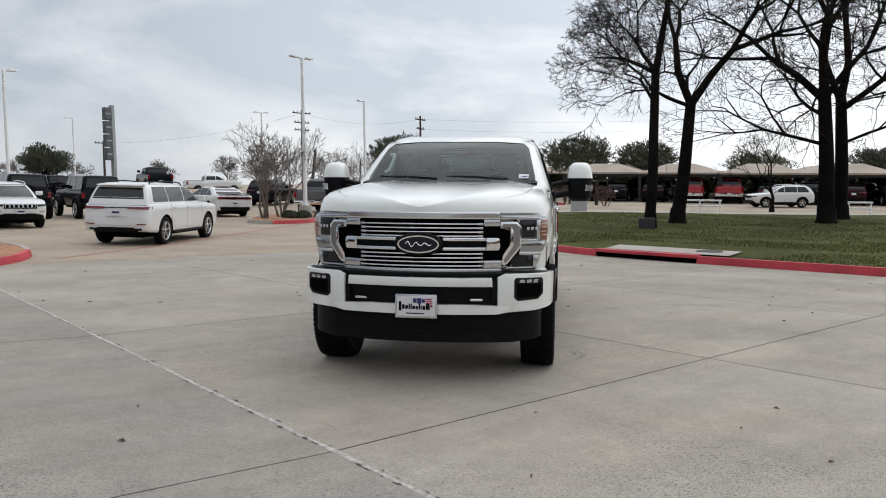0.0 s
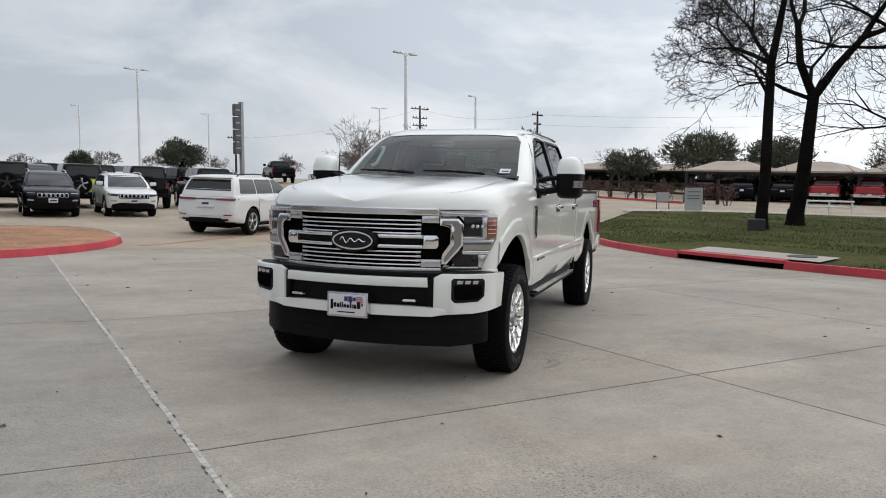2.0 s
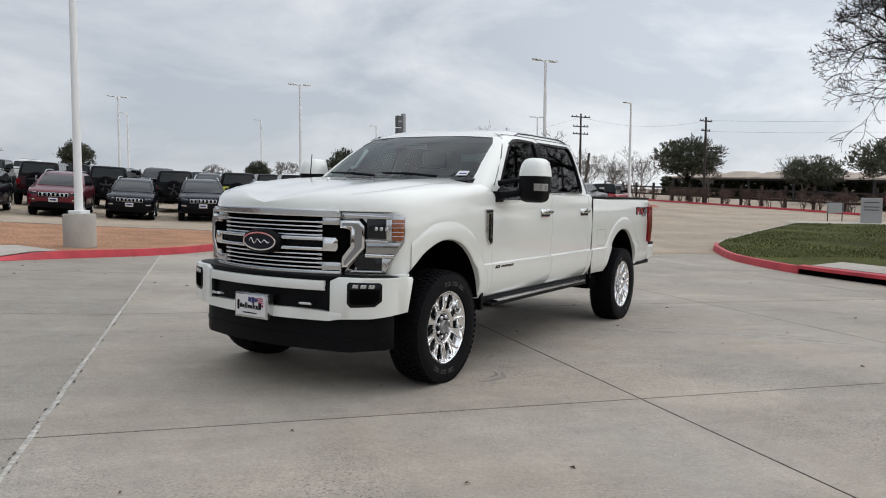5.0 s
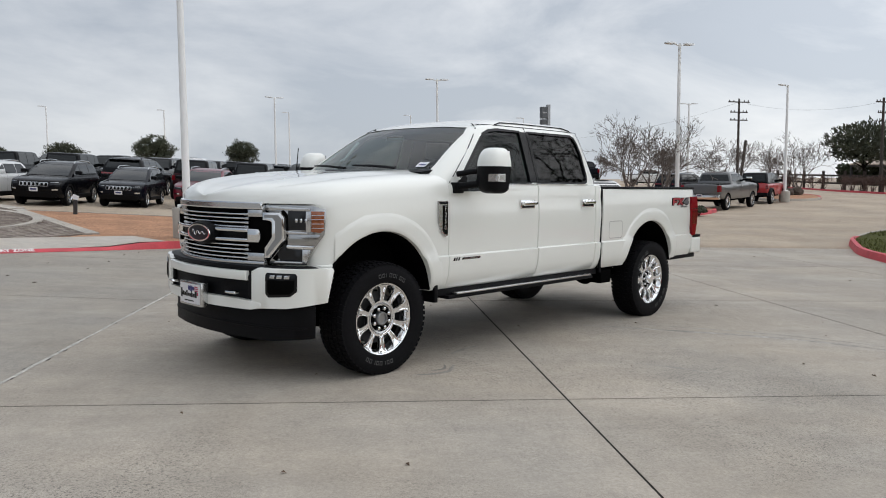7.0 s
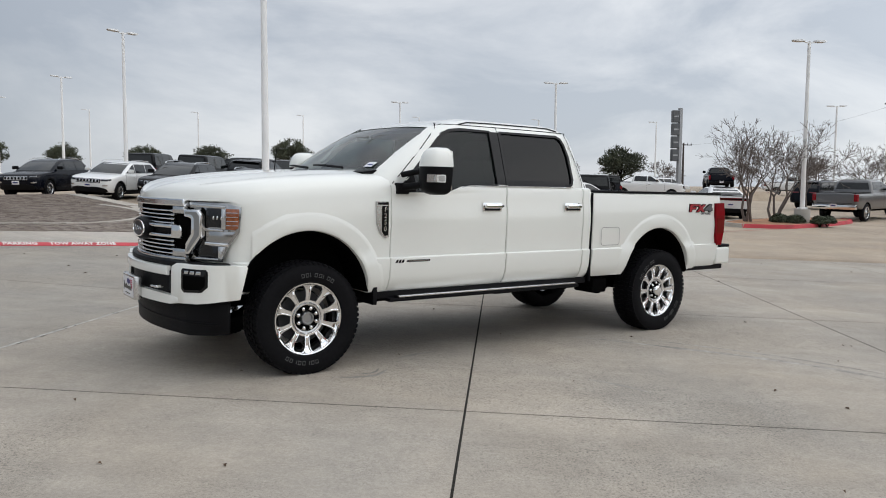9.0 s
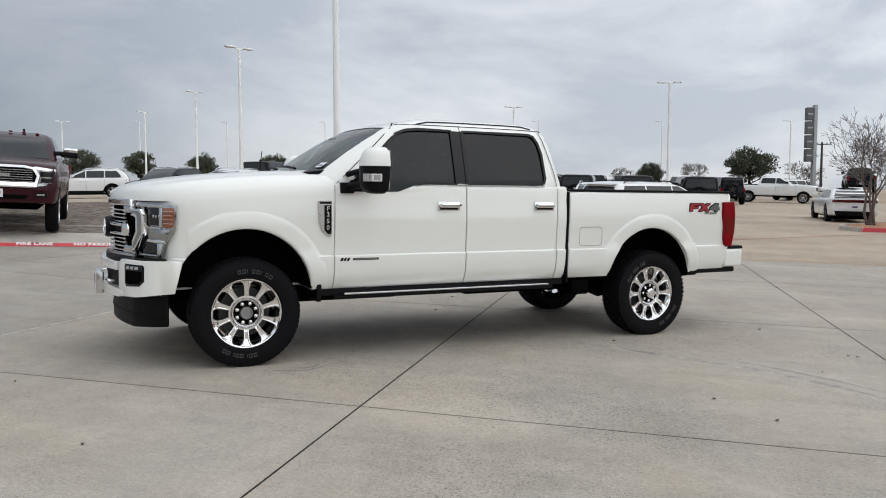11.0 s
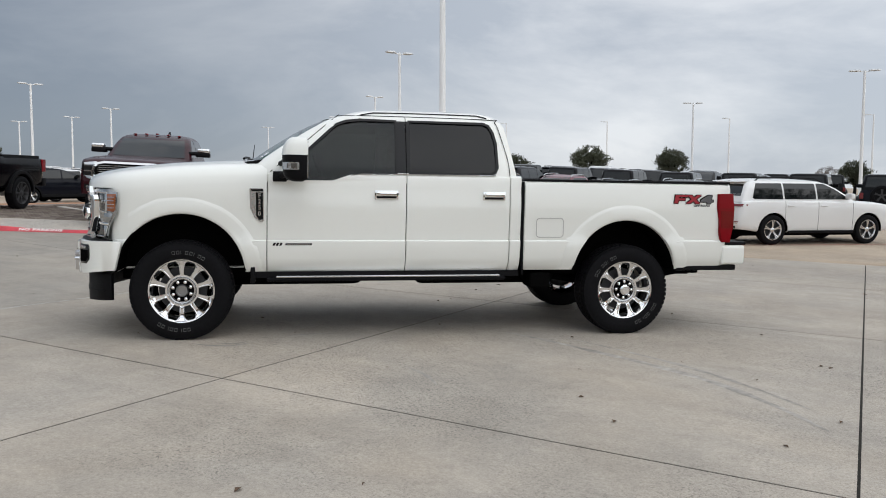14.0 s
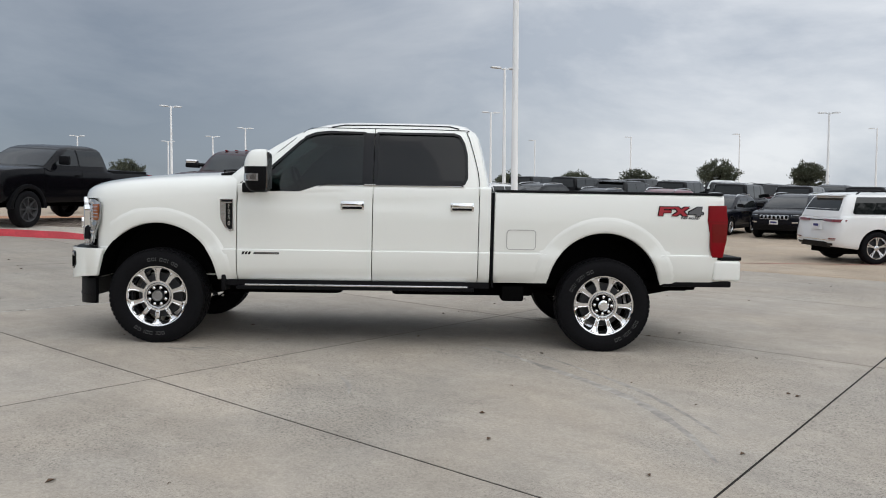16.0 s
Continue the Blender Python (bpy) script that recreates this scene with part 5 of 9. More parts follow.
tp("plate_print", bm, GLOSS_BLACK, pl, "dark bars of lettering", 0)
bm = bmesh.new()
for y0, y1, z0, z1 in ((-0.022, 0.006, 0.660, 0.692), (0.010, 0.040, 0.654, 0.694), (0.043, 0.068, 0.662, 0.688)):
    box(bm, 1.0395, 1.0410, y0, y1, z0, z1)
tp("plate_print", bm, PLATE_BLUE, pl, "blue printed shape", 0)
bm = bmesh.new()
for y0, y1, z0, z1 in ((0.070, 0.118, 0.684, 0.692), (0.070, 0.122, 0.670, 0.678), (0.074, 0.124, 0.656, 0.664), (0.108, 0.124, 0.628, 0.650)):
    box(bm, 1.0395, 1.0410, y0, y1, z0, z1)
tp("plate_print", bm, PLATE_RED, pl, "red printed shape", 0)


# -- flanks: doors, cab corner and bed, each a panel of its own with open shut lines --
def flank_panel(x0, x1, side, ztop, zbot=0.60, inner=0.80, lip=0.006, top_in=0.03):
    prof = [(y, z) for y, z in FLANK if zbot - 0.001 <= z < ztop - 0.05] + [(0.966, ztop - 0.05), (0.955, ztop - 0.015), (0.955 - top_in, ztop)]
    rings = []
    for x, cut in ((x0, lip), (x0 - lip, 0.0), (x1 + lip, 0.0), (x1, lip)):
        rings.append([(x, side * (y - cut), z) for y, z in prof] + [(x, side * inner, ztop), (x, side * inner, zbot)])
    return rings_mesh(bmesh.new(), rings)


for sd in (1, -1):
    df = tp("front_door", carve(flank_panel(-0.722, -1.928, sd, 1.468), [prism([(-0.80, 1.400), (-1.27, 1.400), (-1.44, 1.458), (-1.52, 1.471), (-1.52, 1.60), (-0.80, 1.60)], "y", sd * 0.7, sd * 1.1)]), WHITE, None, "white front door")
    dr = tp("rear_door", flank_panel(-1.935, -2.886, sd, 1.468), WHITE, None, "white rear door")
    tp("cab_corner", flank_panel(-2.893, -2.996, sd, 1.468), WHITE)
    for dd, hx in ((df, -1.75), (dr, -2.735)):
        hb = bmesh.new()
        box(hb, hx - 0.105, hx + 0.105, sd * 0.981 - 0.006, sd * 0.981 + 0.006, 1.243, 1.322, 0.005, 2)
        hh = tp("handle_cup", hb, CHROME, dd, "chrome handle surround")
        hb = bmesh.new()
        box(hb, hx - 0.092, hx + 0.092, sd * 1.008 - 0.012, sd * 1.008 + 0.012, 1.272, 1.310, 0.010, 3)
        for e in (-0.08, 0.08):
            box(hb, hx + e - 0.014, hx + e + 0.014, sd * 0.985 - 0.02, sd * 0.985 + 0.02, 1.280, 1.302, 0.004, 1)
        tp("door_handle", hb, CHROME, hh, "chrome pull handle")
        # black bar painted on the surround for the shadow under the pull
        tp("handle_shadow_gap", boxm(hx - 0.088, hx + 0.088, min(sd * 0.985, sd * 0.989), max(sd * 0.985, sd * 0.989), 1.252, 1.272, 0.0), BLACK, hh)
    tp("keyhole", lathe([(0, 0.0), (0.009, 0.0), (0.010, -0.01)], 12, "y", at=(-1.846, sd * 1.022, 1.292)), STEEL_DARK, df)
    # belt trim under the windows, stepping down at the front
    bt = bmesh.new()
    pts = [(-0.80, 1.388), (-1.27, 1.388), (-1.44, 1.447), (-1.52, 1.462), (-2.75, 1.468)]
    rr = []
    for x, z in pts:
        yb = 0.951
        rr.append([(x, sd * (yb + 0.004), z - 0.003), (x, sd * (yb + 0.008), z + 0.002), (x, sd * (yb + 0.002), z + 0.006), (x, sd * (yb - 0.03), z + 0.006), (x, sd * (yb - 0.03), z - 0.003)])
    rings_mesh(bt, rr)
    tp("belt_trim", bt, CHROME, None, "thin chrome window trim")
    # rocker and step
    tp("rocker", prism([(-0.60, 0.60), (-0.60, 0.545), (-3.0, 0.545), (-3.0, 0.60)], "y", sd * 0.70, sd * 0.93), BLACK)
    st = tp("running_board", boxm(-2.80, -0.80, min(sd * 0.90, sd * 1.005), max(sd * 0.90, sd * 1.000), 0.553, 0.569, 0.006), SATIN, None, "retracted silver-edged running board")
    tp("step_pad", boxm(-2.86, -0.72, min(sd * 0.78, sd * 0.985), max(sd * 0.78, sd * 0.985), 0.518, 0.547, 0.008), BLACK, st)

# bed
bed = rings_mesh(bmesh.new(), [[(x, y - c if y > 0 else y + c, z) for y, z in
                                [(y, z) for y, z in FLANK[:-2]] + [(0.974, 1.28), (0.965, 1.37), (0.955, 1.41), (0.935, 1.424), (-0.935, 1.424), (-0.955, 1.41), (-0.965, 1.37), (-0.974, 1.28)]
                                + [(-y, z) for y, z in FLANK[:-2][::-1]]] for x, c in ((-3.030, 0.008), (-3.038, 0.0), (-3.5, 0.0), (-4.0, 0.0), (-4.6, 0.0), (-5.02, 0.002), (-5.10, 0.018), (-5.125, 0.04))])
cav = boxm(-5.02, -3.10, -0.82, 0.82, 0.95, 1.6)
bed = carve(bed, [arch_cut(*AR, 1), arch_cut(*AR, -1), cav])
bd = tp("cargo_bed", bed, WHITE, None, "white cargo bed")
for sd in (1, -1):
    f1 = flare(*AR, sd, "r")
    tp("bed_flare", f1, WHITE, bd)
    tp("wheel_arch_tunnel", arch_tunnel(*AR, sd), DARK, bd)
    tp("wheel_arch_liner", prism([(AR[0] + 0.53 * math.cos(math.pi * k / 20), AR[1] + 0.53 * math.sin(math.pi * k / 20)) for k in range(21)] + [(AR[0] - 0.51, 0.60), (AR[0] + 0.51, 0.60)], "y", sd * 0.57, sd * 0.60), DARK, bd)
    tp("bed_rail_cap", boxm(-5.11, -3.035, min(sd * 0.80, sd * 0.948), max(sd * 0.80, sd * 0.948), 1.4235, 1.446, 0.007), BLACK, bd, "black bed rail cap")
    lens = [(-4.966, 1.330), (-5.125, 1.335), (-5.140, 1.20), (-5.138, 1.02), (-5.112, 0.862), (-5.018, 0.862), (-4.992, 0.95), (-4.986, 1.08), (-4.962, 1.19)]
    tl = tp("tail_lamp", prism(lens, "y", sd * 0.80, sd * 0.993, bevel=0.008), RED_LENS, bd, "tall red tail lamp")
    tp("lamp_band", prism([(-4.965, 1.182), (-5.141, 1.182), (-5.141, 1.190), (-4.965, 1.190)], "y", sd * 0.79, sd * 0.995), RED_LENS_DARK, tl)
    tp("lamp_lower", prism([(-5.01, 1.0), (-5.134, 1.0), (-5.138, 1.165), (-5.0, 1.165)], "y", sd * 0.81, sd * 0.996), RED_LENS_DARK, tl)
    # fuel flap on the left flank only
# black block fills the space between cab and bed as its shade
tp("cab_gap", boxm(-3.029, -2.997, -0.93, 0.93, 0.60, 1.42), DARK)
seal = bmesh.new()
rings_mesh(seal, [[(-3.006 - k, 0.962, z), (-3.024 - k, 0.968, z), (-3.024 - k, 0.94, z), (-3.006 - k, 0.94, z)] for k, z in ((0.012, 0.56), (0.004, 0.70), (0.0, 0.9), (0.0, 1.42))])
tp("gap_seal", seal, BLACK)
ring = []
for r_out in (0.006, -0.001):
    pts = []
    for cx, cz, a0 in ((-3.175, 1.055, 0), (-3.375, 1.055, 90), (-3.375, 0.94, 180), (-3.175, 0.94, 270)):
        for k in range(5):
            a = radians(a0 + 22.5 * k)
            pts.append((cx + (0.028 + r_out) * math.cos(a), cz + (0.028 + r_out) * math.sin(a)))
    ring.append(pts)
bm = bmesh.new()
rings_mesh(bm, [[(x, 0.984, z) for x, z in ring[0]], [(x, 0.984, z) for x, z in ring[1]]], True, False)
tp("fuel_flap_line", bm, SHUT, bd, "thin shut line of the fuel flap", 0)
tp("tailgate", boxm(-5.135, -5.09, -0.79, 0.79, 0.88, 1.42, 0.012), WHITE, None, "white tailgate")
rb = tp("rear_bumper", boxm(-5.285, -5.03, -0.985, 0.985, 0.645, 0.835, 0.03, 3), WHITE, None, "white rear bumper with black step pad")
tp("bumper_pad", boxm(-5.290, -5.02, -0.975, 0.975, 0.836, 0.868, 0.008), BLACK, rb, "black step pad")
tp("bumper_lower", boxm(-5.22, -4.58, -0.94, 0.94, 0.585, 0.64, 0.015), BLACK, rb)

# -- cab upper: a shell with real openings --
CAB = [(1.385, -0.31, -2.998, 0.951, 0.16), (1.50, -0.44, -2.982, 0.936, 0.17), (1.60, -0.555, -2.962, 0.902, 0.17), (1.72, -0.725, -2.938, 0.862, 0.165), (1.84, -0.915, -2.912, 0.822, 0.16),
       (1.92, -1.06, -2.888, 0.795, 0.15), (1.965, -1.165, -2.862, 0.775, 0.14), (1.995, -1.27, -2.825, 0.745, 0.12), (2.024, -1.38, -2.79, 0.705, 0.10), (2.052, -1.52, -2.70, 0.63, 0.08), (2.070, -1.72, -2.50, 0.46, 0.04)]


def cab_ring(z, xf, xr, hw, bow, inset=0.0):
    """Plan ring of the cab at a height: bowed screen ahead, rounded corners behind; xf is the screen's middle."""
    xf, xr, hw = xf - inset, xr + inset, hw - inset
    pts = []
    for k in range(13):
        y = -hw * 0.94 + 2 * hw * 0.94 * k / 12
        pts.append((xf - bow * (y / hw) ** 2 - 0.02 * (y / hw) ** 6, y, z))
    pts += [(xf - bow - 0.12, hw, z), (xf - bow - 0.5, hw, z), ((xf + xr) / 2 - 0.3, hw, z), (xr + 0.3, hw, z), (xr + 0.10, hw - 0.004, z), (xr + 0.025, hw - 0.045, z), (xr, hw - 0.13, z)]
    pts += [(xr - 0.012, 0.0, z)]
    pts += [(x, -y, z) for x, y, z in pts[-2:12:-1]]
    return pts


outer = rings_mesh(bmesh.new(), [cab_ring(*r) for r in CAB])
inner_c = rings_mesh(bmesh.new(), [cab_ring(z - (0.035 if i > 5 else 0.0) - (0.02 if i == 0 else 0.0), xf, xr, hw, bow, 0.045) for i, (z, xf, xr, hw, bow) in enumerate(CAB[:-1])])
WF = [(-0.835, 1.402), (-1.27, 1.402), (-1.44, 1.461), (-1.52, 1.476), (-1.835, 1.480), (-1.835, 1.942), (-1.52, 1.942), (-1.40, 1.928), (-1.31, 1.893), (-0.86, 1.462)]
WR = [(-1.965, 1.480), (-2.700, 1.484), (-2.745, 1.500), (-2.765, 1.545), (-2.760, 1.760), (-2.735, 1.86), (-2.700, 1.920), (-2.655, 1.938), (-1.965, 1.942)]
screen = [(-0.80, 1.565), (0.80, 1.565), (0.795, 1.62), (0.715, 1.90), (0.66, 1.957), (0.4, 1.972), (-0.4, 1.972), (-0.66, 1.957), (-0.715, 1.90), (-0.795, 1.62)]
rear_w = [(-0.66, 1.52), (0.66, 1.52), (0.62, 1.90), (-0.62, 1.90)]
cuts = [inner_c, prism(screen, "x", 0.1, -1.55), prism(rear_w, "x", -2.7, -3.2)]
for sd in (1, -1):
    cuts += [prism(WF, "y", sd * 0.60, sd * 1.1), prism(WR, "y", sd * 0.60, sd * 1.1)]
shell = carve(outer, cuts)
cab = tp("cab_shell", shell, WHITE, None, "white cab roof and pillars")


def flank_y(x, z, off):
    """The cab's side at a height, drawn in towards the screen."""
    xf, hw, bow = (table(z, [(r[0], r[k]) for r in CAB]) for k in (1, 3, 4))
    xb, xa = xf - bow - 0.12, xf - bow * 0.884 - 0.014
    if x > xb:
        hw *= 1.0 - 0.06 * min((x - xb) / (xa - xb), 1.0) - max(x - xa, 0.0) * 1.2
    return hw + off


def side_pane(poly, sd, off, thick, grow=0.0):
    b = prism(poly, "y", 0.0, thick)
    c = 1.40
    while c < 1.95:
        bmesh.ops.bisect_plane(b, geom=b.verts[:] + b.edges[:] + b.faces[:], plane_co=(0, 0, c), plane_no=(0, 0, 1))
        c += 0.06
    for v in b.verts:
        v.co.y = sd * (flank_y(v.co.x, v.co.z, off) - v.co.y)
    return b


def ring_around(poly, grow):
    """The polygon grown outwards by a margin."""
    c = Vector((sum(p[0] for p in poly) / len(poly), sum(p[1] for p in poly) / len(poly)))
    out = []
    n = len(poly)
    for i in range(n):
        a, p, b = Vector(poly[i - 1]), Vector(poly[i]), Vector(poly[(i + 1) % n])
        n1, n2 = (p - a).normalized(), (b - p).normalized()
        m = Vector((n1.y, -n1.x)) + Vector((n2.y, -n2.x))
        m = m.normalized() if m.length > 1e-6 else Vector((n1.y, -n1.x))
        if m.dot(p - c) < 0:
            m = -m
        out.append(tuple(p + m * grow))
    return out


for sd in (1, -1):
    for nm, poly in (("front_window", WF), ("rear_window", WR)):
        g = tp(nm, side_pane(poly, sd, -0.012, 0.006), GLASS_SIDE if nm[0] == "f" else GLASS_TINT, cab, "dark privacy glass" if nm[0] == "r" else "tinted glass", 0)
        fr = bmesh.new()
        big = ring_around(poly, 0.020)
        small = ring_around(poly, -0.004)
        fine_a, fine_b = [], []
        for i in range(len(poly)):
            for k in range(4):
                t = k / 4
                fine_a.append(Vector(big[i]).lerp(Vector(big[(i + 1) % len(poly)]), t))
                fine_b.append(Vector(small[i]).lerp(Vector(small[(i + 1) % len(poly)]), t))
        rings_mesh(fr, [[(p.x, sd * flank_y(p.x, p.y, o), p.y) for p in ln] for ln, o in ((fine_a, -0.004), (fine_a, 0.004), (fine_b, 0.004), (fine_b, -0.02))], True, False)
        tp("window_seal", fr, GLOSS_BLACK, g)
    tp("pillar_trim", side_pane([(-1.832, 1.478), (-1.9275, 1.478), (-1.9275, 1.945), (-1.832, 1.945)], sd, 0.0062, 0.012), GLOSS_BLACK, cab, "gloss black pillar trim")
    tp("pillar_trim", side_pane([(-1.9355, 1.478), (-1.968, 1.478), (-1.968, 1.945), (-1.9355, 1.945)], sd, 0.0062, 0.012), GLOSS_BLACK, cab)
    # door-frame shut line over the windows
    line = [(-0.742, 1.468), (-1.285, 1.955), (-1.35, 1.985), (-1.5, 1.990), (-2.68, 1.986), (-2.77, 1.955), (-2.825, 1.80), (-2.875, 1.60), (-2.888, 1.468)]
    sl = bmesh.new()
    pts = smooth_line(line, 5)
    rr = []
    for i, (x, z) in enumerate(pts):
        a, b = Vector(pts[max(i - 1, 0)]), Vector(pts[min(i + 1, len(pts) - 1)])
        d = (b - a).normalized()
        nn = Vector((-d.y, d.x)) * 0.0035
        rr.append([(x + nn.x, sd * flank_y(x, z + nn.y, 0.0022), z + nn.y), (x - nn.x, sd * flank_y(x, z - nn.y, 0.0022), z - nn.y)])
    rings_mesh(sl, rr, False, False)
    tp("door_frame_line", sl, DARK, cab, "", 0)
    # drip moulding along the roof edge
    tp("roof_moulding", tubem([(-1.53, sd * 0.748, 1.995), (-1.64, sd * 0.716, 2.019), (-1.9, sd * 0.707, 2.024), (-2.4, sd * 0.707, 2.024), (-2.61, sd * 0.712, 2.021), (-2.70, sd * 0.742, 1.998)], 0.007, 8), GLOSS_BLACK, cab)
    tp("front_door_split", side_pane([(-1.9285, 1.470), (-1.9345, 1.470), (-1.9345, 1.99), (-1.9285, 1.99)], sd, 0.0075, 0.004), DARK, cab)
wsg = bmesh.new()
rows_w = []
for z in (1.555, 1.60, 1.66, 1.72, 1.78, 1.84, 1.90, 1.94, 1.975):
    xf, hw, bow = table(z, [(r[0], r[1]) for r in CAB]), table(z, [(r[0], r[3]) for r in CAB]), table(z, [(r[0], r[4]) for r in CAB])
    rows_w.append([(xf - bow * (y / hw) ** 2 - 0.02 * (y / hw) ** 6 - 0.010, y, z) for y in [hw * 0.905 * (k / 8 - 1) for k in range(17)]])
rings_mesh(wsg, rows_w, False, False)
ws = tp("windscreen", wsg, GLASS_CLEAR, cab, "lightly green windscreen", 2)
ws.visible_shadow = False
rgl = tp("rear_glass", prism([(-2.955, 1.51), (-2.949, 1.51), (-2.868, 1.91), (-2.874, 1.91)], "y", -0.66, 0.66), GLASS_SIDE, cab, "tinted rear window", 0)
tp("rear_roof_lamp", prism([(-2.80, 2.00), (-2.79, 2.042), (-2.72, 2.058), (-2.64, 2.066), (-2.62, 2.04)], "y", -0.22, 0.22), GLOSS_BLACK, cab, "black roof-end lamp")
hl_b = rings_mesh(bmesh.new(), [cab_ring(z - 0.05, xf, xr, hw, bow, 0.055) for z, xf, xr, hw, bow in CAB[6:10]], True, True)
tp("headliner", hl_b, TRIM_GREY, cab, "grey headliner")
# cowl, wipers, sticker
tp("cowl", rings_mesh(bmesh.new(), [[(-0.40 - 0.17 * (y / 0.9) ** 2, y, 1.556), (-0.62 - 0.15 * (y / 0.9) ** 2, y, 1.585), (-0.62 - 0.15 * (y / 0.9) ** 2, y, 1.52), (-0.40 - 0.17 * (y / 0.9) ** 2, y, 1.50)] for y in [-0.82 + 0.1025 * k for k in range(17)]]), BLACK, None, "black cowl grille")
for y0, y1 in ((0.55, -0.02), (-0.1, -0.66)):
    tp("wiper", tubem([(-0.50, y0, 1.588), (-0.50, (y0 + y1) / 2, 1.607), (-0.52 - 0.1 * abs(y1), y1, 1.612)], [0.012, 0.011, 0.008], 6), BLACK)
tp("sticker", rings_mesh(bmesh.new(), [[(table(z, [(r[0], r[1]) for r in CAB]) - 0.165 * (y / 0.9) ** 2 - 0.004, y, z) for y in (0.645, 0.69, 0.735)] for z in (1.60, 1.64)], False, False), PAPER, ws, "small white sticker", 0)
tp("sticker_print", rings_mesh(bmesh.new(), [[(table(z, [(r[0], r[1]) for r in CAB]) - 0.165 * (y / 0.9) ** 2 - 0.002, y, z) for y in (0.665, 0.69, 0.725)] for z in (1.612, 1.622)], False, False), PLATE_BLUE, ws, "blue bar of print", 0)
tp("aerial", tubem([(-0.50, -0.84, 1.53), (-0.53, -0.845, 1.78)], [0.006, 0.004], 6), BLACK, None, "black rod aerial")

# cabin
tp("dashboard", prism([(-0.60, 1.30), (-0.62, 1.535), (-0.95, 1.52), (-1.08, 1.44), (-1.10, 1.25)], "y", -0.84, 0.84, bevel=0.03), TRIM_GREY, None, "dark grey dashboard")
sw = bmesh.new()
ring_pts = [(-1.19 + 0.065 * math.sin(a), 0.42 + 0.19 * math.cos(a), 1.455 + 0.18 * math.sin(a)) for a in [2 * math.pi * k / 28 for k in range(29)]]
tube(sw, ring_pts, 0.016, 8, False)
tube(sw, [(-1.19, 0.25, 1.455), (-1.17, 0.42, 1.45), (-1.19, 0.59, 1.455)], 0.02, 6)
tube(sw, [(-1.17, 0.42, 1.45), (-1.02, 0.42, 1.40)], 0.04, 8)
tp("steering_wheel", sw, BLACK)
tp("grab_handle", tubem([(-0.93, -0.70, 1.66), (-0.95, -0.66, 1.68), (-1.04, -0.63, 1.80), (-1.10, -0.645, 1.84), (-1.11, -0.68, 1.84)], 0.017, 8), POLE_GREY, None, "pale grab handle on the pillar")


def cab_seat(x, y, half):
    s = tp("seat", boxm(x - 0.25, x + 0.27, y - half, y + half, 1.02, 1.18, 0.05, 3), SEAT, None, "dark grey leather seat")
    b = rings_mesh(bmesh.new(), [[(x - 0.20 - d, y - half * w, z), (x - 0.20 - d, y + half * w, z), (x - 0.34 - d, y + half * w, z), (x - 0.34 - d, y - half * w, z)] for z, d, w in ((1.10, 0, 0.9), (1.3, 0.03, 1.0), (1.5, 0.06, 0.98), (1.66, 0.09, 0.8), (1.70, 0.10, 0.6))])
    tp("backrest", b, SEAT, s)
    if half < 0.4:
        tp("headrest", boxm(x - 0.43, x - 0.30, y - 0.13, y + 0.13, 1.71, 1.88, 0.04, 3), SEAT, s)


cab_seat(-1.62, 0.42, 0.27)
cab_seat(-1.62, -0.42, 0.27)
cab_seat(-2.50, 0.0, 0.74)
for y in (0.45, -0.45):
    tp("rear_headrest", boxm(-2.93 + 0.07, -2.80, y - 0.13, y + 0.13, 1.68, 1.82, 0.03, 2), SEAT)
tp("cabin_floor", boxm(-2.93, -0.75, -0.88, 0.88, 0.62, 1.02), DARK)
tp("cabin_mirror", boxm(-1.02, -0.99, -0.11, 0.11, 1.845, 1.885, 0.01), TRIM_GREY)

# -- door mirrors --
def outwards(bm, sd):
    """Sets the mirror head a little back and out on its arms."""
    for v in bm.verts:
        v.co.x -= 0.085
        v.co.y += sd * 0.012
    return bm


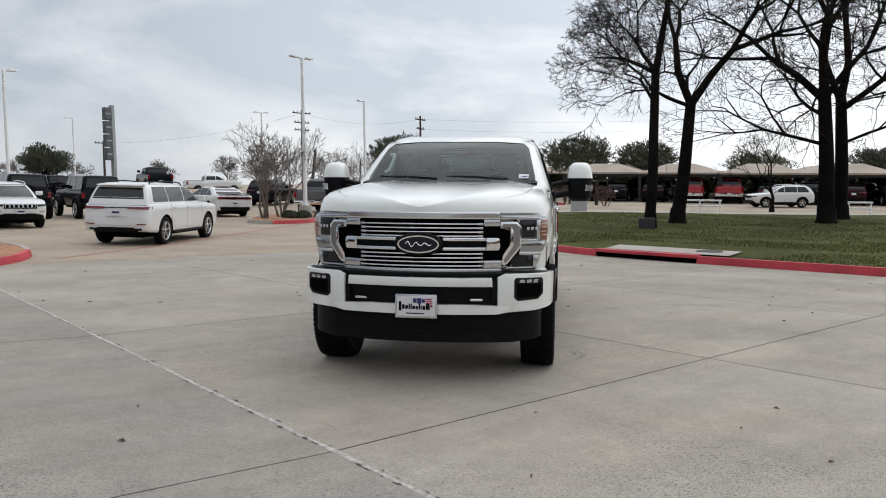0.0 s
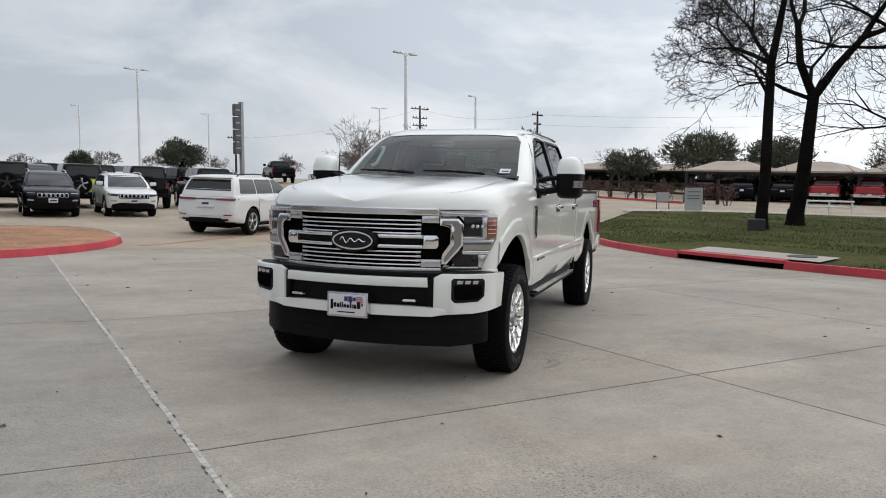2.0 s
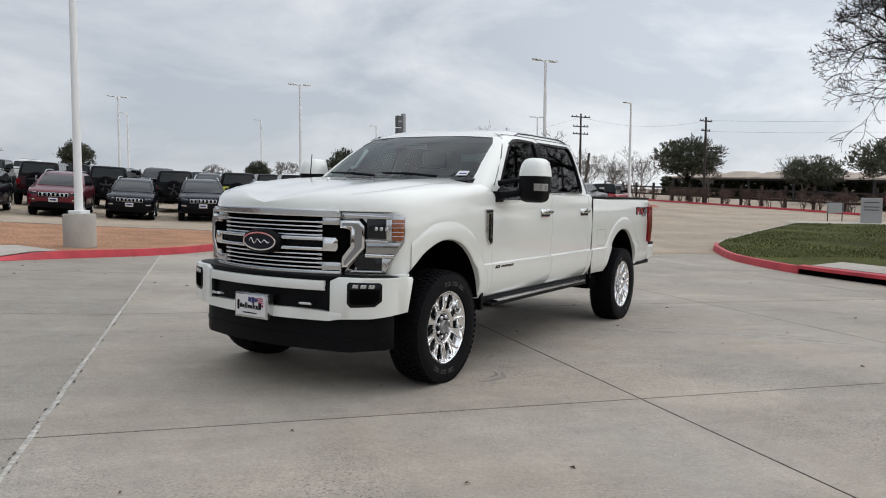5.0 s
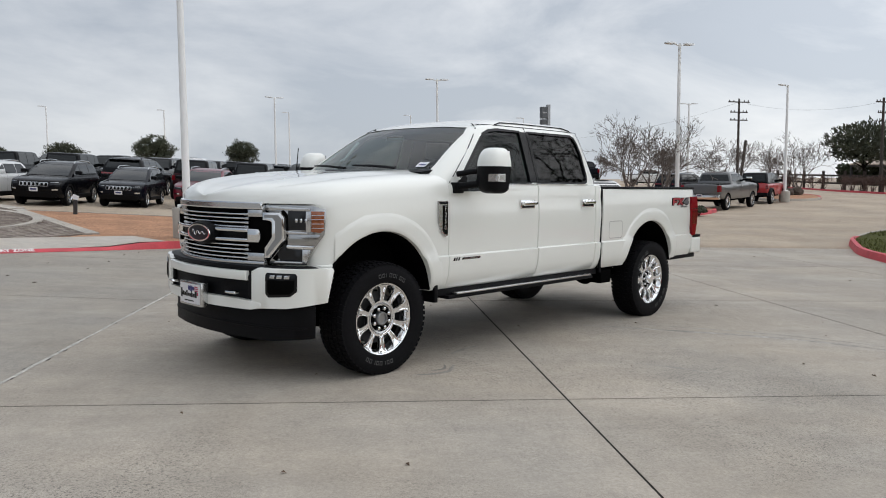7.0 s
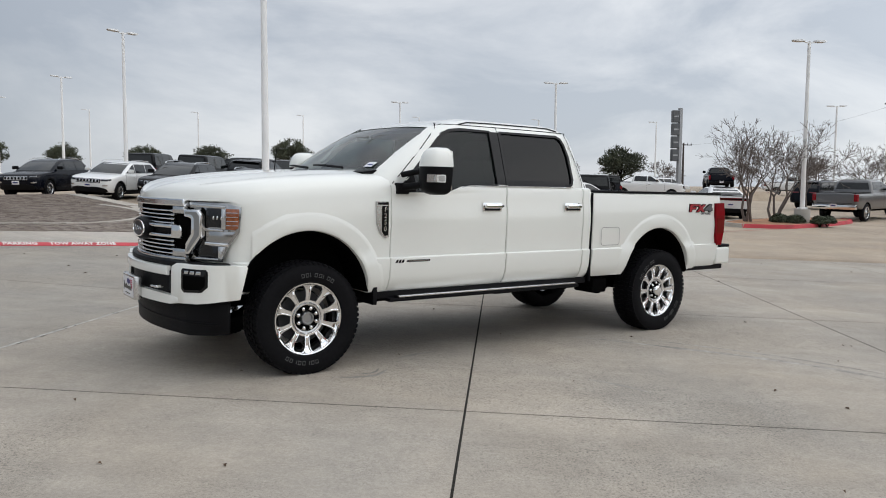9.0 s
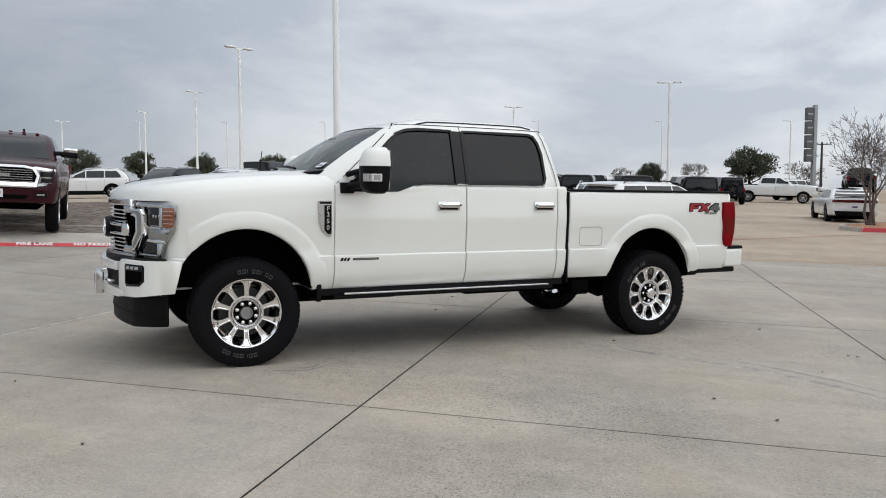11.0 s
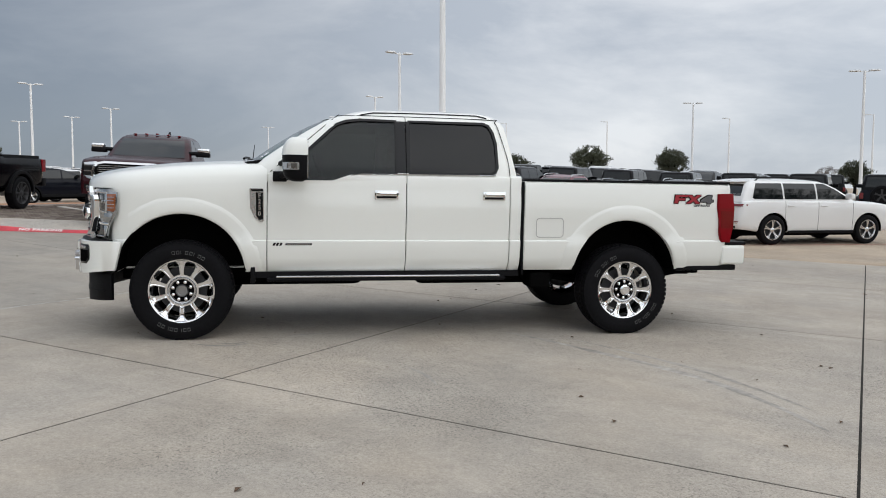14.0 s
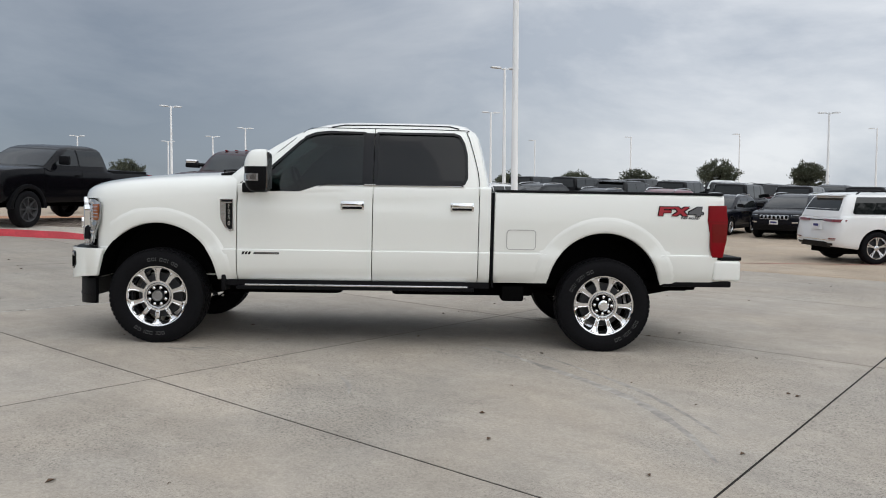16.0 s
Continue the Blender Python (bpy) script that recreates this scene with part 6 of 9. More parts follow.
for sd in (1, -1):
    lo = lambda a, b: (min(sd * a, sd * b), max(sd * a, sd * b))
    mr = tp("door_mirror", boxm(-0.885, -0.765, *lo(0.93, 0.985), 1.385, 1.475, 0.012), BLACK, None, "large black and white towing mirror")
    tp("mirror_sail", side_pane([(-0.765, 1.405), (-0.96, 1.405), (-0.96, 1.56), (-0.85, 1.47)], sd, 0.010, 0.03), BLACK, mr)
    tp("mirror_arm", tubem([(-0.83, sd * 0.965, 1.44), (-0.89, sd * 1.06, 1.455), (-0.93, sd * 1.14, 1.47)], 0.030, 10), BLACK, mr)
    tp("mirror_arm", tubem([(-0.83, sd * 0.95, 1.54), (-0.89, sd * 1.06, 1.565), (-0.93, sd * 1.14, 1.57)], 0.024, 10), BLACK, mr)
    bow = lambda z, xf, xb, y0, y1: [(xb + (xf - xb) * max(math.sin(math.pi * k / 14), 0.0) ** 0.42, sd * ((y0 + y1) / 2 - (y1 - y0) / 2 * math.cos(math.pi * k / 14)), z) for k in range(15)]
    head = [bow(*r) for r in ((1.388, -0.86, -0.93, 1.135, 1.265), (1.396, -0.825, -0.945, 1.112, 1.288), (1.412, -0.795, -0.957, 1.097, 1.304), (1.44, -0.775, -0.962, 1.089, 1.314), (1.50, -0.762, -0.965, 1.085, 1.320), (1.605, -0.760, -0.968, 1.085, 1.324))]
    hd = tp("mirror_housing", outwards(rings_mesh(bmesh.new(), head), sd), BLACK, mr)
    cap = [bow(*r) for r in ((1.607, -0.757, -0.970, 1.083, 1.326), (1.65, -0.762, -0.970, 1.086, 1.322), (1.69, -0.774, -0.967, 1.094, 1.314), (1.722, -0.792, -0.962, 1.106, 1.302), (1.744, -0.815, -0.955, 1.124, 1.284), (1.756, -0.845, -0.945, 1.150, 1.258))]
    tp("mirror_cap", outwards(rings_mesh(bmesh.new(), cap), sd), WHITE, mr, "white mirror cap")
    tp("mirror_lamp", outwards(rings_mesh(bmesh.new(), [[(x, sd * y, z) for x, y in ((-0.765, 1.262), (-0.815, 1.322), (-0.90, 1.327), (-0.90, 1.315), (-0.82, 1.30), (-0.775, 1.25))] for z in (1.485, 1.545)]), sd), SATIN, mr, "clear and chrome mirror lamp")
    tp("mirror_lens", outwards(rings_mesh(bmesh.new(), [[(x, sd * y, z) for x, y in ((-0.80, 1.318), (-0.885, 1.331), (-0.885, 1.322), (-0.80, 1.308))] for z in (1.494, 1.536)]), sd), LAMP_BOX, mr)
    tp("mirror_glass", outwards(boxm(-0.972, -0.968, *lo(1.10, 1.305), 1.42, 1.73), sd), CHROME, mr, "mirror glass", 0)

# -- badges and decals --
for sd in (1, -1):
    bg_o = [(-0.572, 1.325), (-0.688, 1.325), (-0.694, 1.045), (-0.665, 1.035), (-0.615, 1.075), (-0.578, 1.15)]
    bg = tp("wing_badge", prism(bg_o, "y", sd * 0.974, sd * 0.992, bevel=0.003), SATIN, None, "chrome wing badge with a dark panel of lettering")
    tp("badge_panel", prism([(-0.625, 1.290), (-0.684, 1.290), (-0.686, 1.06), (-0.655, 1.055), (-0.628, 1.09)], "y", sd * 0.990, sd * 0.9955), GLOSS_BLACK, bg)
    tp("badge_strip", prism([(-0.59, 1.300), (-0.684, 1.300), (-0.684, 1.318), (-0.585, 1.318)], "y", sd * 0.990, sd * 0.9955), BLACK, bg)
    bm = bmesh.new()
    for ch, z in (("F", 1.262), ("2", 1.212), ("5", 1.160), ("0", 1.108)):
        text_mesh(bm, ch, 0.052, lambda u, v, w, z=z: (-0.656 - sd * v * 0 - (u * sd if sd > 0 else -u) * 1.0, sd * (0.9965 + w), z + v), 0.0015, 0.001)
    tp("badge_lettering", bm, SATIN, bg, "silver letters", 0)
    # bed decal: three slanted letters and a small line of words
    def glyph(polys, x0, w, z0=1.236, h=0.080, edge=False):
        g_ = bmesh.new()
        for q in polys:
            for k, (dx, dz) in enumerate(((-1, -1), (1, -1), (1, 1), (-1, 1)) if edge else ((0, 0),)):
                prism([((-4.51 - x0 - (u + 0.10 * v) * w if sd > 0 else -4.92 + x0 + (u + 0.10 * v) * w) + 0.006 * dx, z0 + v * h + 0.006 * dz) for u, v in q], "y", sd * 0.970, sd * (0.9826 + 0.0001 * k if edge else 0.9838), g_)
        return g_
    F_ = [[(0.0, 0.0), (0.30, 0.0), (0.30, 0.36), (0.82, 0.36), (0.82, 0.60), (0.30, 0.60), (0.30, 0.76), (1.0, 0.76), (1.0, 1.0), (0.0, 1.0)]]
    X_ = [[(0.0, 0.0), (0.30, 0.0), (0.50, 0.30), (0.70, 0.0), (1.0, 0.0), (0.66, 0.5), (1.0, 1.0), (0.70, 1.0), (0.50, 0.70), (0.30, 1.0), (0.0, 1.0), (0.34, 0.5)]]
    N_ = [[(0.55, 0.0), (0.83, 0.0), (0.83, 0.20), (1.0, 0.20), (1.0, 0.42), (0.83, 0.42), (0.83, 1.0), (0.55, 1.0), (0.0, 0.45), (0.0, 0.20), (0.55, 0.20)]]
    dk = tp("bed_decal", glyph(F_, 0.0, 0.130), DECAL_RED, bd, "red and grey bed decal", 0)
    for gl, at, wide in ((F_, 0.0, 0.130), (X_, 0.122, 0.145), (N_, 0.272, 0.130)):
        tp("decal_edge", glyph(gl, at, wide, edge=True), BLACK, dk, "black edge of the letter", 0)
    tp("bed_decal_letter", glyph(X_, 0.122, 0.145), DECAL_RED, dk, "", 0)
    tp("bed_decal_figure", glyph(N_, 0.272, 0.130), DECAL_GREY, dk, "grey figure", 0)
    bm = bmesh.new()
    text_mesh(bm, "OFF ROAD", 0.026, lambda u, v, w: ((-4.80 if sd > 0 else -4.63) - sd * u * 1.35, sd * (0.9815 + w * 0.2), 1.215 + v), 0.001, 0.0015)
    tp("bed_decal_words", bm, DECAL_GREY, dk, "small grey words", 0)
    # door decal: slanted marks and a dark bar
    bm = bmesh.new()
    for k in range(3):
        x = -0.765 - 0.028 * k
        prism([(x, 0.832), (x - 0.02, 0.832), (x - 0.032, 0.858), (x - 0.012, 0.858)], "y", sd * 0.979, sd * 0.9875, bm)
    prism([(-0.872, 0.836), (-1.10, 0.836), (-1.104, 0.854), (-0.878, 0.854)], "y", sd * 0.979, sd * 0.9872, bm)
    dd = tp("door_decal", bm, GLOSS_BLACK, None, "dark door badge with slanted marks", 0)
    bm = bmesh.new()
    for k in range(11):
        x = -0.892 - 0.0185 * k
        prism([(x, 0.841), (x - 0.011, 0.841), (x - 0.011, 0.849), (x, 0.849)], "y", sd * 0.986, sd * 0.9882, bm)
    tp("door_decal_print", bm, SATIN, dd, "row of silver bars", 0)


# -- wheels --
def wheel_at(x, sd, phase):
    yc = 0.868
    prof = [(0.272, -0.105), (0.285, -0.125), (0.33, -0.138), (0.392, -0.136), (0.417, -0.122), (0.4225, -0.105), (0.4225, 0.105), (0.417, 0.122), (0.392, 0.136), (0.33, 0.138), (0.285, 0.125), (0.272, 0.105)]
    ty = tp("wheel", lathe([(r, sd * (yc + h)) for r, h in prof], 56, "y", at=(x, 0, 0.437)), RUBBER, None, "black all-terrain tyre on a chrome rim", 1, False)
    tread = bmesh.new()
    n = 60
    for k in range(n):
        a = 2 * math.pi * k / n
        for j, (y0, y1, sh) in enumerate(((-0.132, -0.082, 0.0), (-0.072, -0.030, 0.5), (-0.020, 0.022, 0.0), (0.032, 0.074, 0.5), (0.084, 0.132, 0.0))):
            aa, half = a + sh * 2 * math.pi / n, 0.036
            q = []
            for rr_ in (0.418, 0.433 if j not in (0, 4) else 0.4305):
                for s2, yy in ((-1, y0), (1, y0), (1, y1), (-1, y1)):
                    t = aa + s2 * half + (0.012 if yy == y1 else -0.012) * (1 if j % 2 else -1)
                    rloc = rr_ - (0.008 if (j == 0 and yy == y0) or (j == 4 and yy == y1) else 0)
                    q.append(tread.verts.new((x + rloc * math.cos(t), sd * (yc + yy), 0.437 + rloc * math.sin(t))))
            for f in ((4, 5, 6, 7), (0, 1, 5, 4), (1, 2, 6, 5), (2, 3, 7, 6), (3, 0, 4, 7)):
                tread.faces.new([q[i] for i in f])
    tp("tread", tread, RUBBER, ty, "", 0, False)
    # plain raised bars where the maker's words stand on the sidewall
    for c0 in (100, 280):
        lt = bmesh.new()
        for k in range(8):
            a0 = radians(c0 + (phase - 90) * 3 - 23 + 6.2 * k)
            for d0, d1, r0, r1 in ((0.0, 0.010, 0.320, 0.350), (0.062, 0.072, 0.320, 0.350), (0.0105, 0.0615, 0.345, 0.350), (0.0105, 0.0615, 0.320, 0.325)):
                if k in (2, 5) and d0 > 0.01:
                    continue
                rings_mesh(lt, [[(x + rr_ * math.cos(a0 + dd), sd * (yc + h), 0.437 + rr_ * math.sin(a0 + dd)) for rr_, h in ((r0, 0.136), (r0, 0.1398), (r1, 0.1394), (r1, 0.134))] for dd in (d0, (d0 + d1) / 2, d1)])
        tp("sidewall_lettering", lt, TYRE_LETTER, ty, "raised grey letter-like bars", 0, False)
    rim = tp("rim", lathe([(0.225, sd * (yc - 0.11)), (0.235, sd * (yc + 0.02)), (0.246, sd * (yc + 0.085)), (0.262, sd * (yc + 0.112)), (0.274, sd * (yc + 0.116)), (0.280, sd * (yc + 0.104)), (0.278, sd * (yc + 0.08))], 56, "y", at=(x, 0, 0.437)), CHROME, ty, "polished chrome rim", 1, False)
    tp("brake_disc", lathe([(0.0, sd * (yc + 0.01)), (0.20, sd * (yc + 0.01)), (0.20, sd * (yc - 0.05))], 32, "y", at=(x, 0, 0.437)), STEEL_DARK, rim, "dark brake disc", 1, False)
    barrel = lathe([(0.112, sd * (yc + 0.050)), (0.117, sd * (yc + 0.078)), (0.125, sd * (yc + 0.086)), (0.138, sd * (yc + 0.086)), (0.142, sd * (yc + 0.05))], 56, "y", at=(x, 0, 0.437))
    tp("inner_ring", barrel, CHROME, rim, "", 1, False)
    for k in range(10):
        a = radians(phase + 36 * k)
        sp = bmesh.new()
        rr2 = []
        for rad, half, out, groove in ((0.118, 0.019, 0.080, 0.000), (0.140, 0.0205, 0.090, 0.003), (0.165, 0.0205, 0.097, 0.010), (0.195, 0.0225, 0.102, 0.015), (0.222, 0.027, 0.105, 0.016), (0.244, 0.038, 0.108, 0.012), (0.258, 0.054, 0.112, 0.005), (0.266, 0.070, 0.114, 0.0)):
            c, s = math.cos(a), math.sin(a)
            ring = []
            for t, o in ((-half, out - 0.030), (-half, out - 0.007), (-half * 0.86, out), (-half * 0.64, out), (-half * 0.46, out - groove), (half * 0.46, out - groove), (half * 0.64, out), (half * 0.86, out), (half, out - 0.007), (half, out - 0.030)):
                rloc = math.sqrt(max(rad * rad - t * t, 1e-6)) if rad > 0.23 else rad
                ring.append((x + rloc * c - t * s, sd * (yc + o), 0.437 + rloc * s + t * c))
            rr2.append(ring)
        rings_mesh(sp, rr2)
        tp("spoke", sp, CHROME, rim, "", 1, False)
    hubp = tp("hub", lathe([(0.0, sd * (yc + 0.058)), (0.098, sd * (yc + 0.058)), (0.102, sd * (yc + 0.082)), (0.112, sd * (yc + 0.084)), (0.120, sd * (yc + 0.060)), (0.112, sd * (yc + 0.02))], 36, "y", at=(x, 0, 0.437)), SATIN, rim, "", 1, False)
    tp("hub_recess", lathe([(0.05, sd * (yc + 0.0585)), (0.05, sd * (yc + 0.061)), (0.096, sd * (yc + 0.061)), (0.096, sd * (yc + 0.0585))], 36, "y", at=(x, 0, 0.437)), DARK, hubp, "dark ring behind the nuts", 1, False)
    capm = [(0.0, 0.092), (0.034, 0.092), (0.038, 0.106), (0.046, 0.106), (0.052, 0.096), (0.054, 0.058)] if x > -2 else [(0.0, 0.135), (0.036, 0.135), (0.050, 0.122), (0.054, 0.07)]
    tp("centre_cap", lathe([(r, sd * (yc + h)) for r, h in capm], 24, "y", at=(x, 0, 0.437)), SATIN_DARK if x > -2 else CHROME, hubp, "", 1, False)
    for k in range(8):
        a = radians(45 * k + 20 + phase)
        tp("wheel_nut", lathe([(0.0, sd * (yc + 0.098)), (0.014, sd * (yc + 0.094)), (0.0185, sd * (yc + 0.058))], 8, "y", at=(x + 0.078 * math.cos(a), 0, 0.437 + 0.078 * math.sin(a))), CHROME, hubp, "", 1, False)


for wx, ph in ((0.0, 90), (-4.060, 72)):
    for sd in (1, -1):
        wheel_at(wx, sd, ph)

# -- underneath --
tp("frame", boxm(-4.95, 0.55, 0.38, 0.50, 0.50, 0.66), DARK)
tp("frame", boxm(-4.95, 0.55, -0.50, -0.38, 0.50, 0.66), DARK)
# floor pan set low, transmission block added: both also deepen the shade beneath
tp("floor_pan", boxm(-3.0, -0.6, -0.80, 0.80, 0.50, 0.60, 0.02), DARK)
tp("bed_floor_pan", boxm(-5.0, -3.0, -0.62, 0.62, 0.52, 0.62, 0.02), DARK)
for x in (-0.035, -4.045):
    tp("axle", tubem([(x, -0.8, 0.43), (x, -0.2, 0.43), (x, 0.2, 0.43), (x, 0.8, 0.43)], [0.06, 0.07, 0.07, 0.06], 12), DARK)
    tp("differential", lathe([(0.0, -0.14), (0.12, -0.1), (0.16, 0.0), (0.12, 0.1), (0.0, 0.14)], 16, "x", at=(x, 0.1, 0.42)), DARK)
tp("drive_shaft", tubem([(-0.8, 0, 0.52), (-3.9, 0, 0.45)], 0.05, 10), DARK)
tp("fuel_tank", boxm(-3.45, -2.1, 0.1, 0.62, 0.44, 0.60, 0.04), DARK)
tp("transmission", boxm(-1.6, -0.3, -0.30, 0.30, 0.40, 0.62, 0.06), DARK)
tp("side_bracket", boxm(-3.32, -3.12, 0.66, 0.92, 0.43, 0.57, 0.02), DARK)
tp("exhaust_tip", tubem([(-4.45, -0.62, 0.56), (-4.98, -0.74, 0.55)], 0.055, 14), STEEL_DARK)
tp("hitch", boxm(-5.2, -5.0, -0.06, 0.06, 0.47, 0.58, 0.01), BLACK)
tp("mud_guard", boxm(-0.62, -0.58, 0.66, 0.96, 0.50, 0.66, 0.01), BLACK)
tp("leaf_spring", tubem([(-3.3, 0.55, 0.52), (-4.05, 0.55, 0.40), (-4.8, 0.55, 0.54)], 0.03, 6), DARK)


# ---- parked vehicles: x ahead, z up, origin on the ground under the middle ----
def arc(cx, cz, r, a0, a1, n=12):
    return [(cx + r * math.cos(radians(a0 + (a1 - a0) * k / n)), cz + r * math.sin(radians(a0 + (a1 - a0) * k / n))) for k in range(n + 1)]


# width, axles, wheel radius, sill; top: height of the body along x; nose, tail: how far the ends draw back at a height;
# cab: height, screen foot, rear end, half width of the greenhouse; posts: where the side glass is parted; pillar: width of the last post
KINDS = {
    "crossover": dict(W=1.86, fx=1.36, rx=-1.35, wr=0.365, sill=0.30, top=[(2.31, 0.86), (2.26, 0.925), (2.1, 0.985), (1.6, 1.06), (1.0, 1.11), (-1.9, 1.14), (-2.2, 1.12), (-2.31, 1.05)],
                      nose=[(0.2, 0.14), (0.42, 0.05), (0.62, 0.0), (0.80, 0.0), (0.95, 0.05), (1.2, 0.09)], tail=[(0.2, 0.12), (0.5, 0.0), (0.85, 0.0), (1.0, 0.03), (1.2, 0.09)],
                      cab=[(1.06, 1.14, -2.22, 0.86), (1.25, 0.82, -2.14, 0.82), (1.40, 0.52, -2.03, 0.765), (1.52, 0.25, -1.90, 0.715), (1.58, 0.02, -1.80, 0.67), (1.62, -0.30, -1.62, 0.58), (1.645, -0.7, -1.3, 0.40)],
                      posts=(-0.02, -0.98), pillar=0.34, blunt=0.0),
    "large_suv": dict(W=1.98, fx=1.545, rx=-1.545, wr=0.405, sill=0.33, top=[(2.60, 0.98), (2.56, 1.06), (2.4, 1.11), (1.9, 1.17), (1.25, 1.20), (-2.2, 1.24), (-2.5, 1.22), (-2.60, 1.12)],
                      nose=[(0.2, 0.16), (0.45, 0.05), (0.65, 0.0), (0.95, 0.0), (1.1, 0.05), (1.3, 0.09)], tail=[(0.2, 0.14), (0.48, 0.02), (0.60, 0.0), (0.80, 0.0), (0.84, 0.03), (1.05, 0.05), (1.25, 0.12)],
                      cab=[(1.15, 1.32, -2.50, 0.905), (1.36, 0.98, -2.42, 0.86), (1.52, 0.70, -2.34, 0.81), (1.65, 0.42, -2.27, 0.755), (1.715, 0.15, -2.20, 0.70), (1.76, -0.2, -2.05, 0.60), (1.785, -0.8, -1.6, 0.42)],
                      posts=(-0.12, -1.18), pillar=0.30, blunt=0.2),
    "boxy_suv": dict(W=1.66, fx=1.47, rx=-1.47, wr=0.41, sill=0.50, top=[(2.08, 1.08), (2.04, 1.16), (1.9, 1.20), (1.3, 1.22), (0.72, 1.24), (-2.05, 1.24)],
                     nose=[(0.3, 0.04), (0.6, 0.0), (1.0, 0.0), (1.25, 0.04)], tail=[(0.3, 0.04), (0.6, 0.0), (1.25, 0.0)],
                     cab=[(1.20, 0.74, -2.03, 0.79), (1.50, 0.58, -2.01, 0.745), (1.72, 0.46, -1.99, 0.71), (1.79, 0.36, -1.97, 0.685), (1.83, 0.15, -1.92, 0.63), (1.85, -0.3, -1.7, 0.45)],
                     posts=(-0.10, -0.98), pillar=0.16, blunt=1.0),
    "pickup": dict(W=2.05, fx=1.95, rx=-1.85, wr=0.425, sill=0.55, top=[(2.93, 1.17), (2.90, 1.26), (2.78, 1.33), (2.2, 1.385), (1.32, 1.42), (1.22, 1.37), (-1.15, 1.37), (-1.20, 1.345), (-2.98, 1.345), (-3.0, 1.30)],
                   nose=[(0.4, 0.10), (0.60, 0.0), (0.90, 0.0), (0.92, 0.04), (1.20, 0.05), (1.4, 0.10)], tail=[(0.4, 0.06), (0.6, 0.0), (1.4, 0.0)],
                   cab=[(1.32, 1.38, -1.18, 0.935), (1.52, 1.06, -1.12, 0.885), (1.70, 0.80, -1.07, 0.835), (1.84, 0.56, -1.03, 0.775), (1.90, 0.36, -0.98, 0.72), (1.945, 0.05, -0.88, 0.62), (1.965, -0.25, -0.6, 0.42)],
                   posts=(0.04,), pillar=0.14, blunt=0.5),
    "sedan": dict(W=1.90, fx=1.525, rx=-1.525, wr=0.365, sill=0.25, top=[(2.52, 0.68), (2.47, 0.77), (2.3, 0.86), (1.9, 0.93), (1.1, 0.99), (-1.9, 1.09), (-2.3, 1.10), (-2.47, 1.07), (-2.52, 1.0)],
                  nose=[(0.15, 0.16), (0.35, 0.04), (0.5, 0.0), (0.7, 0.02), (0.9, 0.10)], tail=[(0.15, 0.10), (0.4, 0.0), (0.75, 0.02), (0.98, 0.0), (1.1, 0.04)],
                  cab=[(0.95, 1.20, -2.08, 0.86), (1.12, 0.82, -1.85, 0.80), (1.26, 0.50, -1.58, 0.72), (1.36, 0.22, -1.32, 0.655), (1.42, -0.05, -1.12, 0.60), (1.455, -0.4, -0.85, 0.48), (1.465, -0.6, -0.75, 0.35)],
                  posts=(-0.08, -0.98), pillar=0.34, blunt=0.1),
}
FRONT_LABEL = {"crossover": "crossover", "large_suv": "large suv", "boxy_suv": "boxy off-road suv", "pickup": "crew cab pickup truck", "sedan": "fastback sedan"}
ROUND_NOSE = [(0.0, 0.30), (0.02, 0.55), (0.07, 0.78), (0.16, 0.90), (0.30, 0.965), (0.48, 0.992)]
BLUNT_NOSE = [(0.0, 0.80), (0.015, 0.88), (0.04, 0.94), (0.08, 0.975), (0.16, 0.992), (0.30, 1.0)]
ROUND_TAIL = [(0.0, 0.62), (0.012, 0.78), (0.05, 0.90), (0.12, 0.955), (0.25, 0.985), (0.42, 1.0)]
BLUNT_TAIL = [(0.0, 0.86), (0.01, 0.92), (0.03, 0.96), (0.07, 0.985), (0.15, 1.0), (0.30, 1.0)]


def blend_rows(a, b, t):
    return [(p[0] * (1 - t) + q[0] * t, p[1] * (1 - t) + q[1] * t) for p, q in zip(a, b)]


def ease(v, rows):
    """Reads a table of rising or falling keys, holding its ends."""
    lo, hi = min(rows[0][0], rows[-1][0]), max(rows[0][0], rows[-1][0])
    return table(min(max(v, lo), hi), rows)


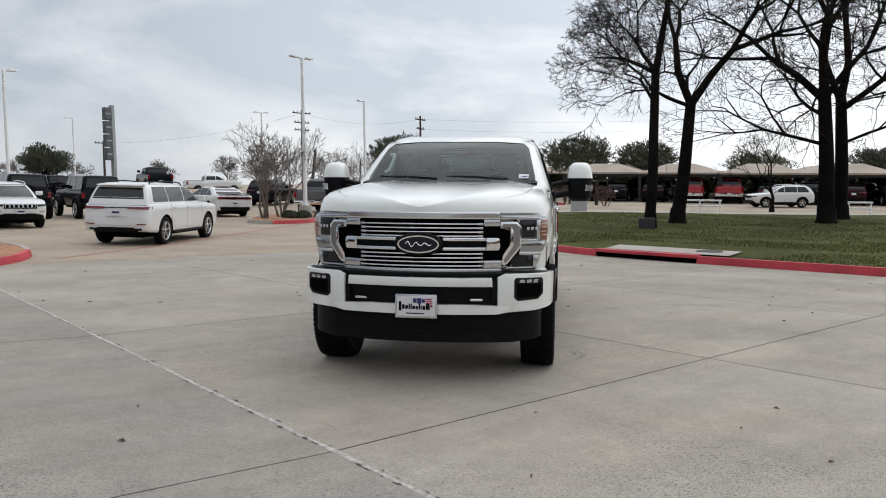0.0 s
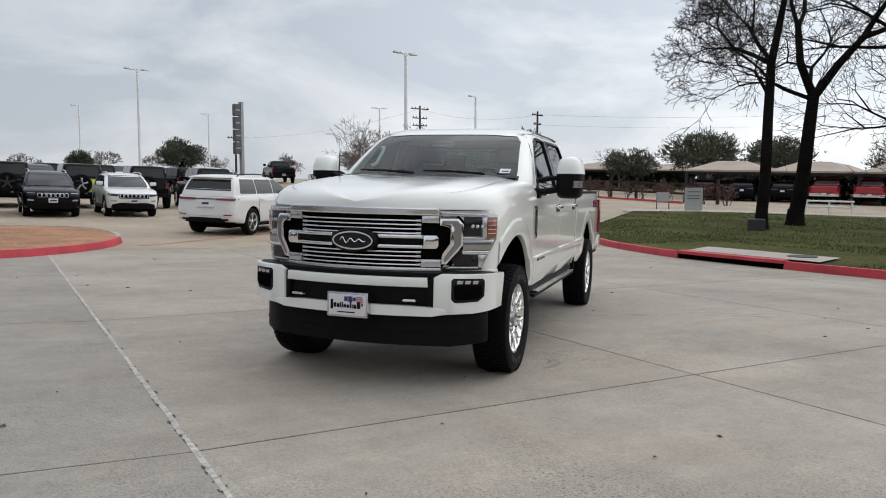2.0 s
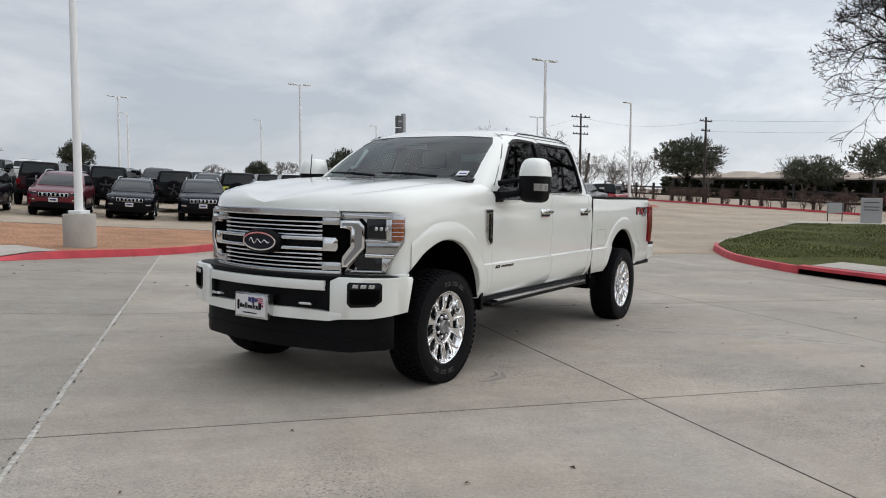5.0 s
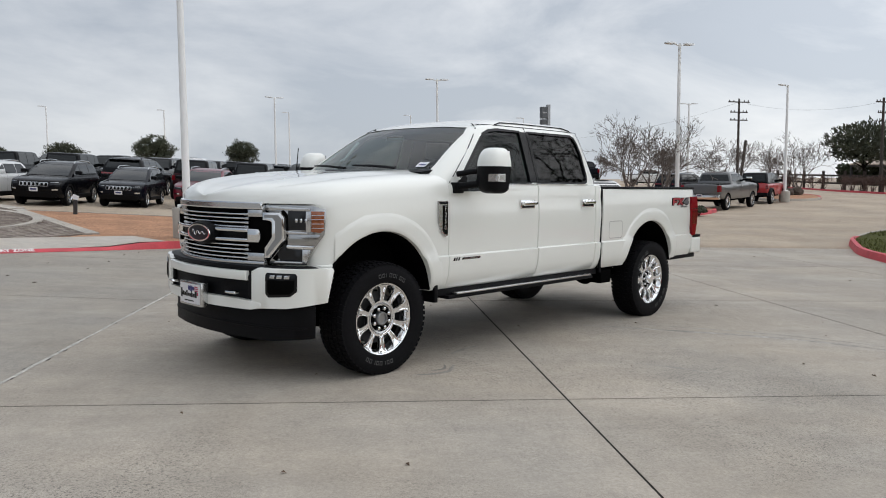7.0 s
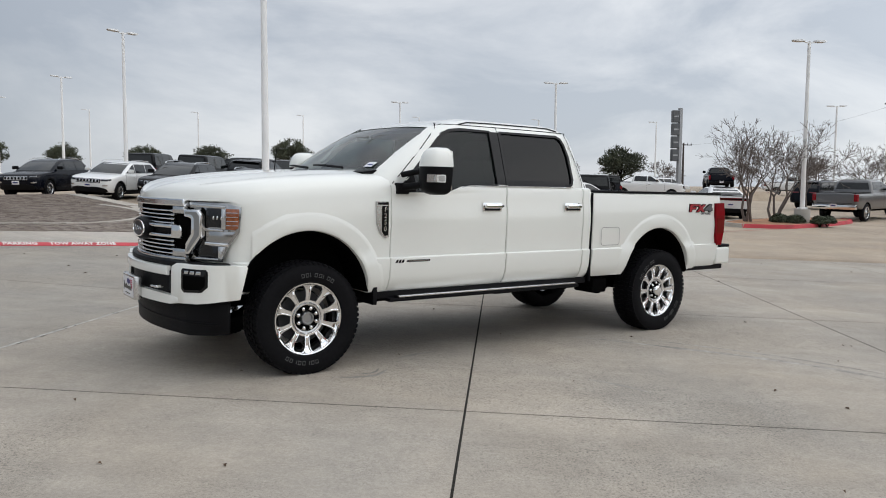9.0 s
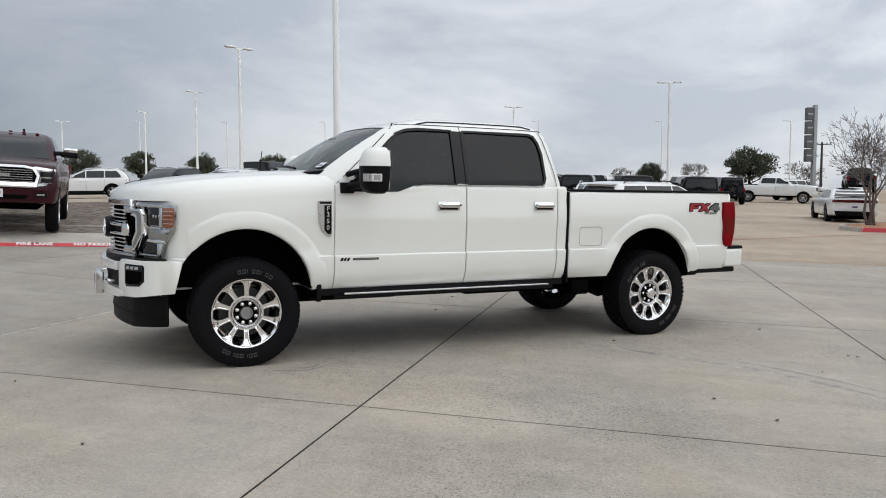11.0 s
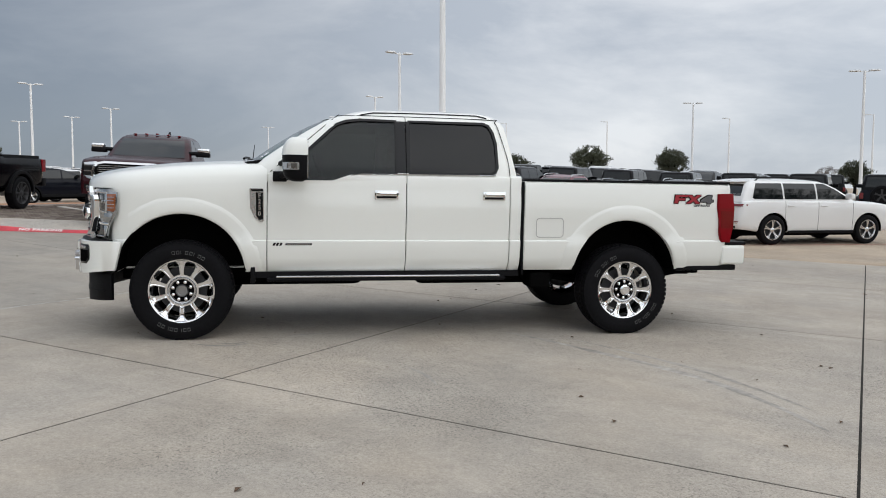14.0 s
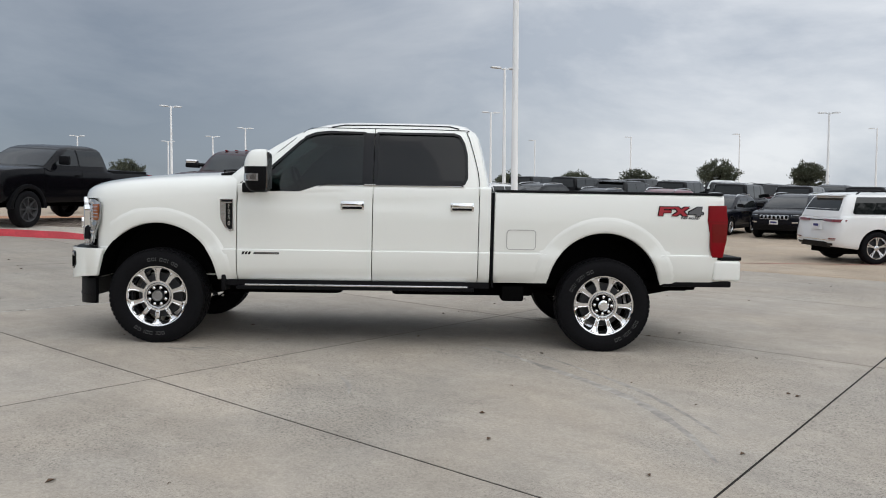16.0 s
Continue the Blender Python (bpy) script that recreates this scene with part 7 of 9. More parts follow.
class Shape:
    """The outer skin of one kind of car: rings along its length, drawn in towards nose and tail."""

    def __init__(self, kind):
        k = self.k = KINDS[kind]
        self.hw, self.xn, self.xt = k["W"] / 2, k["top"][0][0], k["top"][-1][0]
        self.front = blend_rows(ROUND_NOSE, BLUNT_NOSE, k["blunt"])
        self.back = blend_rows(ROUND_TAIL, BLUNT_TAIL, min(1.0, k["blunt"] + 0.2))
        self.mesh = None

    def front_x(self, y, z):
        """The fascia's x at a place across and up."""
        u = min(abs(y) / (self.hw * 0.988), 0.99)
        rows = [(w, d) for d, w in self.front]
        return self.xn - (ease(u, rows) if u > rows[0][0] else 0.0) - ease(z, self.k["nose"])

    def back_x(self, y, z):
        u = min(abs(y) / (self.hw * 0.988), 0.99)
        rows = [(w, d) for d, w in self.back]
        return self.xt + (ease(u, rows) if u > rows[0][0] else 0.0) + ease(z, self.k["tail"])

    def ring(self, x, w):
        k, hw = self.k, self.hw * w
        zt, zs = ease(x, k["top"]), k["sill"]
        if x > k["fx"] + 0.3:
            zs += 0.06 * (x - k["fx"] - 0.3)
        if x < k["rx"] - 0.3:
            zs += 0.12 * (k["rx"] - 0.3 - x)
        sh = zt - 0.035
        d = sh - zs
        half = [(0.72, zs), (0.94, zs + 0.012), (0.978, zs + 0.06), (0.988, zs + 0.16), (0.998, zs + 0.45 * d), (1.0, zs + 0.62 * d), (0.992, zs + 0.78 * d), (0.982, sh - 0.05), (0.962, sh - 0.015), (0.92, sh), (0.72, zt - 0.008), (0.38, zt), (0.0, zt + 0.006)]
        pts = [(hw * a, z) for a, z in half] + [(-hw * a, z) for a, z in half[-2::-1]]
        out = []
        for y, z in pts:
            px = x
            if x > k["fx"]:
                px = k["fx"] + (x - k["fx"]) * (1 - ease(z, k["nose"]) / (self.xn - k["fx"]))
            if x < k["rx"]:
                px = k["rx"] + (x - k["rx"]) * (1 - ease(z, k["tail"]) / (k["rx"] - self.xt))
            out.append((px, y, z))
        return out

    def body(self):
        """The carved skin, made once for each kind."""
        if self.mesh is None:
            k = self.k
            st = [(self.xt + d, w) for d, w in self.back]
            inner = [self.xt + 0.42 + (self.xn - 0.48 - self.xt - 0.42) * q / 12 for q in range(1, 12)]
            inner += [x for x, z in k["top"] if self.xt + 0.45 < x < self.xn - 0.5]
            st += [(x, 1.0) for x in sorted(set(inner))] + [(self.xn - d, w) for d, w in self.front[::-1]]
            bm = rings_mesh(bmesh.new(), [self.ring(x, w) for x, w in st])
            ra = k["wr"] * 1.16
            cut = [prism(arc(ax, k["wr"], ra, 0, 360, 40)[:-1], "y", s * (self.hw - 0.34), s * (self.hw + 0.3)) for ax in (k["fx"], k["rx"]) for s in (1, -1)]
            bm = carve(bm, cut)
            self.mesh = bpy.data.meshes.new("body")
            bm.to_mesh(self.mesh)
            bm.free()
        bm = bmesh.new()
        bm.from_mesh(self.mesh)
        return bm


SHAPES = {}


def wrapped(poly, at, off, thick, axis=1, step=0.10):
    """A polygon of (y, z) laid on a skin whose x is at(y, z); off and thick push it outwards along axis."""
    b = prism(poly, "x", 0.0, 1.0)
    ys = [p[0] for p in poly]
    c = math.ceil(min(ys) / step + 1e-6) * step
    while c < max(ys) - 1e-6:
        bmesh.ops.bisect_plane(b, geom=b.verts[:] + b.edges[:] + b.faces[:], plane_co=(0, c, 0), plane_no=(0, 1, 0))
        c += step
    zs = [p[1] for p in poly]
    c = math.ceil(min(zs) / 0.09 + 1e-6) * 0.09
    while c < max(zs) - 1e-6:
        bmesh.ops.bisect_plane(b, geom=b.verts[:] + b.edges[:] + b.faces[:], plane_co=(0, 0, c), plane_no=(0, 0, 1))
        c += 0.09
    for v in b.verts:
        v.co.x = at(v.co.y, v.co.z) + axis * (off + thick * v.co.x)
    return b


def spoked_wheel(c, ax, s, wr, hw, rim, spokes, far, dark_back):
    yw = s * (hw - 0.125)
    ty = part("wheel", lathe([(wr * 0.66, yw - s * 0.10), (wr * 0.74, yw - s * 0.120), (wr * 0.93, yw - s * 0.114), (wr * 0.985, yw - s * 0.095), (wr, yw - s * 0.07), (wr, yw + s * 0.07), (wr * 0.985, yw + s * 0.095), (wr * 0.93, yw + s * 0.114), (wr * 0.74, yw + s * 0.120), (wr * 0.66, yw + s * 0.10)], 32, "y", at=(ax, 0, wr)), RUBBER, c, "", 1)
    part("rim", lathe([(wr * 0.0, yw + s * 0.02), (wr * 0.55, yw + s * 0.02), (wr * 0.60, yw + s * 0.085), (wr * 0.655, yw + s * 0.112), (wr * 0.675, yw + s * 0.10)], 32, "y", at=(ax, 0, wr)), dark_back, ty, "", 1)
    sp = bmesh.new()
    for q in range(spokes):
        for tw in ((-0.11, 0.11) if spokes < 7 else (0.0,)):
            a = 2 * math.pi * q / spokes + math.pi / 2
            rows = []
            for rad, h, o in ((0.10, 0.030, 0.085), (0.35, 0.020, 0.098), (0.56, 0.022, 0.104), (0.645, 0.030, 0.112)):
                ang = a + tw * (0.3 + rad * 1.3)
                cx, cz = ax + wr * rad * math.cos(ang), wr + wr * rad * math.sin(ang)
                rows.append([(cx - t * math.sin(ang), yw + s * (o - e), cz + t * math.cos(ang)) for t, e in ((-h, 0.035), (-h * 0.7, 0.0), (h * 0.7, 0.0), (h, 0.035))])
            rings_mesh(sp, rows)
    lathe([(wr * 0.0, yw + s * 0.108), (wr * 0.10, yw + s * 0.106), (wr * 0.16, yw + s * 0.092), (wr * 0.17, yw + s * 0.06)], 16, "y", sp, (ax, 0, wr))
    lathe([(wr * 0.60, yw + s * 0.088), (wr * 0.635, yw + s * 0.115), (wr * 0.672, yw + s * 0.115), (wr * 0.68, yw + s * 0.10)], 32, "y", sp, (ax, 0, wr))
    part("spokes", sp, rim, ty, "", 1)


def car(kind, paint, m, label, group="cars parked in the lot", look_="jeep", rim=None, flares=None, far=False):
    """A parked vehicle with its panels, glass, lamps, wheels and trim."""
    k = KINDS[kind]
    sh = SHAPES.setdefault(kind, Shape(kind))
    hw, wr, sill, fx, rx, xn, xt = sh.hw, k["wr"], k["sill"], k["fx"], k["rx"], sh.xn, sh.xt
    ra = wr * 1.16
    body_paint = PAINTS[paint]
    c = thing({"pickup": "pickup_truck", "sedan": "car"}.get(kind, "suv"), m, label, {"pickup": "pickup truck", "sedan": "car"}.get(kind, "suv"), group)
    part("body", sh.body(), body_paint, c, "", 1)
    front, back = sh.front_x, sh.back_x

    def on_front(name, poly, material, off=0.004, thick=0.012, parent=None, lab=""):
        return part(name, wrapped(poly, front, off, thick), material, parent or c, lab, 0)

    def on_back(name, poly, material, off=0.004, thick=0.012, parent=None, lab=""):
        return part(name, wrapped(poly, back, off, thick, -1), material, parent or c, lab, 0)

    # greenhouse
    cab_ = k["cab"]
    bow = 0.10 if kind != "boxy_suv" else 0.03
    roof_paint = PAINTS["black"] if kind == "boxy_suv" else body_paint
    part("cabin", rings_mesh(bmesh.new(), [cab_ring(z, xf, xr, w, bow) for z, xf, xr, w in cab_]), roof_paint, c, "", 1)
    col = lambda i: [(r[0], r[i]) for r in cab_]
    zb, zr = ease(fx - 0.6, k["top"]) + 0.012, cab_[3][0] + 0.5 * (cab_[4][0] - cab_[3][0])
    zs_ = [zb + (zr - zb) * q / 6 for q in range(7)]
    glass = bmesh.new()
    rings_mesh(glass, [[(ease(z, col(1)) - bow * (y / ease(z, col(3))) ** 2 + 0.006, y, z + 0.004) for y in [ease(z, col(3)) * 0.86 * (q / 6 - 1) for q in range(13)]] for z in [zb - 0.01, *zs_[1:]]], False, False)
    part("windscreen", glass, GLASS_CAR, c, "", 2)
    z0 = zb + (0.10 if kind in ("large_suv", "crossover", "boxy_suv") else 0.05)
    glass = bmesh.new()
    rings_mesh(glass, [[(ease(z, col(2)) - 0.014 + 0.012 * abs(q / 6 - 1), (ease(z, col(3)) - 0.12) * (q / 6 - 1), z) for q in range(13)] for z in [z0 + (zr + 0.02 - z0) * q / 5 for q in range(6)]], False, False)
    part("rear_window", glass, GLASS_CAR, c, "", 2)
    lower = zb + 0.02
    edge = [(ease(z, col(1)) - bow - 0.13, z) for z in [lower + (zr - 0.02 - lower) * q / 6 for q in range(7)]]
    rear = [(ease(z, col(2)) + k["pillar"] - (0.10 * (z - lower) if kind in ("crossover", "large_suv") else 0.0), z) for z in [zr - 0.02 + (lower + 0.03 - zr + 0.02) * q / 6 for q in range(7)]]
    gl = [*edge, *rear, (rear[-1][0] + 0.06, lower)]
    edges = [99.0, *k["posts"], -99.0]
    for s in (1, -1):
        for a, b in zip(edges, edges[1:]):
            w = prism(gl, "y", 0.0, 0.010)
            for cutx, sign in ((a - 0.028, 1), (b + 0.028, -1)):
                if abs(cutx) < 50:
                    bmesh.ops.bisect_plane(w, geom=w.verts[:] + w.edges[:] + w.faces[:], plane_co=(cutx, 0, 0), plane_no=(sign, 0, 0), clear_outer=True)
                    bmesh.ops.holes_fill(w, edges=w.edges)
            for zc in [r[0] for r in cab_[1:4]]:
                bmesh.ops.bisect_plane(w, geom=w.verts[:] + w.edges[:] + w.faces[:], plane_co=(0, 0, zc), plane_no=(0, 0, 1))
            for v in w.verts:
                v.co.y = s * (ease(v.co.z, col(3)) + 0.007 - v.co.y)
            part("side_window", w, GLASS_CAR, c)
        # shut lines, handles, mirrors
        for dx in () if far else (*k["posts"], fx - ra - 0.06):
            prof = [(y, z) for q, y, z in sh.ring(dx, 1.0)[2:9]]
            part("door_gap", rings_mesh(bmesh.new(), [[(dx - 0.005, s * (y + 0.0015), z), (dx + 0.005, s * (y + 0.0015), z), (dx + 0.005, s * (y - 0.03), z), (dx - 0.005, s * (y - 0.03), z)] for y, z in prof]), DARK, c)
        zh = ease(0, k["top"]) - 0.17
        for dx in () if far else k["posts"]:
            part("door_handle", boxm(dx + 0.06, dx + 0.27, min(s * (hw - 0.03), s * (hw + 0.022)), max(s * (hw - 0.03), s * (hw + 0.022)), zh, zh + 0.035, 0.010), SATIN if look_ == "ram" else body_paint, c)
        mx = ease(lower, col(1)) - bow - 0.26
        if look_ == "ram" and not far:
            mr = part("door_mirror", tubem([(mx + 0.02, s * (hw - 0.22), lower + 0.09), (mx + 0.02, s * (hw + 0.10), lower + 0.10)], 0.045, 8), BLACK, c, "", 1)
            part("mirror_housing", boxm(mx - 0.10, mx + 0.09, min(s * (hw - 0.04), s * (hw + 0.28)), max(s * (hw - 0.04), s * (hw + 0.28)), lower + 0.015, lower + 0.125, 0.035, 3), BLACK, mr, "", 1)
            part("mirror_cap", boxm(mx - 0.10, mx + 0.10, min(s * (hw + 0.0), s * (hw + 0.275)), max(s * (hw + 0.0), s * (hw + 0.275)), lower + 0.120, lower + 0.215, 0.035, 3), CHROME, mr, "", 1)
        else:
            part("door_mirror", boxm(mx - 0.07, mx + 0.07, min(s * (hw - 0.06), s * (hw + 0.19)), max(s * (hw - 0.06), s * (hw + 0.19)), lower + 0.02, lower + (0.17 if kind != "pickup" else 0.24), 0.045, 2), body_paint if paint == "white" and kind != "boxy_suv" else BLACK, c, "", 1)
        # wheels
        for ax in (fx, rx):
            spoked_wheel(c, ax, s, wr, hw + (0.13 if kind == "boxy_suv" else 0.05 if flares else 0.0), rim or SATIN, 5 if kind != "pickup" else 8, far, STEEL_DARK)
            if kind in ("boxy_suv", "crossover") or flares:
                out = 0.13 if kind == "boxy_suv" else 0.055 if flares else 0.006
                wide = 0.09 if kind != "crossover" else 0.055
                part("wing_flare", rings_mesh(bmesh.new(), [[(ax + r * math.cos(a), s * y, wr + r * math.sin(a)) for r, y in ((ra + wide, hw - 0.06), (ra + wide - 0.012, hw + out * 0.85), (ra + 0.01, hw + out), (ra - 0.012, hw + out - 0.01), (ra - 0.012, hw - 0.06))] for a in [radians((2 if kind != "boxy_suv" else 12) + (176 if kind != "boxy_suv" else 156) * q / 16) for q in range(17)]]), BLACK, c, "", 1)
            if far:
                continue
            well = lathe([(0.0, s * (hw - 0.335)), (ra - 0.004, s * (hw - 0.335)), (ra - 0.004, s * (hw - 0.025))], 28, "y", at=(ax, 0, wr))
            bmesh.ops.bisect_plane(well, geom=well.verts[:] + well.edges[:] + well.faces[:], plane_co=(0, 0, sill + 0.03), plane_no=(0, 0, -1), clear_outer=True)
            part("wheel_well", well, DARK, c)
        if kind in ("crossover", "large_suv"):
            yr = ease(zr, col(3)) - 0.06
            part("roof_rail", tubem([(0.15, s * yr, zr + 0.03), (-0.05, s * (yr - 0.01), zr + 0.115), (-0.9, s * (yr - 0.02), zr + 0.14), (xt + 0.75, s * (yr - 0.02), zr + 0.115), (xt + 0.62, s * (yr - 0.01), zr + 0.03)], 0.020, 6), SATIN if look_ == "jeep" else BLACK, c, "", 1)
            part("sill_cladding", boxm(rx + ra + 0.02, fx - ra - 0.02, min(s * (hw - 0.08), s * (hw + 0.003)), max(s * (hw - 0.08), s * (hw + 0.003)), sill - 0.015, sill + (0.13 if kind == "crossover" else 0.06), 0.012), BLACK, c)
    # front
    if look_ == "ram":
        zg0, zg1, gy = 0.905, 1.225, 0.63
        sur = on_front("grille_surround", [(-gy - 0.05, zg0 - 0.03), (gy + 0.05, zg0 - 0.03), (gy + 0.10, 1.10), (gy + 0.02, zg1 + 0.02), (gy - 0.14, zg1 + 0.055), (-gy + 0.14, zg1 + 0.055), (-gy - 0.02, zg1 + 0.02), (-gy - 0.10, 1.10)], CHROME if paint != "black" else GLOSS_BLACK, 0.0, 0.035, None, "chrome grille surround" if paint != "black" else "")
        on_front("grille_field", [(-gy + 0.0, zg0 + 0.005), (gy - 0.0, zg0 + 0.005), (gy + 0.055, 1.09), (gy - 0.02, zg1 - 0.012), (gy - 0.15, zg1 + 0.012), (-gy + 0.15, zg1 + 0.012), (-gy + 0.02, zg1 - 0.012), (-gy - 0.055, 1.09)], DARK, 0.030, 0.009, sur)
        for q in () if far else range(7):
            z = zg0 + 0.035 + 0.042 * q
            on_front("grille_bar", [(-gy + 0.02, z - 0.006), (gy - 0.02, z - 0.006), (gy - 0.02, z + 0.006), (-gy + 0.02, z + 0.006)], SATIN, 0.036, 0.018, sur)
        on_front("grille_emblem", [(-0.25, 1.07), (0.25, 1.07), (0.25, 1.125), (-0.25, 1.125)], SATIN, 0.045, 0.02, sur, "plain silver emblem bar")
        on_front("bumper_face", [(-0.93, 0.60), (0.93, 0.60), (0.96, 0.85), (-0.96, 0.85)], body_paint, 0.01, 0.05)
        on_front("bumper_intake", [(-0.50, 0.66), (0.50, 0.66), (0.56, 0.74), (-0.56, 0.74)], DARK, 0.045, 0.022)
        for s in (1, -1):
            fl = lambda q: [(s * a, b) for a, b in q][::s]
            hl = on_front("headlamp", fl([(gy + 0.06, 0.90), (0.93, 0.93), (0.985, 1.03), (0.985, 1.19), (gy + 0.02, 1.235), (gy + 0.11, 1.10)]), LAMP_BOX, 0.002, 0.022)
            on_front("headlamp_lens", fl([(gy + 0.11, 1.08), (0.95, 1.08), (0.95, 1.17), (gy + 0.09, 1.185)]), LENS_DARK, 0.018, 0.010, hl)
            on_front("headlamp_lens", fl([(gy + 0.11, 0.965), (0.93, 0.975), (0.945, 1.055), (gy + 0.125, 1.055)]), LENS_DARK, 0.018, 0.010, hl)
            on_front("headlamp_brow", fl([(gy - 0.02, 1.238), (gy + 0.05, 1.212), (0.985, 1.192), (0.985, 1.225), (gy + 0.02, 1.268)]), CHROME if paint != "black" else GLOSS_BLACK, 0.0, 0.028, hl)
            far or on_front("fog_lamp", fl([(0.66, 0.70), (0.86, 0.71), (0.86, 0.80), (0.66, 0.79)]), BLACK, 0.05, 0.015)
            far or on_front("fog_led", fl([(0.69, 0.735), (0.82, 0.74), (0.82, 0.765), (0.69, 0.76)]), SATIN, 0.063, 0.008)
    elif look_ == "boxy":
        for q in range(7):
            y = -0.36 + 0.12 * q
            on_front("grille_slot", [(y - 0.028, 0.84), (y + 0.028, 0.84), (y + 0.028, 1.08), (y - 0.028, 1.08)], DARK, 0.003, 0.008)
        on_front("bumper_face", [(-0.80, 0.50), (0.80, 0.50), (0.80, 0.72), (-0.80, 0.72)], BLACK, 0.02, 0.12)
        for s in (1, -1):
            part("headlamp", lathe([(0.0, xn + 0.03), (0.085, xn + 0.025), (0.098, xn - 0.03)], 18, "x", at=(0, s * 0.58, 0.98)), SATIN, c)
    else:
        hi = ease(xn - 0.05, k["top"])
        zg1 = hi - (0.045 if kind != "pickup" else 0.05)
        gh = 0.15 if kind != "pickup" else 0.24
        gy = 0.50 if kind != "pickup" else 0.60
        gf = on_front("grille", [(-gy - 0.03, zg1 - gh - 0.02), (gy + 0.03, zg1 - gh - 0.02), (gy + 0.03, zg1 + 0.01), (-gy - 0.03, zg1 + 0.01)], BLACK, 0.0, 0.010)
        for q in range(7) if kind != "sedan" and look_ == "jeep" else ():
            y = -gy + gy * 2 * (q + 0.5) / 7
            r_ = gy / 7.6
            sl = on_front("grille_slot", [(y - r_, zg1 - gh + 0.015), (y - r_ * 0.7, zg1 - gh), (y + r_ * 0.7, zg1 - gh), (y + r_, zg1 - gh + 0.015), (y + r_, zg1 - 0.015), (y + r_ * 0.7, zg1), (y - r_ * 0.7, zg1), (y - r_, zg1 - 0.015)], SATIN, 0.004, 0.016, gf)
            far or on_front("slot_hole", [(y - r_ * 0.66, zg1 - gh + 0.016), (y + r_ * 0.66, zg1 - gh + 0.016), (y + r_ * 0.66, zg1 - 0.016), (y - r_ * 0.66, zg1 - 0.016)], DARK, 0.014, 0.009, sl)
        lo = sill + 0.02
        on_front("lower_fascia", [(-hw * 0.86, lo + 0.06), (-hw * 0.74, lo), (hw * 0.74, lo), (hw * 0.86, lo + 0.06), (hw * 0.80, lo + 0.17), (hw * 0.5, lo + 0.23), (-hw * 0.5, lo + 0.23), (-hw * 0.80, lo + 0.17)], BLACK, 0.0, 0.014)
        for s in (1, -1):
            fl = lambda q: [(s * a, b) for a, b in q][::s]
            on_front("headlamp", fl([(gy + 0.05, zg1 - 0.09), (hw * 0.90, zg1 - 0.075), (hw * 0.955, zg1 - 0.02), (hw * 0.93, zg1 + 0.015), (gy + 0.05, zg1 + 0.0)]), LENS_DARK, 0.003, 0.012)
            far or on_front("fog_lamp", fl([(hw * 0.66, lo + 0.27), (hw * 0.86, lo + 0.28), (hw * 0.87, lo + 0.335), (hw * 0.66, lo + 0.325)]), SATIN if kind != "sedan" else BLACK, 0.002, 0.012)
            far or on_front("lamp_strip", fl([(gy + 0.07, zg1 - 0.01), (hw * 0.88, zg1 + 0.0), (hw * 0.88, zg1 + 0.01), (gy + 0.07, zg1 + 0.0)]), SATIN, 0.013, 0.006)
    pz = sill + (0.24 if kind != "pickup" else 0.14)
    fp = on_front("front_plate", [(-0.15, pz), (0.15, pz), (0.15, pz + 0.15), (-0.15, pz + 0.15)], PLATE, 0.07 if look_ == "ram" else 0.02, 0.012)
    far or on_front("plate_print", [(-0.11, pz + 0.05), (0.11, pz + 0.05), (0.11, pz + 0.11), (-0.11, pz + 0.11)], PLATE_BLUE, 0.083 if look_ == "ram" else 0.033, 0.002, fp)
    # back
    rpz = {"large_suv": 0.86, "crossover": 0.80, "pickup": 0.68, "sedan": 0.60, "boxy_suv": 0.62}[kind]
    if kind == "sedan":
        tl = on_back("tail_lamp", [(-0.86, 0.86), (0.86, 0.86), (0.88, 0.92), (0.82, 0.98), (-0.82, 0.98), (-0.88, 0.92)], RED_LENS_DARK, 0.0, 0.014)
        on_back("lamp_inner", [(-0.70, 0.895), (0.70, 0.895), (0.70, 0.945), (-0.70, 0.945)], GLOSS_BLACK, 0.012, 0.006, tl)
        on_back("diffuser", [(-0.70, 0.30), (0.70, 0.30), (0.78, 0.50), (-0.78, 0.50)], BLACK, 0.0, 0.015)
        part("spoiler", prism([(-2.22, 1.13), (-2.46, 1.15), (-2.50, 1.135), (-2.24, 1.105)], "y", -0.78, 0.78, bevel=0.006), GLOSS_BLACK, c, "black boot spoiler")
    elif kind == "pickup":
        rb = part("rear_bumper", boxm(xt - 0.10, xt + 0.10, -hw + 0.03, hw - 0.03, 0.58, 0.80, 0.03), CHROME if paint not in ("black", "grey") else BLACK, c, "", 1)
        part("bumper_step", boxm(xt - 0.105, xt + 0.02, -0.5, 0.5, 0.79, 0.812, 0.006), BLACK, rb)
        on_back("tailgate_line", [(-0.80, 0.86), (0.80, 0.86), (0.80, 0.872), (-0.80, 0.872)], DARK, 0.0, 0.006)
        for s in (1, -1):
            part("tail_lamp", boxm(xt - 0.012, xt + 0.17, min(s * (hw - 0.17), s * (hw + 0.004)), max(s * (hw - 0.17), s * (hw + 0.004)), 0.96, 1.29, 0.02), RED_LENS, c)
        part("bed_cover", boxm(-2.9, -1.24, -hw + 0.12, hw - 0.12, 1.30, 1.375, 0.01), BLACK, c)
        for yy in (-0.5, -0.25, 0.0, 0.25, 0.5) if look_ == "ram" and paint == "maroon" else ():
            part("roof_marker", boxm(0.14, 0.25, yy - 0.035, yy + 0.035, 1.945 - 0.05 * abs(yy), 1.980 - 0.05 * abs(yy), 0.012), RED_LENS_DARK, c)
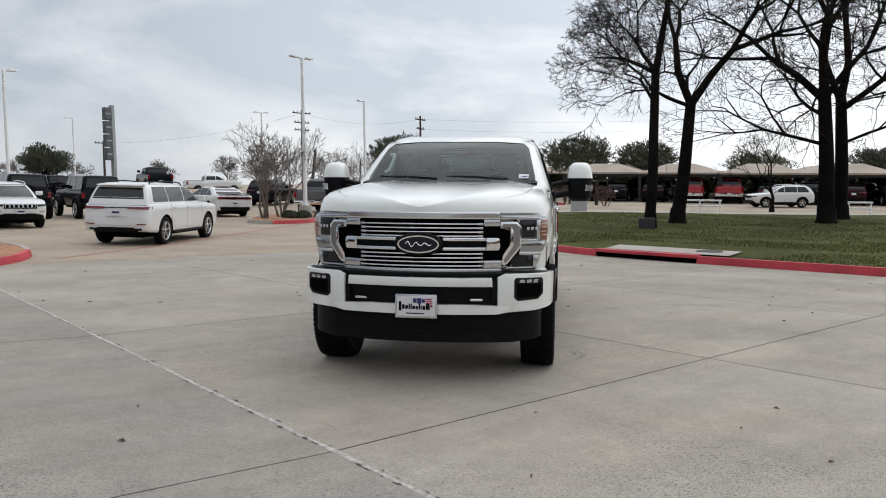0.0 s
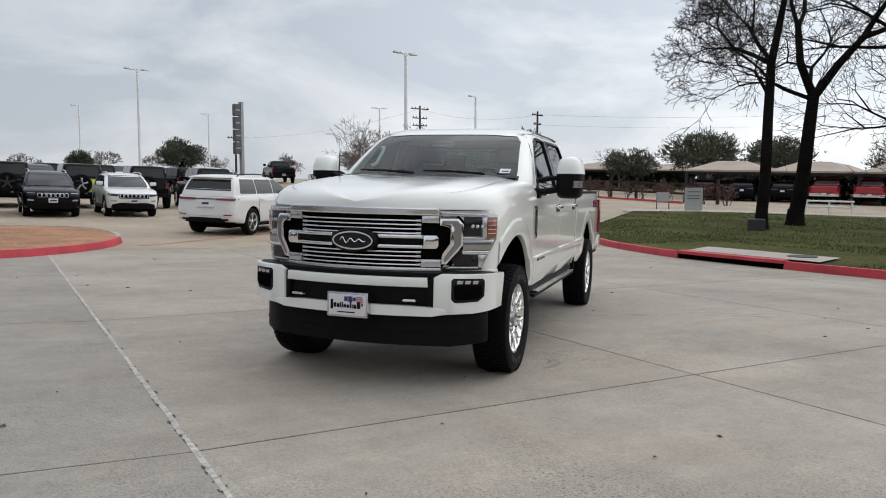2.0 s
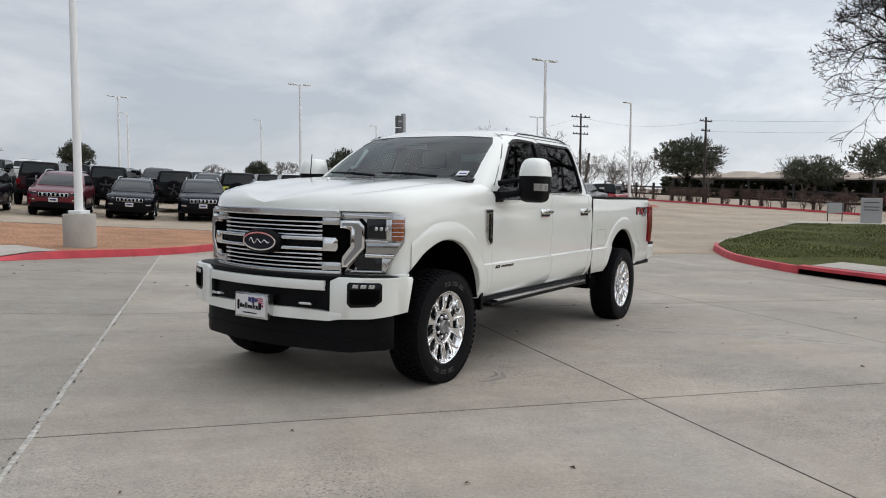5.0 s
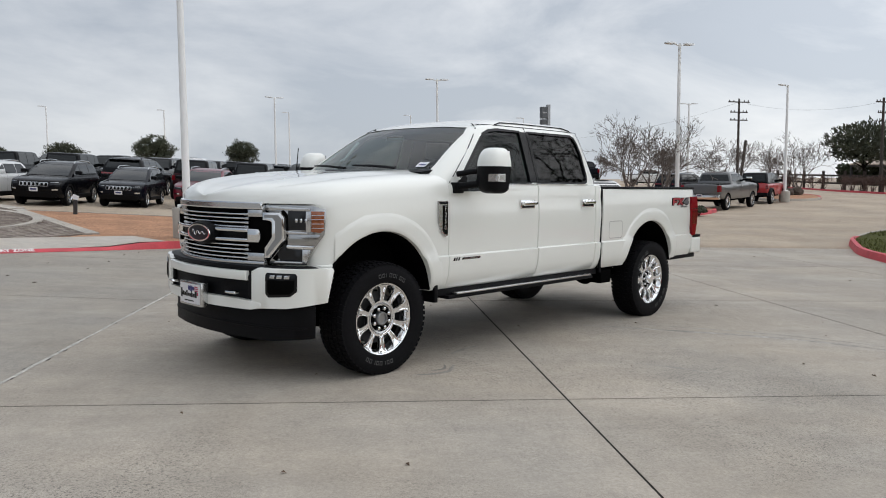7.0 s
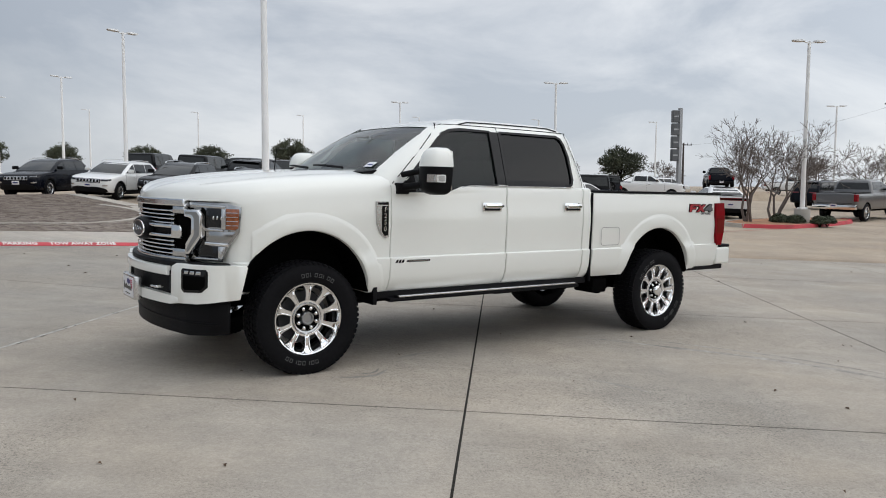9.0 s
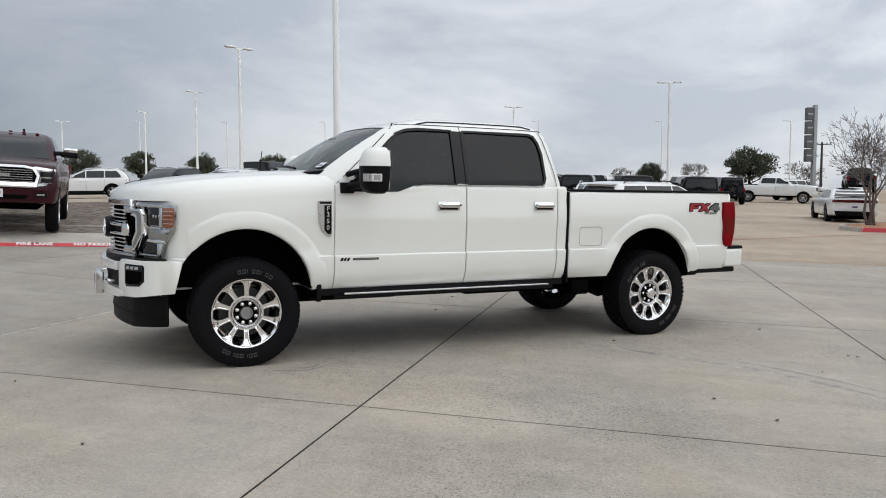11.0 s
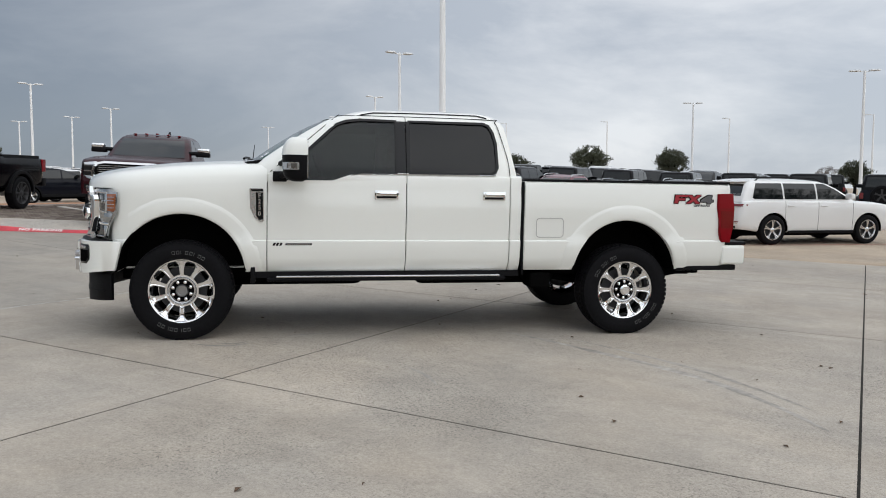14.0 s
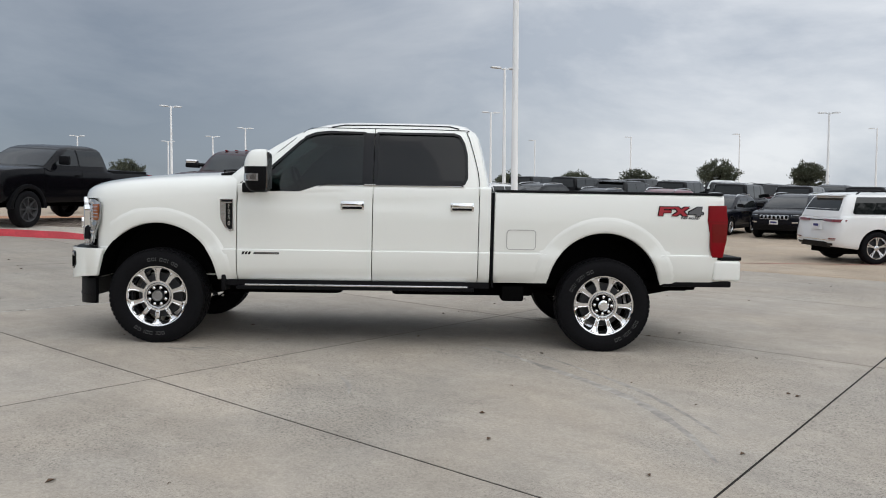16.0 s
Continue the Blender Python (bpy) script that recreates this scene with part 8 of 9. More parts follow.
        if look_ == "ram" and paint == "maroon":
            part("aerial_fin", prism([(0.0, 1.96), (-0.16, 1.96), (-0.14, 2.03), (-0.09, 2.04)], "y", 0.20, 0.24), BLACK, c)
    elif kind == "boxy_suv":
        part("rear_bumper", boxm(xt - 0.10, xt + 0.12, -0.82, 0.82, 0.50, 0.68, 0.03), BLACK, c)
        sw_ = part("spare_wheel", lathe([(0.0, xt - 0.19), (wr * 0.62, xt - 0.19), (wr * 0.7, xt - 0.225), (wr * 0.93, xt - 0.215), (wr * 0.98, xt - 0.17), (wr * 0.98, xt - 0.04), (wr * 0.9, xt + 0.0)], 28, "x", at=(0, 0.06, 1.02)), RUBBER, c, "", 1)
        sp = bmesh.new()
        for q in range(5):
            a = 2 * math.pi * q / 5 + math.pi / 2
            rings_mesh(sp, [[(xt - o, 0.06 + wr * r * math.cos(a) - t * math.sin(a), 1.02 + wr * r * math.sin(a) + t * math.cos(a)) for t, o in ((-h, 0.18), (-h, 0.215), (h, 0.215), (h, 0.18))] for r, h in ((0.05, 0.04), (0.35, 0.03), (0.62, 0.045))])
        part("spare_rim", sp, STEEL_DARK if paint in ("black", "grey") else SATIN, sw_)
        for s in (1, -1):
            part("tail_lamp", boxm(xt - 0.035, xt + 0.08, min(s * (hw - 0.14), s * (hw + 0.01)), max(s * (hw - 0.14), s * (hw + 0.01)), 0.88, 1.12, 0.02), RED_LENS_DARK, c)
    else:
        zt_ = 1.075 if kind == "large_suv" else 1.0
        for s in (1, -1):
            fl = lambda q: [(s * a, b) for a, b in q][::s]
            on_back("tail_lamp", fl([(0.34, zt_ - 0.03), (hw * 0.93, zt_ - 0.04), (hw * 0.975, zt_ - 0.02), (hw * 0.975, zt_ + 0.02), (hw * 0.93, zt_ + 0.035), (0.34, zt_ + 0.02)]), RED_LENS_DARK, 0.0, 0.022)
            far or on_back("reflector", fl([(hw * 0.62, sill + 0.27), (hw * 0.88, sill + 0.285), (hw * 0.88, sill + 0.31), (hw * 0.62, sill + 0.30)]), RED_LENS_DARK, 0.0, 0.012)
            far or on_back("exhaust_tip", fl([(hw * 0.55, sill + 0.11), (hw * 0.75, sill + 0.12), (hw * 0.77, sill + 0.18), (hw * 0.55, sill + 0.17)]), GLOSS_BLACK, 0.0, 0.02)
        on_back("tail_strip", [(-0.34, zt_ - 0.012), (0.34, zt_ - 0.012), (0.34, zt_ + 0.012), (-0.34, zt_ + 0.012)], GLOSS_BLACK, 0.0, 0.014)
        on_back("rear_valance", [(-hw * 0.7, sill + 0.06), (hw * 0.7, sill + 0.06), (hw * 0.52, sill + 0.20), (-hw * 0.52, sill + 0.20)] if kind == "large_suv" else [(-hw * 0.85, sill + 0.08), (hw * 0.85, sill + 0.08), (hw * 0.85, sill + 0.24), (-hw * 0.85, sill + 0.24)], BLACK, 0.0, 0.012)
        if kind == "large_suv" and not far:
            on_back("bright_strip", [(-hw * 0.86, sill + 0.245), (hw * 0.86, sill + 0.245), (hw * 0.86, sill + 0.262), (-hw * 0.86, sill + 0.262)], CHROME, 0.0, 0.010)
            on_back("plate_recess", [(-0.30, 0.83), (0.30, 0.83), (0.27, 1.03), (-0.27, 1.03)], body_paint, 0.0, 0.006)
        zsp = cab_[4][0]
        part("spoiler", prism([(cab_[4][2] + 0.20, zsp + 0.025), (cab_[3][2] - 0.10, zsp - 0.005), (cab_[3][2] - 0.12, zsp - 0.025), (cab_[4][2] + 0.10, zsp - 0.02)], "y", -cab_[4][3] + 0.04, cab_[4][3] - 0.04, bevel=0.006), body_paint if kind == "large_suv" else BLACK, c)
    rp = on_back("rear_plate", [(-0.15, rpz), (0.15, rpz), (0.15, rpz + 0.15), (-0.15, rpz + 0.15)], PLATE, 0.11 if kind in ("pickup", "boxy_suv") else 0.010, 0.012)
    far or on_back("plate_print", [(-0.11, rpz + 0.05), (0.11, rpz + 0.05), (0.11, rpz + 0.11), (-0.11, rpz + 0.11)], PLATE_BLUE, 0.123 if kind in ("pickup", "boxy_suv") else 0.023, 0.002, rp)
    part("underside", boxm(xt + 0.30, xn - 0.40, -hw + 0.36, hw - 0.36, sill - 0.10, sill + 0.20), DARK, c)
    return c


ROW = "row of parked suvs"
WHITE_L, BLACK_L = "white", "black"
# vehicles that show singly
suv_dir = math.degrees(math.atan2(22.9 - 20.94, 9.83 - 7.78))
# right-hand wheels at (7.78, 20.94) and (9.83, 22.9): the middle lies to the left of them
sx, sy = (7.78 + 9.83) / 2 - math.sin(radians(suv_dir)) * 0.86, (20.94 + 22.9) / 2 + math.cos(radians(suv_dir)) * 0.86
car("large_suv", "white", on_ground(sx, sy, suv_dir) @ Matrix.Scale(0.935, 4), "white three-row suv with black glass standing on the drive", look_="dark", rim=SATIN)
ram_dir = -52.0
rcx, rcy = (-4.88 - 5.9) / 2, (13.88 + 11.71) / 2
car("pickup", "maroon", on_ground(rcx - math.cos(radians(ram_dir)) * 1.04, rcy - math.sin(radians(ram_dir)) * 1.04, ram_dir, 0.165) @ Matrix.Scale(1.05, 4), "maroon crew cab pickup truck with chrome grille on the display pad", look_="ram")
car("pickup", "black", on_ground(-9.05, 9.74, -62.5, 0.14), "black lifted pickup truck with flared arches on mulch", look_="dark", rim=STEEL_DARK, flares=True)
car("sedan", "white", on_ground(16.7, 37.3, 88.0), "white fastback sedan with a black spoiler beside an island", look_="dark", rim=STEEL_DARK)
RAMX, RAMY = 23.95, 38.3
car("pickup", "silver", on_ground(RAMX, RAMY, 44.0), "granite grey crew cab pickup truck with chrome bumper", look_="ram")
car("boxy_suv", "red", on_ground(29.3, 43.75, 46.0), "red boxy off-road suv with a spare wheel", look_="boxy")
car("pickup", "white", on_ground(17.9, 62.0, -12.0), "white crew cab pickup truck parked across the lot", look_="ram")
car("pickup", "grey", on_ground(25.0, 67.4, 80.0, 0.75), "dark blue-grey pickup truck with flared arches on a display ramp", look_="dark", rim=STEEL_DARK, flares=True)
bm = draped(bmesh.new(), [(21.4, 63.9), (28.5, 63.9), (29.5, 71.4), (21.0, 71.4)], 0.0)
for v in bm.verts:
    v.co.z += 0.74
r_ = bmesh.ops.extrude_face_region(bm, geom=bm.faces[:])
for v in [e for e in r_["geom"] if isinstance(e, bmesh.types.BMVert)]:
    v.co.z -= 0.9
    v.co.x += (v.co.x - 25.2) * 0.35
    v.co.y += (v.co.y - 67.6) * 0.3
tagged(part("display_mound", bm, CONCRETE_FAR), "low concrete display ramp under a dark pickup", "ramp", kind="structure")
car("pickup", "white", on_ground(36.0, 79.5, -12.0), "white crew cab pickup truck far across the lot", look_="dark", far=True)
# the front row, noses towards the drive
front_row = [(6.0, 30.9, "crossover", "white"), (3.4, 30.6, "crossover", "grey"), (0.9, 30.4, "crossover", "grey"), (-1.5, 30.3, "crossover", "wine"), (-4.1, 29.6, "crossover", "grey"), (-6.5, 28.6, "crossover", "black"),
             (-8.9, 28.2, "crossover", "white"), (-11.5, 27.8, "crossover", "grey")]
seen = {}
for x, y, kind, paint in front_row:
    if (kind, paint) in seen:
        o = copy_thing(seen[(kind, paint)], on_ground(x, y, -90 + random.Random(x * 7).uniform(-2, 2)) @ Matrix.Scale(0.94, 4))
    else:
        o = seen[(kind, paint)] = car(kind, paint, on_ground(x, y, -90) @ Matrix.Scale(0.94, 4), "%s compact crossover parked nose-out in a row" % {"grey": "dark blue-black", "wine": "deep red"}.get(paint, paint), ROW)
# rows behind, tails towards the drive
rnd = random.Random(17)
mix = [("boxy_suv", "black"), ("boxy_suv", "grey"), ("large_suv", "black"), ("boxy_suv", "black"), ("boxy_suv", "white"), ("large_suv", "grey"), ("pickup", "black"), ("boxy_suv", "maroon"), ("large_suv", "white"), ("pickup", "white"), ("boxy_suv", "silver")]
names = {"boxy_suv": "boxy off-road suv", "large_suv": "large suv", "pickup": "pickup truck"}


def put(kind, paint, x, y, turn):
    if (kind, paint) in seen:
        return copy_thing(seen[(kind, paint)], on_ground(x, y, turn))
    o = seen[(kind, paint)] = car(kind, paint, on_ground(x, y, turn), "%s %s parked in a far row" % ({"grey": "dark grey", "silver": "mid grey"}.get(paint, paint), names[kind]), "far rows of parked vehicles", look_="boxy" if kind == "boxy_suv" else "dark", far=True)
    return o


put("boxy_suv", "yellow", 5.0, 36.6, 90)
for x, kind, paint in ((2.3, "boxy_suv", "black"), (-0.4, "boxy_suv", "grey"), (-3.1, "boxy_suv", "maroon"), (7.7, "boxy_suv", "black"), (10.4, "boxy_suv", "grey"), (-5.9, "large_suv", "black"), (-8.6, "boxy_suv", "black"), (-11.3, "boxy_suv", "black")):
    put(kind, paint, x, 36.8 + rnd.uniform(-0.3, 0.3), 90 + rnd.uniform(-2, 2))
for y, x0, x1, turn in ((46.5, -13, 8, -90), (52.5, -15, 8.5, 90), (62.5, -19, 8, -90)):
    x = x0
    while x < x1:
        kind, paint = mix[rnd.randrange(len(mix))]
        if rnd.random() < 0.9:
            put(kind, paint, x, y + rnd.uniform(-0.4, 0.4), turn + rnd.uniform(-2, 2))
        x += 2.85
for x, y, kind, paint, turn in ((13.6, 56.6, "boxy_suv", "grey", 101), (11.15, 55.9, "boxy_suv", "black", 98), (11.2, 66.0, "pickup", "white", -97), (14.7, 66.5, "pickup", "white", -95), (21.0, 70.0, "large_suv", "white", 40), (-24.0, 24.2, "crossover", "white", 76), (-20.6, 34.2, "crossover", "white", 214), (-21.5, 21.5, "crossover", "grey", 70), (-31.0, 30.0, "large_suv", "grey", -30),
                                (27.0, 50.0, "large_suv", "grey", 40), (-36.0, 24.0, "boxy_suv", "black", 60), (-40.0, 27.0, "pickup", "black", 60)):
    put(kind, paint, x, y, turn)


# ---- beyond the lawn: covered car park, fence, signs, shrubs ----
def carport(x, y, turn, bays):
    cp = thing("carport", on_ground(x, y, turn), "row of tan fabric canopies over parked cars", "carport", "carports")
    for k in range(bays):
        x0 = k * 6.2
        part("canopy", rings_mesh(bmesh.new(), [[(x0 + a, b, z) for a, b in ((0, -3.0), (6.1, -3.0), (6.1, 3.0), (0, 3.0))] if z < 2.6 else [(x0 + a, b, z) for a, b in ((2.0, -0.6), (4.1, -0.6), (4.1, 0.6), (2.0, 0.6))] for z in (2.28, 2.42, 3.15)]), CANVAS, cp, "tan hipped canopy")
        for yy in (-2.6, 2.6):
            part("post", boxm(x0 - 0.11, x0 + 0.11, yy - 0.11, yy + 0.11, -0.3, 2.3), STEEL_DARK, cp)
        part("beam", boxm(x0, x0 + 6.2, -2.72, -2.55, 2.08, 2.27), STEEL_DARK, cp)
    return cp


carport(53.0, 44.0, -62, 8)
for k in range(1, 5):
    carport(53.0 + 6.3 * k * math.cos(radians(28)), 44.0 + 6.3 * k * math.sin(radians(28)), -62, 8)
carport(66.0, 86.0, -82, 4)
carport(72.5, 87.4, -82, 4)
# cars under the canopies
rnd = random.Random(23)
dirx, diry = math.cos(radians(-62)), math.sin(radians(-62))
for off, turn in ((-1.0, 28), (6.5, 208), (13.0, 28)):
    for k in range(17):
        d = 1.5 + 2.9 * k
        px, py = 53.0 + dirx * d + math.cos(radians(28)) * off, 44.0 + diry * d + math.sin(radians(28)) * off
        kind, paint = rnd.choice((("crossover", "grey"), ("crossover", "grey"), ("crossover", "black"), ("large_suv", "grey"), ("crossover", "maroon"), ("crossover", "white"), ("pickup", "red"), ("large_suv", "black"), ("crossover", "black")))
        if (kind, paint, "canopy") not in seen:
            seen[(kind, paint, "canopy")] = car(kind, paint, on_ground(px, py, turn), "red pickup truck parked under a canopy" if paint == "red" else "%s %s parked under a canopy" % (paint, FRONT_LABEL[kind]), "cars under canopies", look_="dark", far=True)
        else:
            copy_thing(seen[(kind, paint, "canopy")], on_ground(px, py, turn + rnd.uniform(-2, 2)))
copy_thing(seen[("crossover", "white")], on_ground(53.0, 25.4, 140))
fence = thing("fence", pose(0, 0, 0), "dark wooden rail fence beyond the drive", "fence")
fpts = smooth_line([(50.0, 80.0), (48.6, 72.0), (47.5, 62.0), (47.0, 55.0), (46.6, 48.0), (46.0, 40.0), (45.2, 33.5)], 8)
step_k = 0
for a, b in zip(fpts, fpts[1:]):
    za, zb = gz(*a), gz(*b)
    for h in (0.55, 1.25):
        part("rail", rings_mesh(bmesh.new(), [[(p[0] - 0.04, p[1], z + h), (p[0] + 0.04, p[1], z + h), (p[0] + 0.04, p[1], z + h + 0.16), (p[0] - 0.04, p[1], z + h + 0.16)] for p, z in ((a, za), (b, zb))]), WOOD_DARK, fence)
    if step_k % 3 == 0:
        part("post", boxm(a[0] - 0.09, a[0] + 0.09, a[1] - 0.09, a[1] + 0.09, za - 0.2, za + 1.75), WOOD_DARK, fence)
    step_k += 1
REDDISH = mat("reddish_bare_shrub", (0.105, 0.066, 0.055), 0.9, grain=0.3)
rnd = random.Random(31)
for k in range(32):
    p = fpts[(k * 3 + 1) % len(fpts)]
    x, y = p[0] - 0.9 + rnd.uniform(-0.6, 0.6), p[1] + rnd.uniform(-1.5, 1.5)
    bare_tree(x, y, 0.45, 4, 200 + k, "bare reddish-brown hedge shrub along the fence", 0.03, REDDISH, REDDISH, spread=0.55, shrink=0.8, stems=7, up=0.25, twig_r=0.012, lift=0.0)


def panel_sign(x, y, w, h, z0, turn, label, solid):
    sg = thing("sign", pose(x, y, gz(x, y) + 0.12, 0, 0, turn), label, "sign")
    if solid:
        part("cabinet", boxm(-w / 2, w / 2, -0.12, 0.12, 0, h, 0.02), POLE_GREY, sg)
        for zz in (0.8, 0.62, 0.5):
            part("sign_bar", boxm(-w * 0.36, w * 0.36, -0.126, -0.12, h * zz, h * zz + 0.05), SIGN_GREY, sg)
    else:
        part("sign_face", boxm(-w / 2, w / 2, -0.02, 0.02, z0, h, 0.01), POLE_GREY, sg)
        for s in (-1, 1):
            part("post", tubem([(s * w * 0.45, 0, 0), (s * w * 0.45, 0, h)], 0.025, 8), STEEL_DARK, sg)
    return sg


panel_sign(35.6, 29.1, 0.95, 1.25, 0.0, -45, "grey cabinet sign with bars of lettering by the walk", True)
panel_sign(34.9, 30.7, 0.75, 0.95, 0.42, -45, "small grey panel sign on two posts", False)
# low shelter sign in the mulch
ls = thing("bollard_sign", on_ground(-3.55, 21.9, -80, 0.13), "small black post with a tilted white tag in mulch", "sign")
part("post", boxm(-0.05, 0.05, -0.05, 0.05, 0, 0.42), STEEL_DARK, ls)
part("tag", prism([(-0.10, 0.47), (0.06, 0.41), (0.10, 0.52), (-0.06, 0.58)], "x", -0.02, 0.02), PAPER, ls)


def shrub(x, y, r, seed, label="clipped dark evergreen shrub in the island"):
    sh = thing("shrub", pose(x, y, gz(x, y) + 0.1), label, "shrub", "island shrubs")
    rr = random.Random(seed)
    bm = bmesh.new()
    for k in range(900):
        d = Vector((rr.gauss(0, 1), rr.gauss(0, 1), rr.gauss(0, 0.8))).normalized()
        d.z = abs(d.z)
        p = Vector((d.x * r, d.y * r, 0.08 + d.z * r * 0.8)) * rr.uniform(0.75, 1.05)
        u = Vector((rr.gauss(0, 1), rr.gauss(0, 1), rr.gauss(0, 1))).normalized() * 0.05
        v = u.cross(d).normalized() * 0.035
        bm.faces.new([bm.verts.new(p + u), bm.verts.new(p + v), bm.verts.new(p - u), bm.verts.new(p - v)])
    part("leaves", bm, SHRUB, sh)
    tb = bmesh.new()
    for k in range(4):
        a = k * 1.57
        tube(tb, [(0, 0, -0.12), (math.cos(a) * r * 0.5, math.sin(a) * r * 0.5, r * 0.6)], 0.015, 5)
    part("stems", tb, BARK, sh)


for k, (x, y, r) in enumerate(((17.6, 31.3, 0.38), (18.15, 31.05, 0.36), (19.05, 30.9, 0.36), (19.5, 31.3, 0.34))):
    shrub(x, y, r, 90 + k)
# island by the sedan
ISL = smooth_line([(15.4, 28.9), (17.3, 29.3), (19.6, 31.6), (21.9, 34.6), (22.4, 36.2), (21.0, 36.6), (17.6, 34.0), (15.0, 30.4), (15.4, 28.9)], 5)
kerb("kerb_far_island", ISL[:22], 1, "red-painted kerb round a planted island", RED_KERB)
kerb("kerb_far_island_plain", ISL[21:], 1, "plain kerb behind a planted island", CONCRETE_PALE)
island_part("ground_island_bed", offset_line(ISL[:-1], 0.1), MULCH, 0.13, "brown mulch bed of a planted island", "ground")
# island behind the grey pickup, with two boulders, and the red kerb across the drive
ISL2 = smooth_line([(31.2, 45.6), (33.4, 45.3), (35.2, 47.0), (37.4, 51.0), (38.0, 55.2), (36.8, 56.0), (33.4, 51.2), (31.0, 47.2), (31.2, 45.6)], 4)
kerb("kerb_third_island", ISL2[:9], 1, "worn concrete kerb round a planted island", CONCRETE_PALE)
kerb("kerb_third_island_red", ISL2[8:17], 1, "red-painted kerb at an island's end", RED_KERB)
kerb("kerb_third_island_plain", ISL2[16:], 1, "plain kerb behind a planted island with boulders", CONCRETE_PALE)
island_part("ground_boulder_bed", offset_line(ISL2[:-1], 0.1), MULCH, 0.13, "tan mulch bed with boulders and bare trees", "ground")
kerb("kerb_across_drive", smooth_line([(43.6, 37.0), (44.3, 42.0), (44.8, 49.0), (45.3, 55.1), (45.5, 61.2), (46.6, 68.0), (48.0, 76.0)], 4), -1, "red-painted kerb along the fence across the drive", RED_KERB)


def boulder(x, y, w, h, seed):
    bm = bmesh.new()
    bmesh.ops.create_icosphere(bm, subdivisions=3, radius=1.0)
    for v in bm.verts:
        k = 1.0 + 0.28 * noise.noise(v.co * 1.3 + Vector((seed, 0, 0))) + 0.10 * noise.noise(v.co * 4.0 + Vector((0, seed, 0)))
        v.co = Vector((v.co.x * w * 0.5 * k, v.co.y * w * 0.38 * k, max(v.co.z * h * 0.62 * k + h * 0.38, -0.05)))
    ob = part("boulder", bm, BOULDER)
    ob.matrix_world = on_ground(x, y, seed * 40.0, 0.13)
    tagged(ob, "dark brown weathered boulder in a mulched island", "rock", "boulders")


BOULDER = mat("brown_boulder", (0.085, 0.062, 0.048), 0.9, grain=0.3, grain_scale=9, stain=0.35, stain_scale=1.6, bump=0.8, bump_scale=14)
boulder(36.4, 51.9, 1.15, 0.62, 1)
boulder(35.5, 51.4, 0.9, 0.55, 2)
# rail barriers by the far walk
for x, y, turn in ((40.6, 24.2, -55), (44.6, 17.5, -55), (46.4, 15.0, -50)):
    br = thing("barrier", on_ground(x, y, turn), "white pipe barrier beside the far walk", "barrier", "pipe barriers")
    part("rail", tubem([(-1.2, 0, 0.45), (1.2, 0, 0.45)], 0.05, 8), POLE_WHITE, br)
    part("rail", tubem([(-1.2, 0, 0.78), (1.2, 0, 0.78)], 0.05, 8), POLE_WHITE, br)
    for xx in (-1.1, 0, 1.1):
        part("post", tubem([(xx, 0, -0.1), (xx, 0, 0.82)], 0.05, 8), POLE_WHITE, br)
# a dark crate at the foot of a tree
cr = thing("crate", on_ground(25.9, 17.9, 40, 0.15), "dark square box lying at the foot of a tree", "box")
part("shell", boxm(-0.25, 0.25, -0.3, 0.3, 0.0, 0.42, 0.03), STEEL_DARK, cr)
part("front_panel", boxm(0.25, 0.27, -0.24, 0.24, 0.06, 0.36), BLACK, cr)
# tall made-up hedge behind the covered car park, dark backing for the canopy shade
rnd = random.Random(71)
bm = bmesh.new()
for k in range(24000):
    d = rnd.uniform(-34.0, 62.0)
    off = 30.0 + rnd.uniform(-0.5, 0.5)
    x, y = 53.0 + dirx * d + math.cos(radians(28)) * off, 44.0 + diry * d + math.sin(radians(28)) * off
    z = gz(x, y) + rnd.uniform(0.0, 1.0) * (2.5 + 0.5 * noise.noise(Vector((d * 0.5, 0, 0))))
    u = Vector((rnd.gauss(0, 1), rnd.gauss(0, 1), rnd.gauss(0, 1))).normalized() * rnd.uniform(0.16, 0.36)
    v = u.cross(Vector((rnd.gauss(0, 1), rnd.gauss(0, 1), rnd.gauss(0, 1)))).normalized() * u.length * 0.7
    p = Vector((x, y, z))
    bm.faces.new([bm.verts.new(p + u), bm.verts.new(p + v), bm.verts.new(p - u), bm.verts.new(p - v)])
tagged(part("hedge", bm, SHRUB), "made-up dark hedge that backs the shade of the covered car park", "hedge", kind="stuff")
# dry leaves blown over the slabs
rnd = random.Random(9)
bm = bmesh.new()
for k in range(150):
    x, y = rnd.uniform(-3, 15), rnd.uniform(-1, 16)
    s, a = rnd.uniform(0.012, 0.035), rnd.uniform(0, 6.28)
    z = gz(x, y)
    ca, sa = math.cos(a) * s, math.sin(a) * s
    bm.faces.new([bm.verts.new(q) for q in ((x + ca, y + sa, z + 0.004), (x - sa * 0.5, y + ca * 0.5, z + 0.012), (x - ca, y - sa, z + 0.003), (x + sa * 0.5, y - ca * 0.5, z + 0.015))])
tagged(part("dry_leaves", bm, LEAF_DRY), "small dry leaves scattered over the slabs", "leaves", kind="stuff")
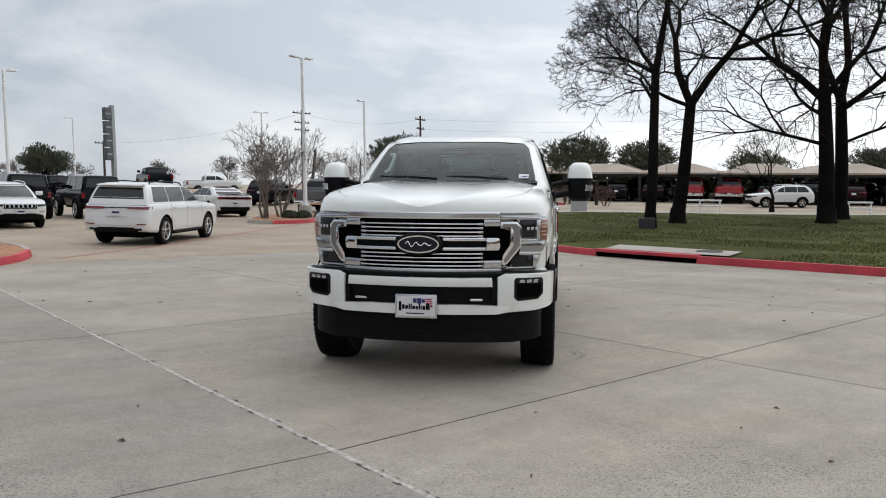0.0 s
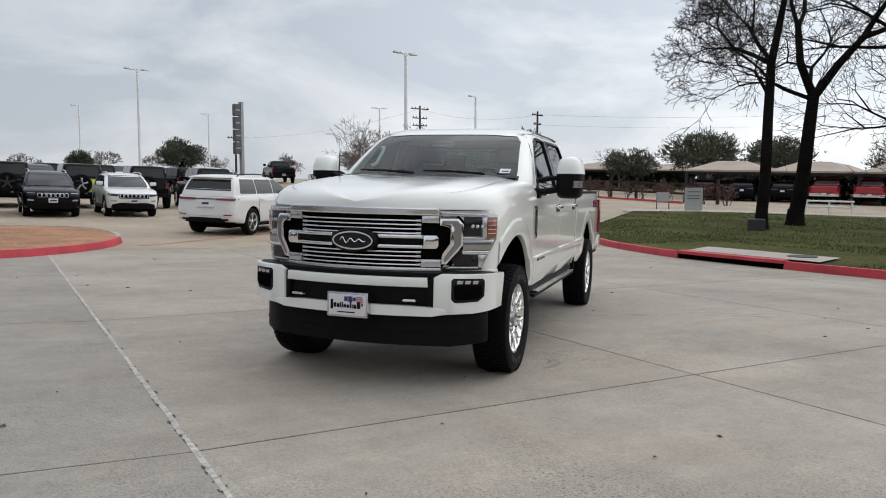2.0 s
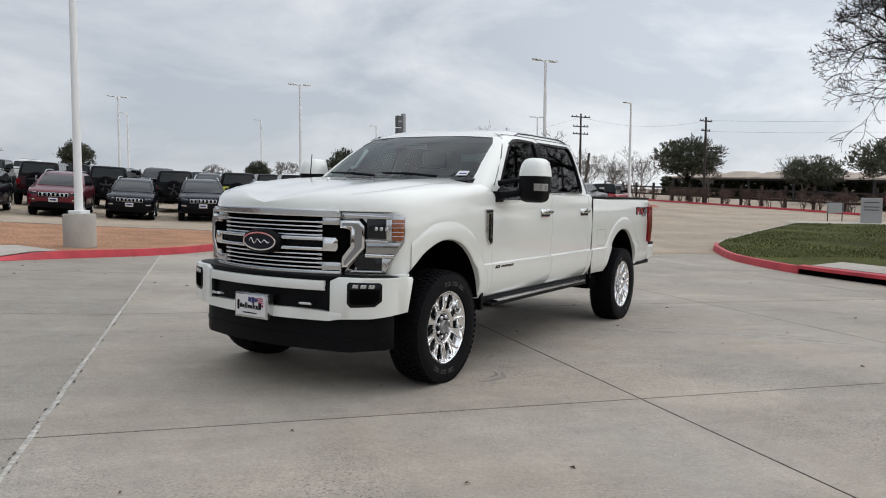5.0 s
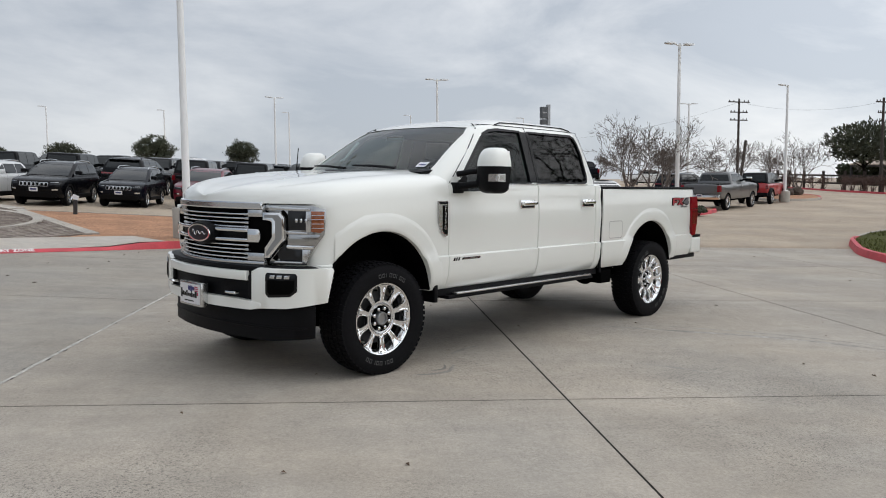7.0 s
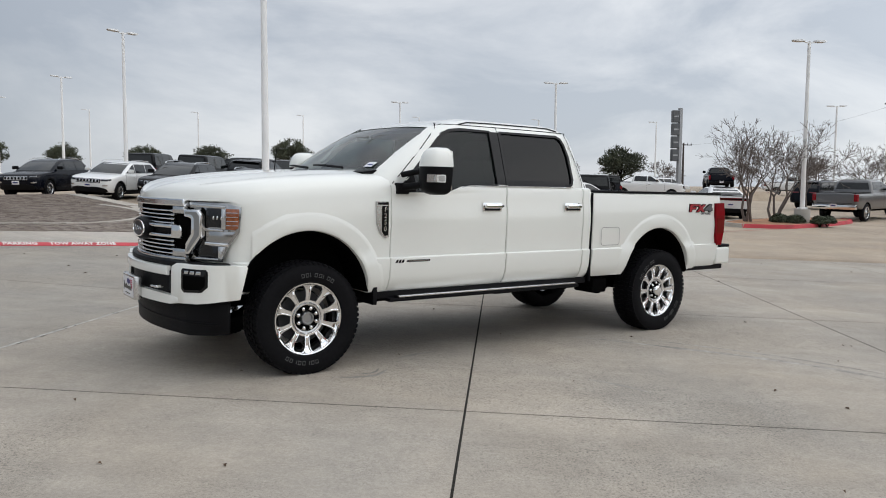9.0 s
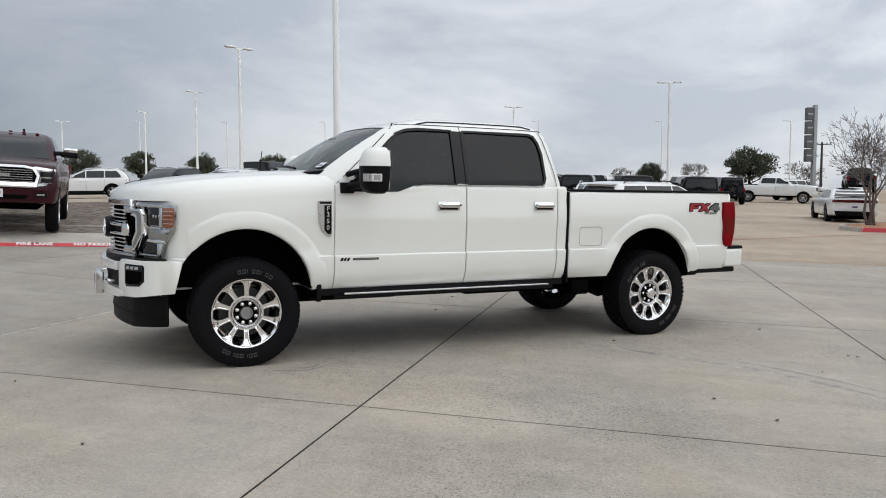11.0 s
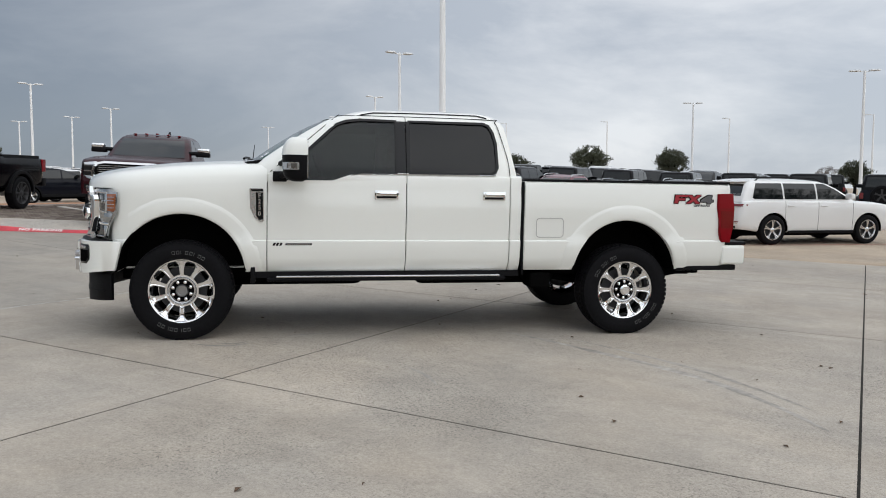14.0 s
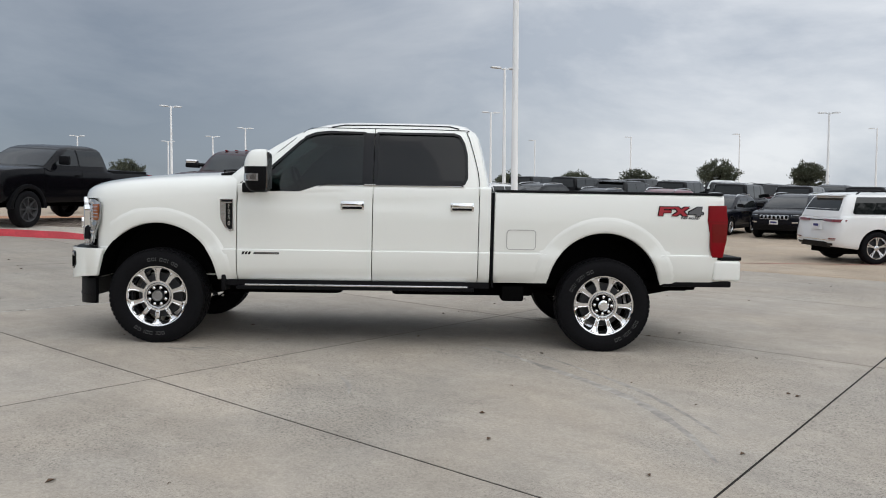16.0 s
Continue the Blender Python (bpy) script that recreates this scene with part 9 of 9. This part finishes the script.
# pavers of the display pad: a herringbone of small bricks
pav = bmesh.new()
base_dir = math.atan2(-0.66, -0.75)
ux, uy = math.cos(base_dir), math.sin(base_dir)
for i in range(-70, 70):
    for j in range(-110, 110):
        u, v = (i + 0.5 * (j % 2)) * 0.24, j * 0.12
        x, y = -8.0 + ux * u - uy * v, 17.5 + uy * u + ux * v
        if not inside((x, y), PAD) or (abs(math.hypot(x + 8.0, y - 17.8) - 4.7) < 0.16):
            continue
        z = gz(x, y) + 0.118
        q = [(x + ux * a - uy * b, y + uy * a + ux * b) for a, b in ((-0.115, -0.055), (0.115, -0.055), (0.115, 0.055), (-0.115, 0.055))]
        h = 0.040 + 0.004 * noise.noise(Vector((x * 9, y * 9, 0)))
        top = [pav.verts.new((a, b, z + h)) for a, b in q]
        lowv = [pav.verts.new((a, b, z)) for a, b in q]
        pav.faces.new(top)
        for k in range(4):
            pav.faces.new((lowv[k], lowv[(k + 1) % 4], top[(k + 1) % 4], top[k]))
PAVE = mat("mixed_brown_pavers", (0.23, 0.185, 0.15), 0.85, grain=0.2)
pt = PAVE.node_tree
gi = pt.nodes.new("ShaderNodeNewGeometry")
rp_ = pt.nodes.new("ShaderNodeValToRGB")
rp_.color_ramp.elements[0].color, rp_.color_ramp.elements[1].color = (0.15, 0.115, 0.095, 1), (0.33, 0.28, 0.235, 1)
pt.links.new(gi.outputs["Random Per Island"], rp_.inputs[0])
pt.links.new(rp_.outputs[0], pt.nodes["Principled BSDF"].inputs["Base Color"])
tagged(part("paver_field", pav, PAVE), "brown and grey pavers laid over the display pad", "pavers", kind="stuff")

# unseen building added behind the walk, giving glass and chrome a dark horizon to reflect
show = thing("building", pose(6.0, -34.0, gz(6.0, -34.0)), "unseen plain tan building with dark glass, added to close the lot and darken reflections", "building", kind="structure")
part("wall", boxm(-34.0, 34.0, -9.0, 0.0, 0.0, 6.2), BRICK, show)
part("roof", boxm(-34.4, 34.4, -9.4, 0.5, 6.2, 6.6), POLE_GREY, show)
for k in range(12):
    part("window", boxm(-31.5 + 5.3 * k, -27.3 + 5.3 * k, 0.0, 0.06, 0.4, 4.0), GLASS_CAR, show)
